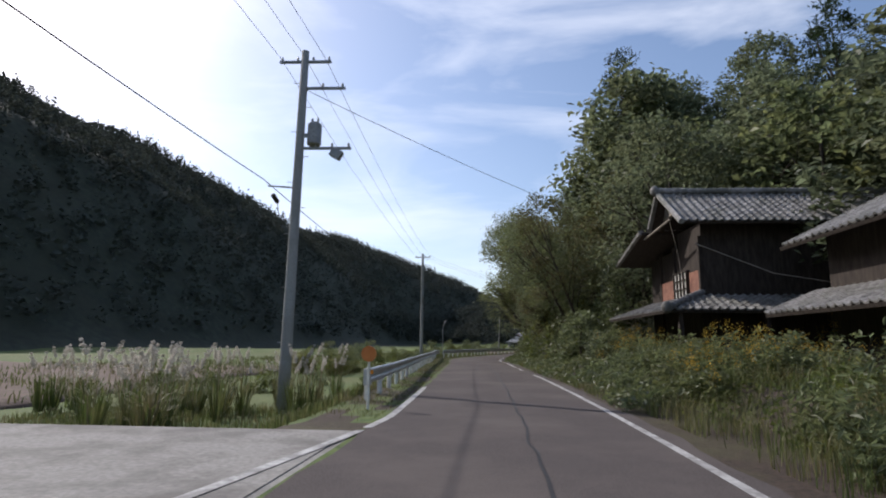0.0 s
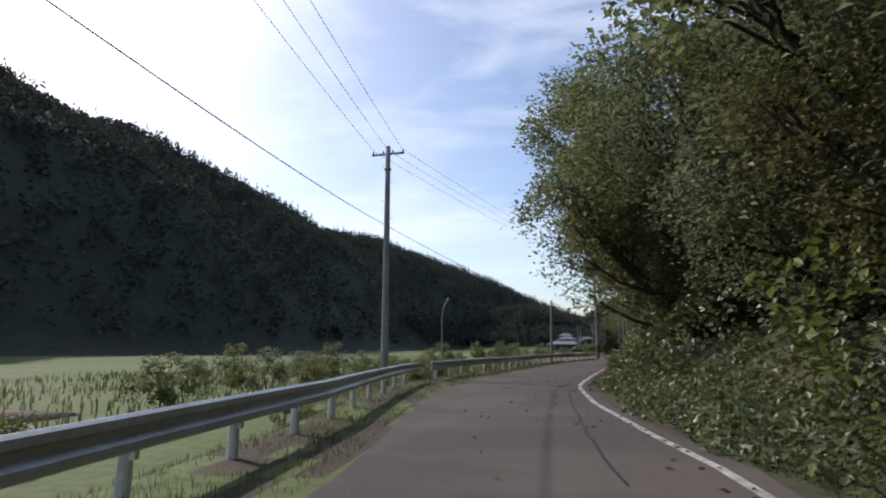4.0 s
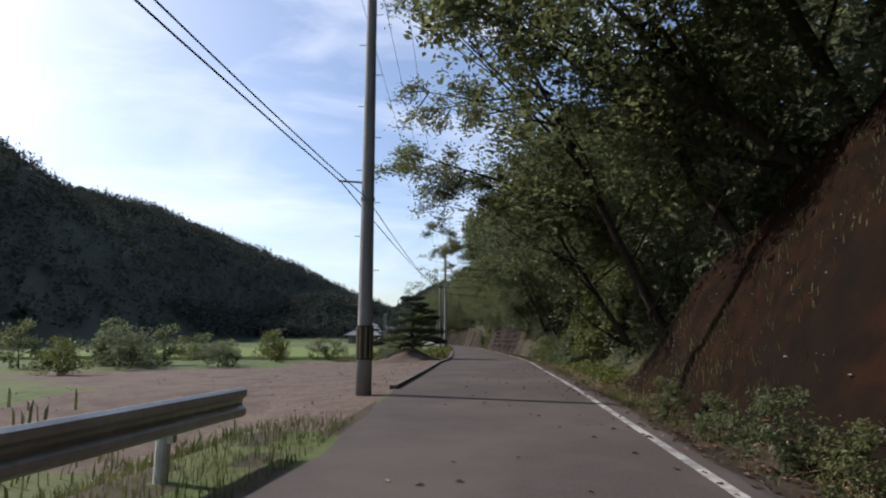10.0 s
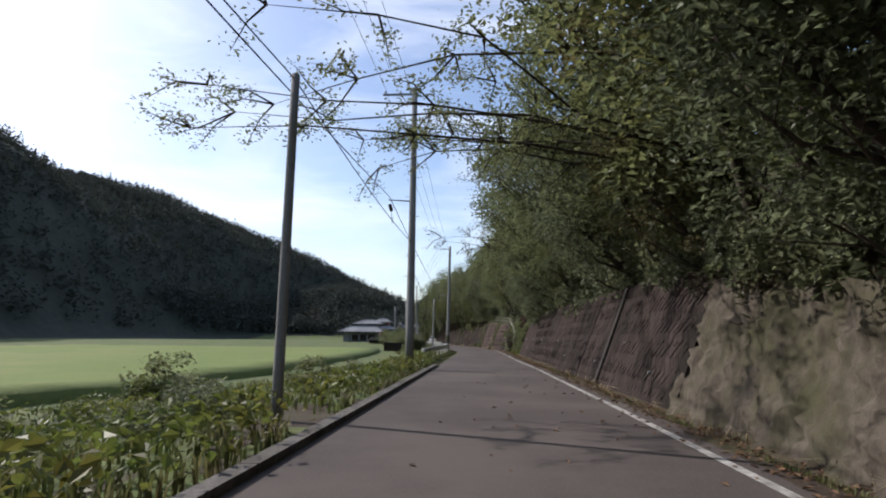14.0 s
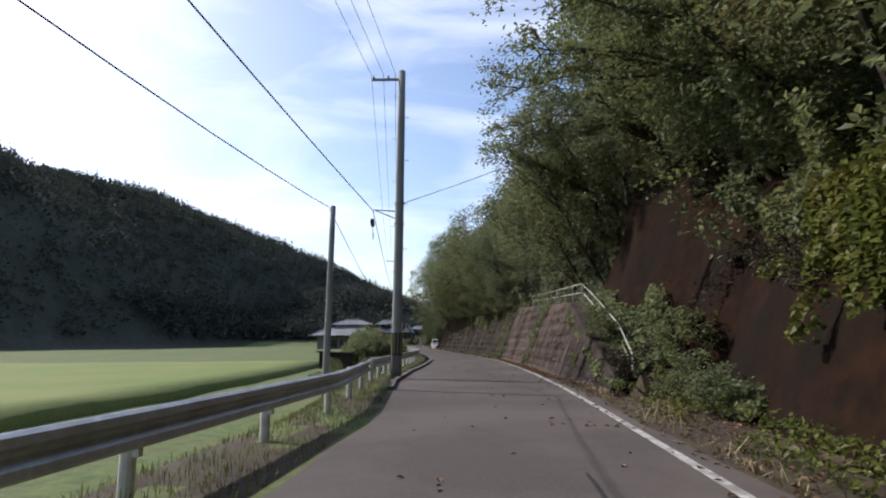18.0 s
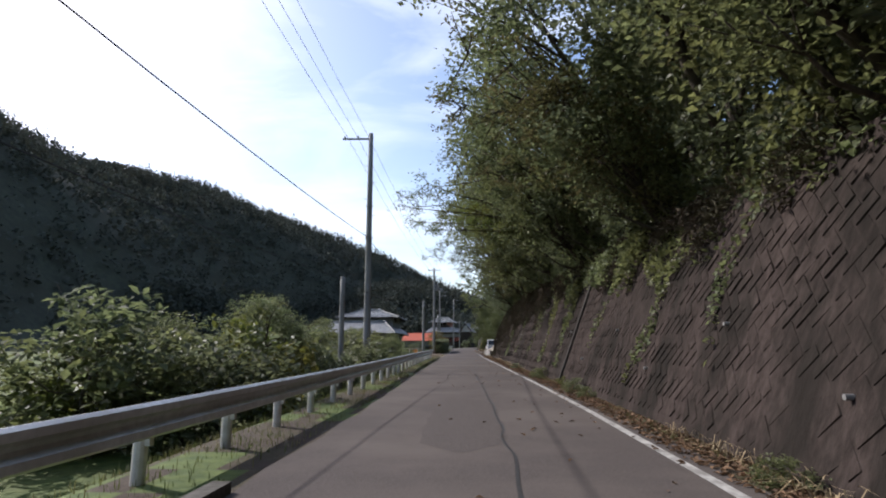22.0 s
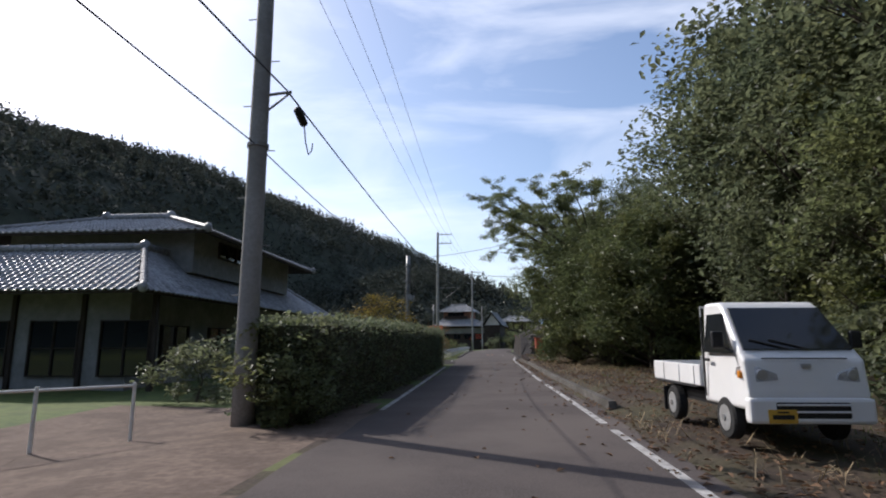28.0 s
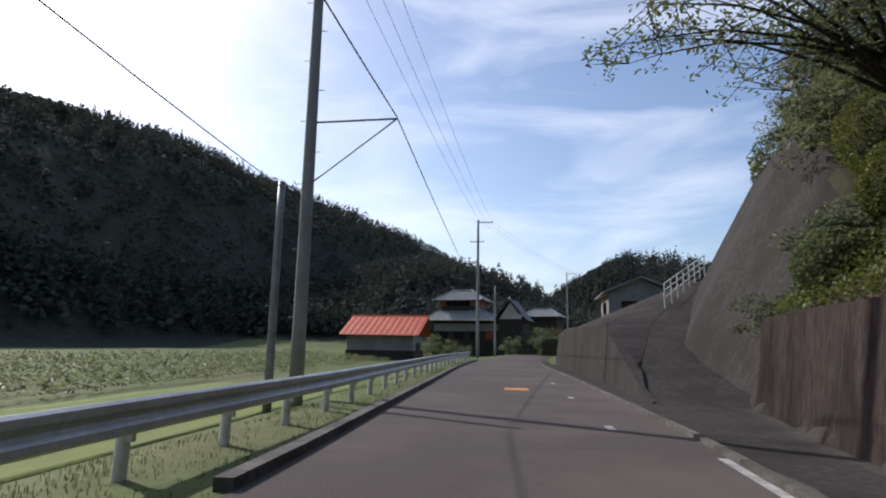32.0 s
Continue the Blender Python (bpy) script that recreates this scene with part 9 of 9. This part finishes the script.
# small dark shed in the rice field, stones and clods on the lot
def field_shed():
    h = thing("field_shed", at(236.0, -12.2, -0.95), "small dark brown field shed", "shed")
    part("wall", box((0, 0, 0), (3.0, 2.2, 1.45)), DARKWOOD, h)
    part("roof", box((-0.3, -0.3, 1.45), (3.3, 2.5, 1.55), 0.02, Matrix.Translation((0, 0, 1.45)) @ Matrix.Rotation(radians(4), 4, "Y") @ Matrix.Translation((0, 0, -1.45))), STAINED, h)


field_shed()


def clods():
    gg = np.random.default_rng(14)
    n = 700
    s, d = gg.uniform(106, 136, n), -2.9 - gg.random(n) ** 1.2 * 11
    x, y = place_np(s, d)
    z = ground_z(s, d) + 0.01
    r = gg.uniform(0.01, 0.035, n)
    oct_ = np.array([(1, 0, 0), (0, 1, 0), (-1, 0, 0), (0, -1, 0), (0, 0, 0.8), (0, 0, -0.5)], float)
    v = np.c_[x, y, z][:, None] + oct_[None] * r[:, None, None] * gg.uniform(0.7, 1.3, (n, 6, 1))
    f = np.array([(0, 1, 4), (1, 2, 4), (2, 3, 4), (3, 0, 4), (1, 0, 5), (2, 1, 5), (3, 2, 5), (0, 3, 5)])
    return mesh_from("soil_clods", v.reshape(-1, 3), (np.arange(n)[:, None, None] * 6 + f[None]).reshape(-1, 3), SOIL)


def earth_stones():
    gg = np.random.default_rng(15)
    n = 800
    s, f = gg.uniform(67, 112.5, n), gg.random(n)
    d = foot_d(s) + f * lean(s) * top_z(s)
    x, y = place_np(s, d - 0.02)
    z = ground_z(s, d)
    r = gg.uniform(0.006, 0.032, n)
    oct_ = np.array([(1, 0, 0), (0, 1, 0), (-1, 0, 0), (0, -1, 0), (0, 0, 0.7), (0, 0, -0.7)], float)
    v = np.c_[x, y, z][:, None] + oct_[None] * r[:, None, None] * gg.uniform(0.6, 1.4, (n, 6, 1))
    f = np.array([(0, 1, 4), (1, 2, 4), (2, 3, 4), (3, 0, 4), (1, 0, 5), (2, 1, 5), (3, 2, 5), (0, 3, 5)])
    return mesh_from("earth_stones", v.reshape(-1, 3), (np.arange(n)[:, None, None] * 6 + f[None]).reshape(-1, 3), CONCRETE)


tagged(new("earth_stones", earth_stones()), "pale stones and chips stuck in the earth cut", "stones", kind="stuff")
for s, d, sc in ((99.5, 2.75, 0.28), (101.2, 3.0, 0.3), (102.6, 3.05, 0.36), (104.4, 3.1, 0.28), (106.6, 3.2, 0.3), (94.0, 2.6, 0.25), (88.5, 2.5, 0.3), (75.5, 2.55, 0.26), (73.0, 2.5, 0.3), (70.8, 2.55, 0.34), (78.0, 2.5, 0.3), (81.5, 2.4, 0.28)):
    plant(BUSHES[0], "bush", s, d, sc, "leafy green shrub sprouting at the foot of the earth cut", "bush", "shrubs along the earth cut", tall=1.15)
for s, d, sc in ((253.4, 2.85, 0.34), (254.6, 2.9, 0.26), (246.8, 2.85, 0.32), (245.6, 2.9, 0.24), (236.5, 2.9, 0.25), (262.5, 2.8, 0.25)):
    plant(BUSHES[0], "bush", s, d, sc, "low green weeds in a clump at the wall's foot", "bush", "weeds along the wall", tall=0.7)
tagged(new("soil_clods", clods()), "small clods and stones on the bare lot", "clods", kind="stuff")


# trees over the concrete slope at the garden's end
for s, d, k, sc in ((366.0, 12.6, 0, 0.5), (369.0, 14.2, 2, 0.6), (372.5, 14.6, 1, 0.55), (376.5, 15.6, 3, 0.5), (358.0, 17.5, 2, 0.7), (352.5, 14.5, 3, 0.7), (347.0, 12.5, 0, 0.85), (378.0, 20.5, 0, 0.55), (370.0, 20.0, 3, 0.8)):
    plant(BROAD[k], "broadleaf_tree", s, d, sc, BROAD_LABELS[k])
for s, d, sc in ((349.0, 5.9, 1.0), (351.5, 6.6, 0.9), (347.6, 5.4, 0.8), (354.0, 7.0, 1.0), (359.5, 7.6, 0.9), (363.2, 7.6, 0.75)):
    plant(BUSHES[1], "clipped_shrub", s, d, sc, "rounded dark shrub on the garden bank", "shrub", "garden plants", tall=0.9)
# taller trees closing the slope behind the truck
for s, d, k, sc in ((322, 12.4, 0, 1.4), (327, 12.0, 2, 1.45), (330.5, 11.8, 0, 1.15), (317.0, 12.4, 1, 1.2), (332, 12.5, 3, 1.1), (310.5, 13.0, 0, 1.3), (338, 11.5, 1, 0.95), (305.0, 14.5, 2, 1.25), (318.5, 15.5, 0, 1.3), (313.0, 9.2, 3, 0.8), (342.5, 10.0, 0, 0.8)):
    plant(BROAD[k], "broadleaf_tree", s, d, sc, BROAD_LABELS[k])


plant(BROAD[0], "broadleaf_tree", 321.0, 11.9, 1.6, "tall dark broadleaf tree on the slope behind the truck")
plant(BROAD[2], "broadleaf_tree", 313.5, 12.6, 1.35, "tall dark broadleaf tree on the slope behind the truck")


# clipped garden shrubs above the rough wall
def topiary(s, d, z, rx, rz, material, label, seed, n=9000, leaf=0.085):
    gg = np.random.default_rng(seed)
    t = thing("topiary_shrub", Matrix.Translation(place(s, d, z)), label, "shrub", "clipped shrubs of the garden")
    u = gg.normal(size=(n, 3))
    u /= np.linalg.norm(u, axis=1)[:, None]
    bump = 1 + 0.10 * wobble(u[:, 0] * 3 + seed, u[:, 2] * 3 + u[:, 1] * 2, 1.0, seed)
    p = u * np.array([rx, rx, rz]) * (bump * gg.uniform(0.9, 1.03, n))[:, None]
    part("foliage", leaf_cloud("foliage", p, leaf, gg, material, 0.6, 0.4), None, t)
    bm = bmesh.new()
    bmesh.ops.create_icosphere(bm, subdivisions=3, radius=0.78, matrix=Matrix.Diagonal((rx, rx, rz, 1)))
    tube(bm, [(0, 0, -rz - 0.8), (0, 0, 0)], 0.06, 7)
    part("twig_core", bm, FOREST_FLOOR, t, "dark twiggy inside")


topiary(352.2, 6.9, 4.3, 1.05, 1.35, LEAF_DARK, "round clipped dark-green garden shrub", 1)
topiary(350.2, 8.9, 5.6, 1.7, 1.2, LEAF_LIGHT, "broad mossy yellow-green clipped shrub", 2)
topiary(352.8, 9.6, 7.0, 1.9, 1.3, LEAF_LIGHT, "spreading yellow-green clipped shrub", 3)
topiary(355.0, 7.6, 4.4, 1.1, 1.1, LEAF_MID, "green clipped shrub on the garden bank", 4)
topiary(357.8, 8.2, 4.6, 1.2, 1.0, LEAF_LIGHT, "low yellow-green clipped shrub", 5)
topiary(359.8, 9.4, 6.4, 1.5, 1.2, LEAF_LIGHT, "mossy green clipped shrub", 6)
topiary(359.6, 7.6, 3.4, 0.9, 0.9, LEAF_DARK, "round dark shrub beside the concrete slope", 7)
topiary(349.0, 6.0, 2.7, 0.7, 0.6, LEAF_MID, "small green shrub above the stone wall", 8)
topiary(358.5, 6.9, 3.0, 0.9, 0.8, LEAF_MID, "green shrub hanging over the rough wall", 9)
plant(BUSHES[1], "clipped_shrub", 364.6, 10.6, 1.5, "broad dark shrub above the concrete slope", "shrub", "garden plants")


def pruned_conifer(s, d, top_at):
    """A bare pale trunk with tufts of needles left on its upper half."""
    z0 = float(ground_z(s, d)) - 0.2
    h = top_at - z0
    t = thing("pruned_conifer", at(s, d, z0), "tall pruned conifer with a bare pale trunk", "tree", "garden plants")
    rn, bm = np.random.default_rng(91), bmesh.new()
    tube(bm, [(0, 0, 0), (-0.12, 0, h * 0.4), (-0.35, 0, h * 0.75), (-0.5, 0, h)], [0.17, 0.13, 0.08, 0.02], 8)
    tufts = [(-0.5, 0, 0.93, 0.34), (-0.45, 0, 0.84, 0.5), (-0.75, 0.1, 0.76, 0.55), (-0.1, -0.1, 0.72, 0.5), (0.35, 0, 0.64, 0.62), (-0.3, 0, 0.65, 0.5), (-0.55, 0.2, 0.50, 0.42), (0.3, -0.3, 0.48, 0.35)]
    for x, y, f, r in tufts:
        tube(bm, [(-0.3 * f, 0, h * (f - 0.05)), (x, y, h * f)], [0.05, 0.015], 6)
    part("trunk", bm, PALEWOOD, t, "bleached bare trunk", smooth=True)
    for x, y, f, r in tufts:
        u = rn.normal(size=(1500, 3))
        u /= np.linalg.norm(u, axis=1)[:, None]
        q = np.array([x, y, h * f]) + u * np.array([r, r, r * 1.15]) * (0.45 + 0.6 * rn.random((1500, 1)))
        part("needle_tuft", leaf_cloud("needle_tuft", q, 0.16, rn, NEEDLE, 0.3, 0.6, 0.8), None, t)


pruned_conifer(358.9, 9.5, 14.6)
surface_leaves("stone_wall_ivy", 5200, 346.6, 347.0, lambda s, f: (4.4 + f * 3.4, 0.3 + 0 * f), 0.09, LEAF_DARK, "ivy covering the stone wall", "vines", 0.0, 41, 0.8)


def garden_house():
    h = thing("garden_house", at(366.5, 15.5, 10.6, 20), "old house with a dark roof above the garden", "house")
    part("wall", box((0, 0, -2.5), (6, 5, 2.6)), PLASTER_GREY, h, "grey plaster walls")
    window(h, (1.5, -0.05, 0.8), (3.5, 0.01, 2.0), "y", DARKWOOD, GLASS_DARK, 3, 1)
    bm = bmesh.new()
    for a, b in (((-0.8, -0.8, 2.3), (3.0, -0.8, 4.2)), ((3.0, -0.8, 4.2), (6.8, -0.8, 2.3))):
        vs = [bm.verts.new(a), bm.verts.new(b), bm.verts.new((b[0], 5.8, b[2])), bm.verts.new((a[0], 5.8, a[2]))]
        up_ = [bm.verts.new(v.co + Vector((0, 0, 0.16))) for v in vs]
        for f in ((0, 1, 2, 3), (4, 5, 6, 7), (0, 1, 5, 4), (1, 2, 6, 5), (2, 3, 7, 6), (3, 0, 4, 7)):
            bm.faces.new([(vs + up_)[k2] for k2 in f])
    part("roof", bm, TILE_OLD, h)
    part("gable", mesh_from("gable", [(0, -0.02, 2.5), (6, -0.02, 2.5), (3, -0.02, 4.05), (0, 0.08, 2.5), (6, 0.08, 2.5), (3, 0.08, 4.05)], [(0, 1, 2), (5, 4, 3), (0, 3, 4, 1), (1, 4, 5, 2), (2, 5, 3, 0)], PLASTER_GREY), None, h)


garden_house()

# rough edge that holds the raised verge by the cabinet
edge_s = np.arange(338.0, 346.9, 0.6)
tagged(new("verge_edge", strip("verge_edge", edge_s, lambda s: right_line(s) + 0.62 + 0.04 * np.sin(s * 3), lambda s: right_line(s) + 0.86, lambda s: np.interp(s, [338, 341], [0.25, 0.43]) + 0.02 * np.sin(s * 2.3), lambda s: np.interp(s, [338, 341], [0.27, 0.47]), WALL_BROWN, 0.35)), "low rough concrete edge of the raised verge", "kerb", kind="structure")
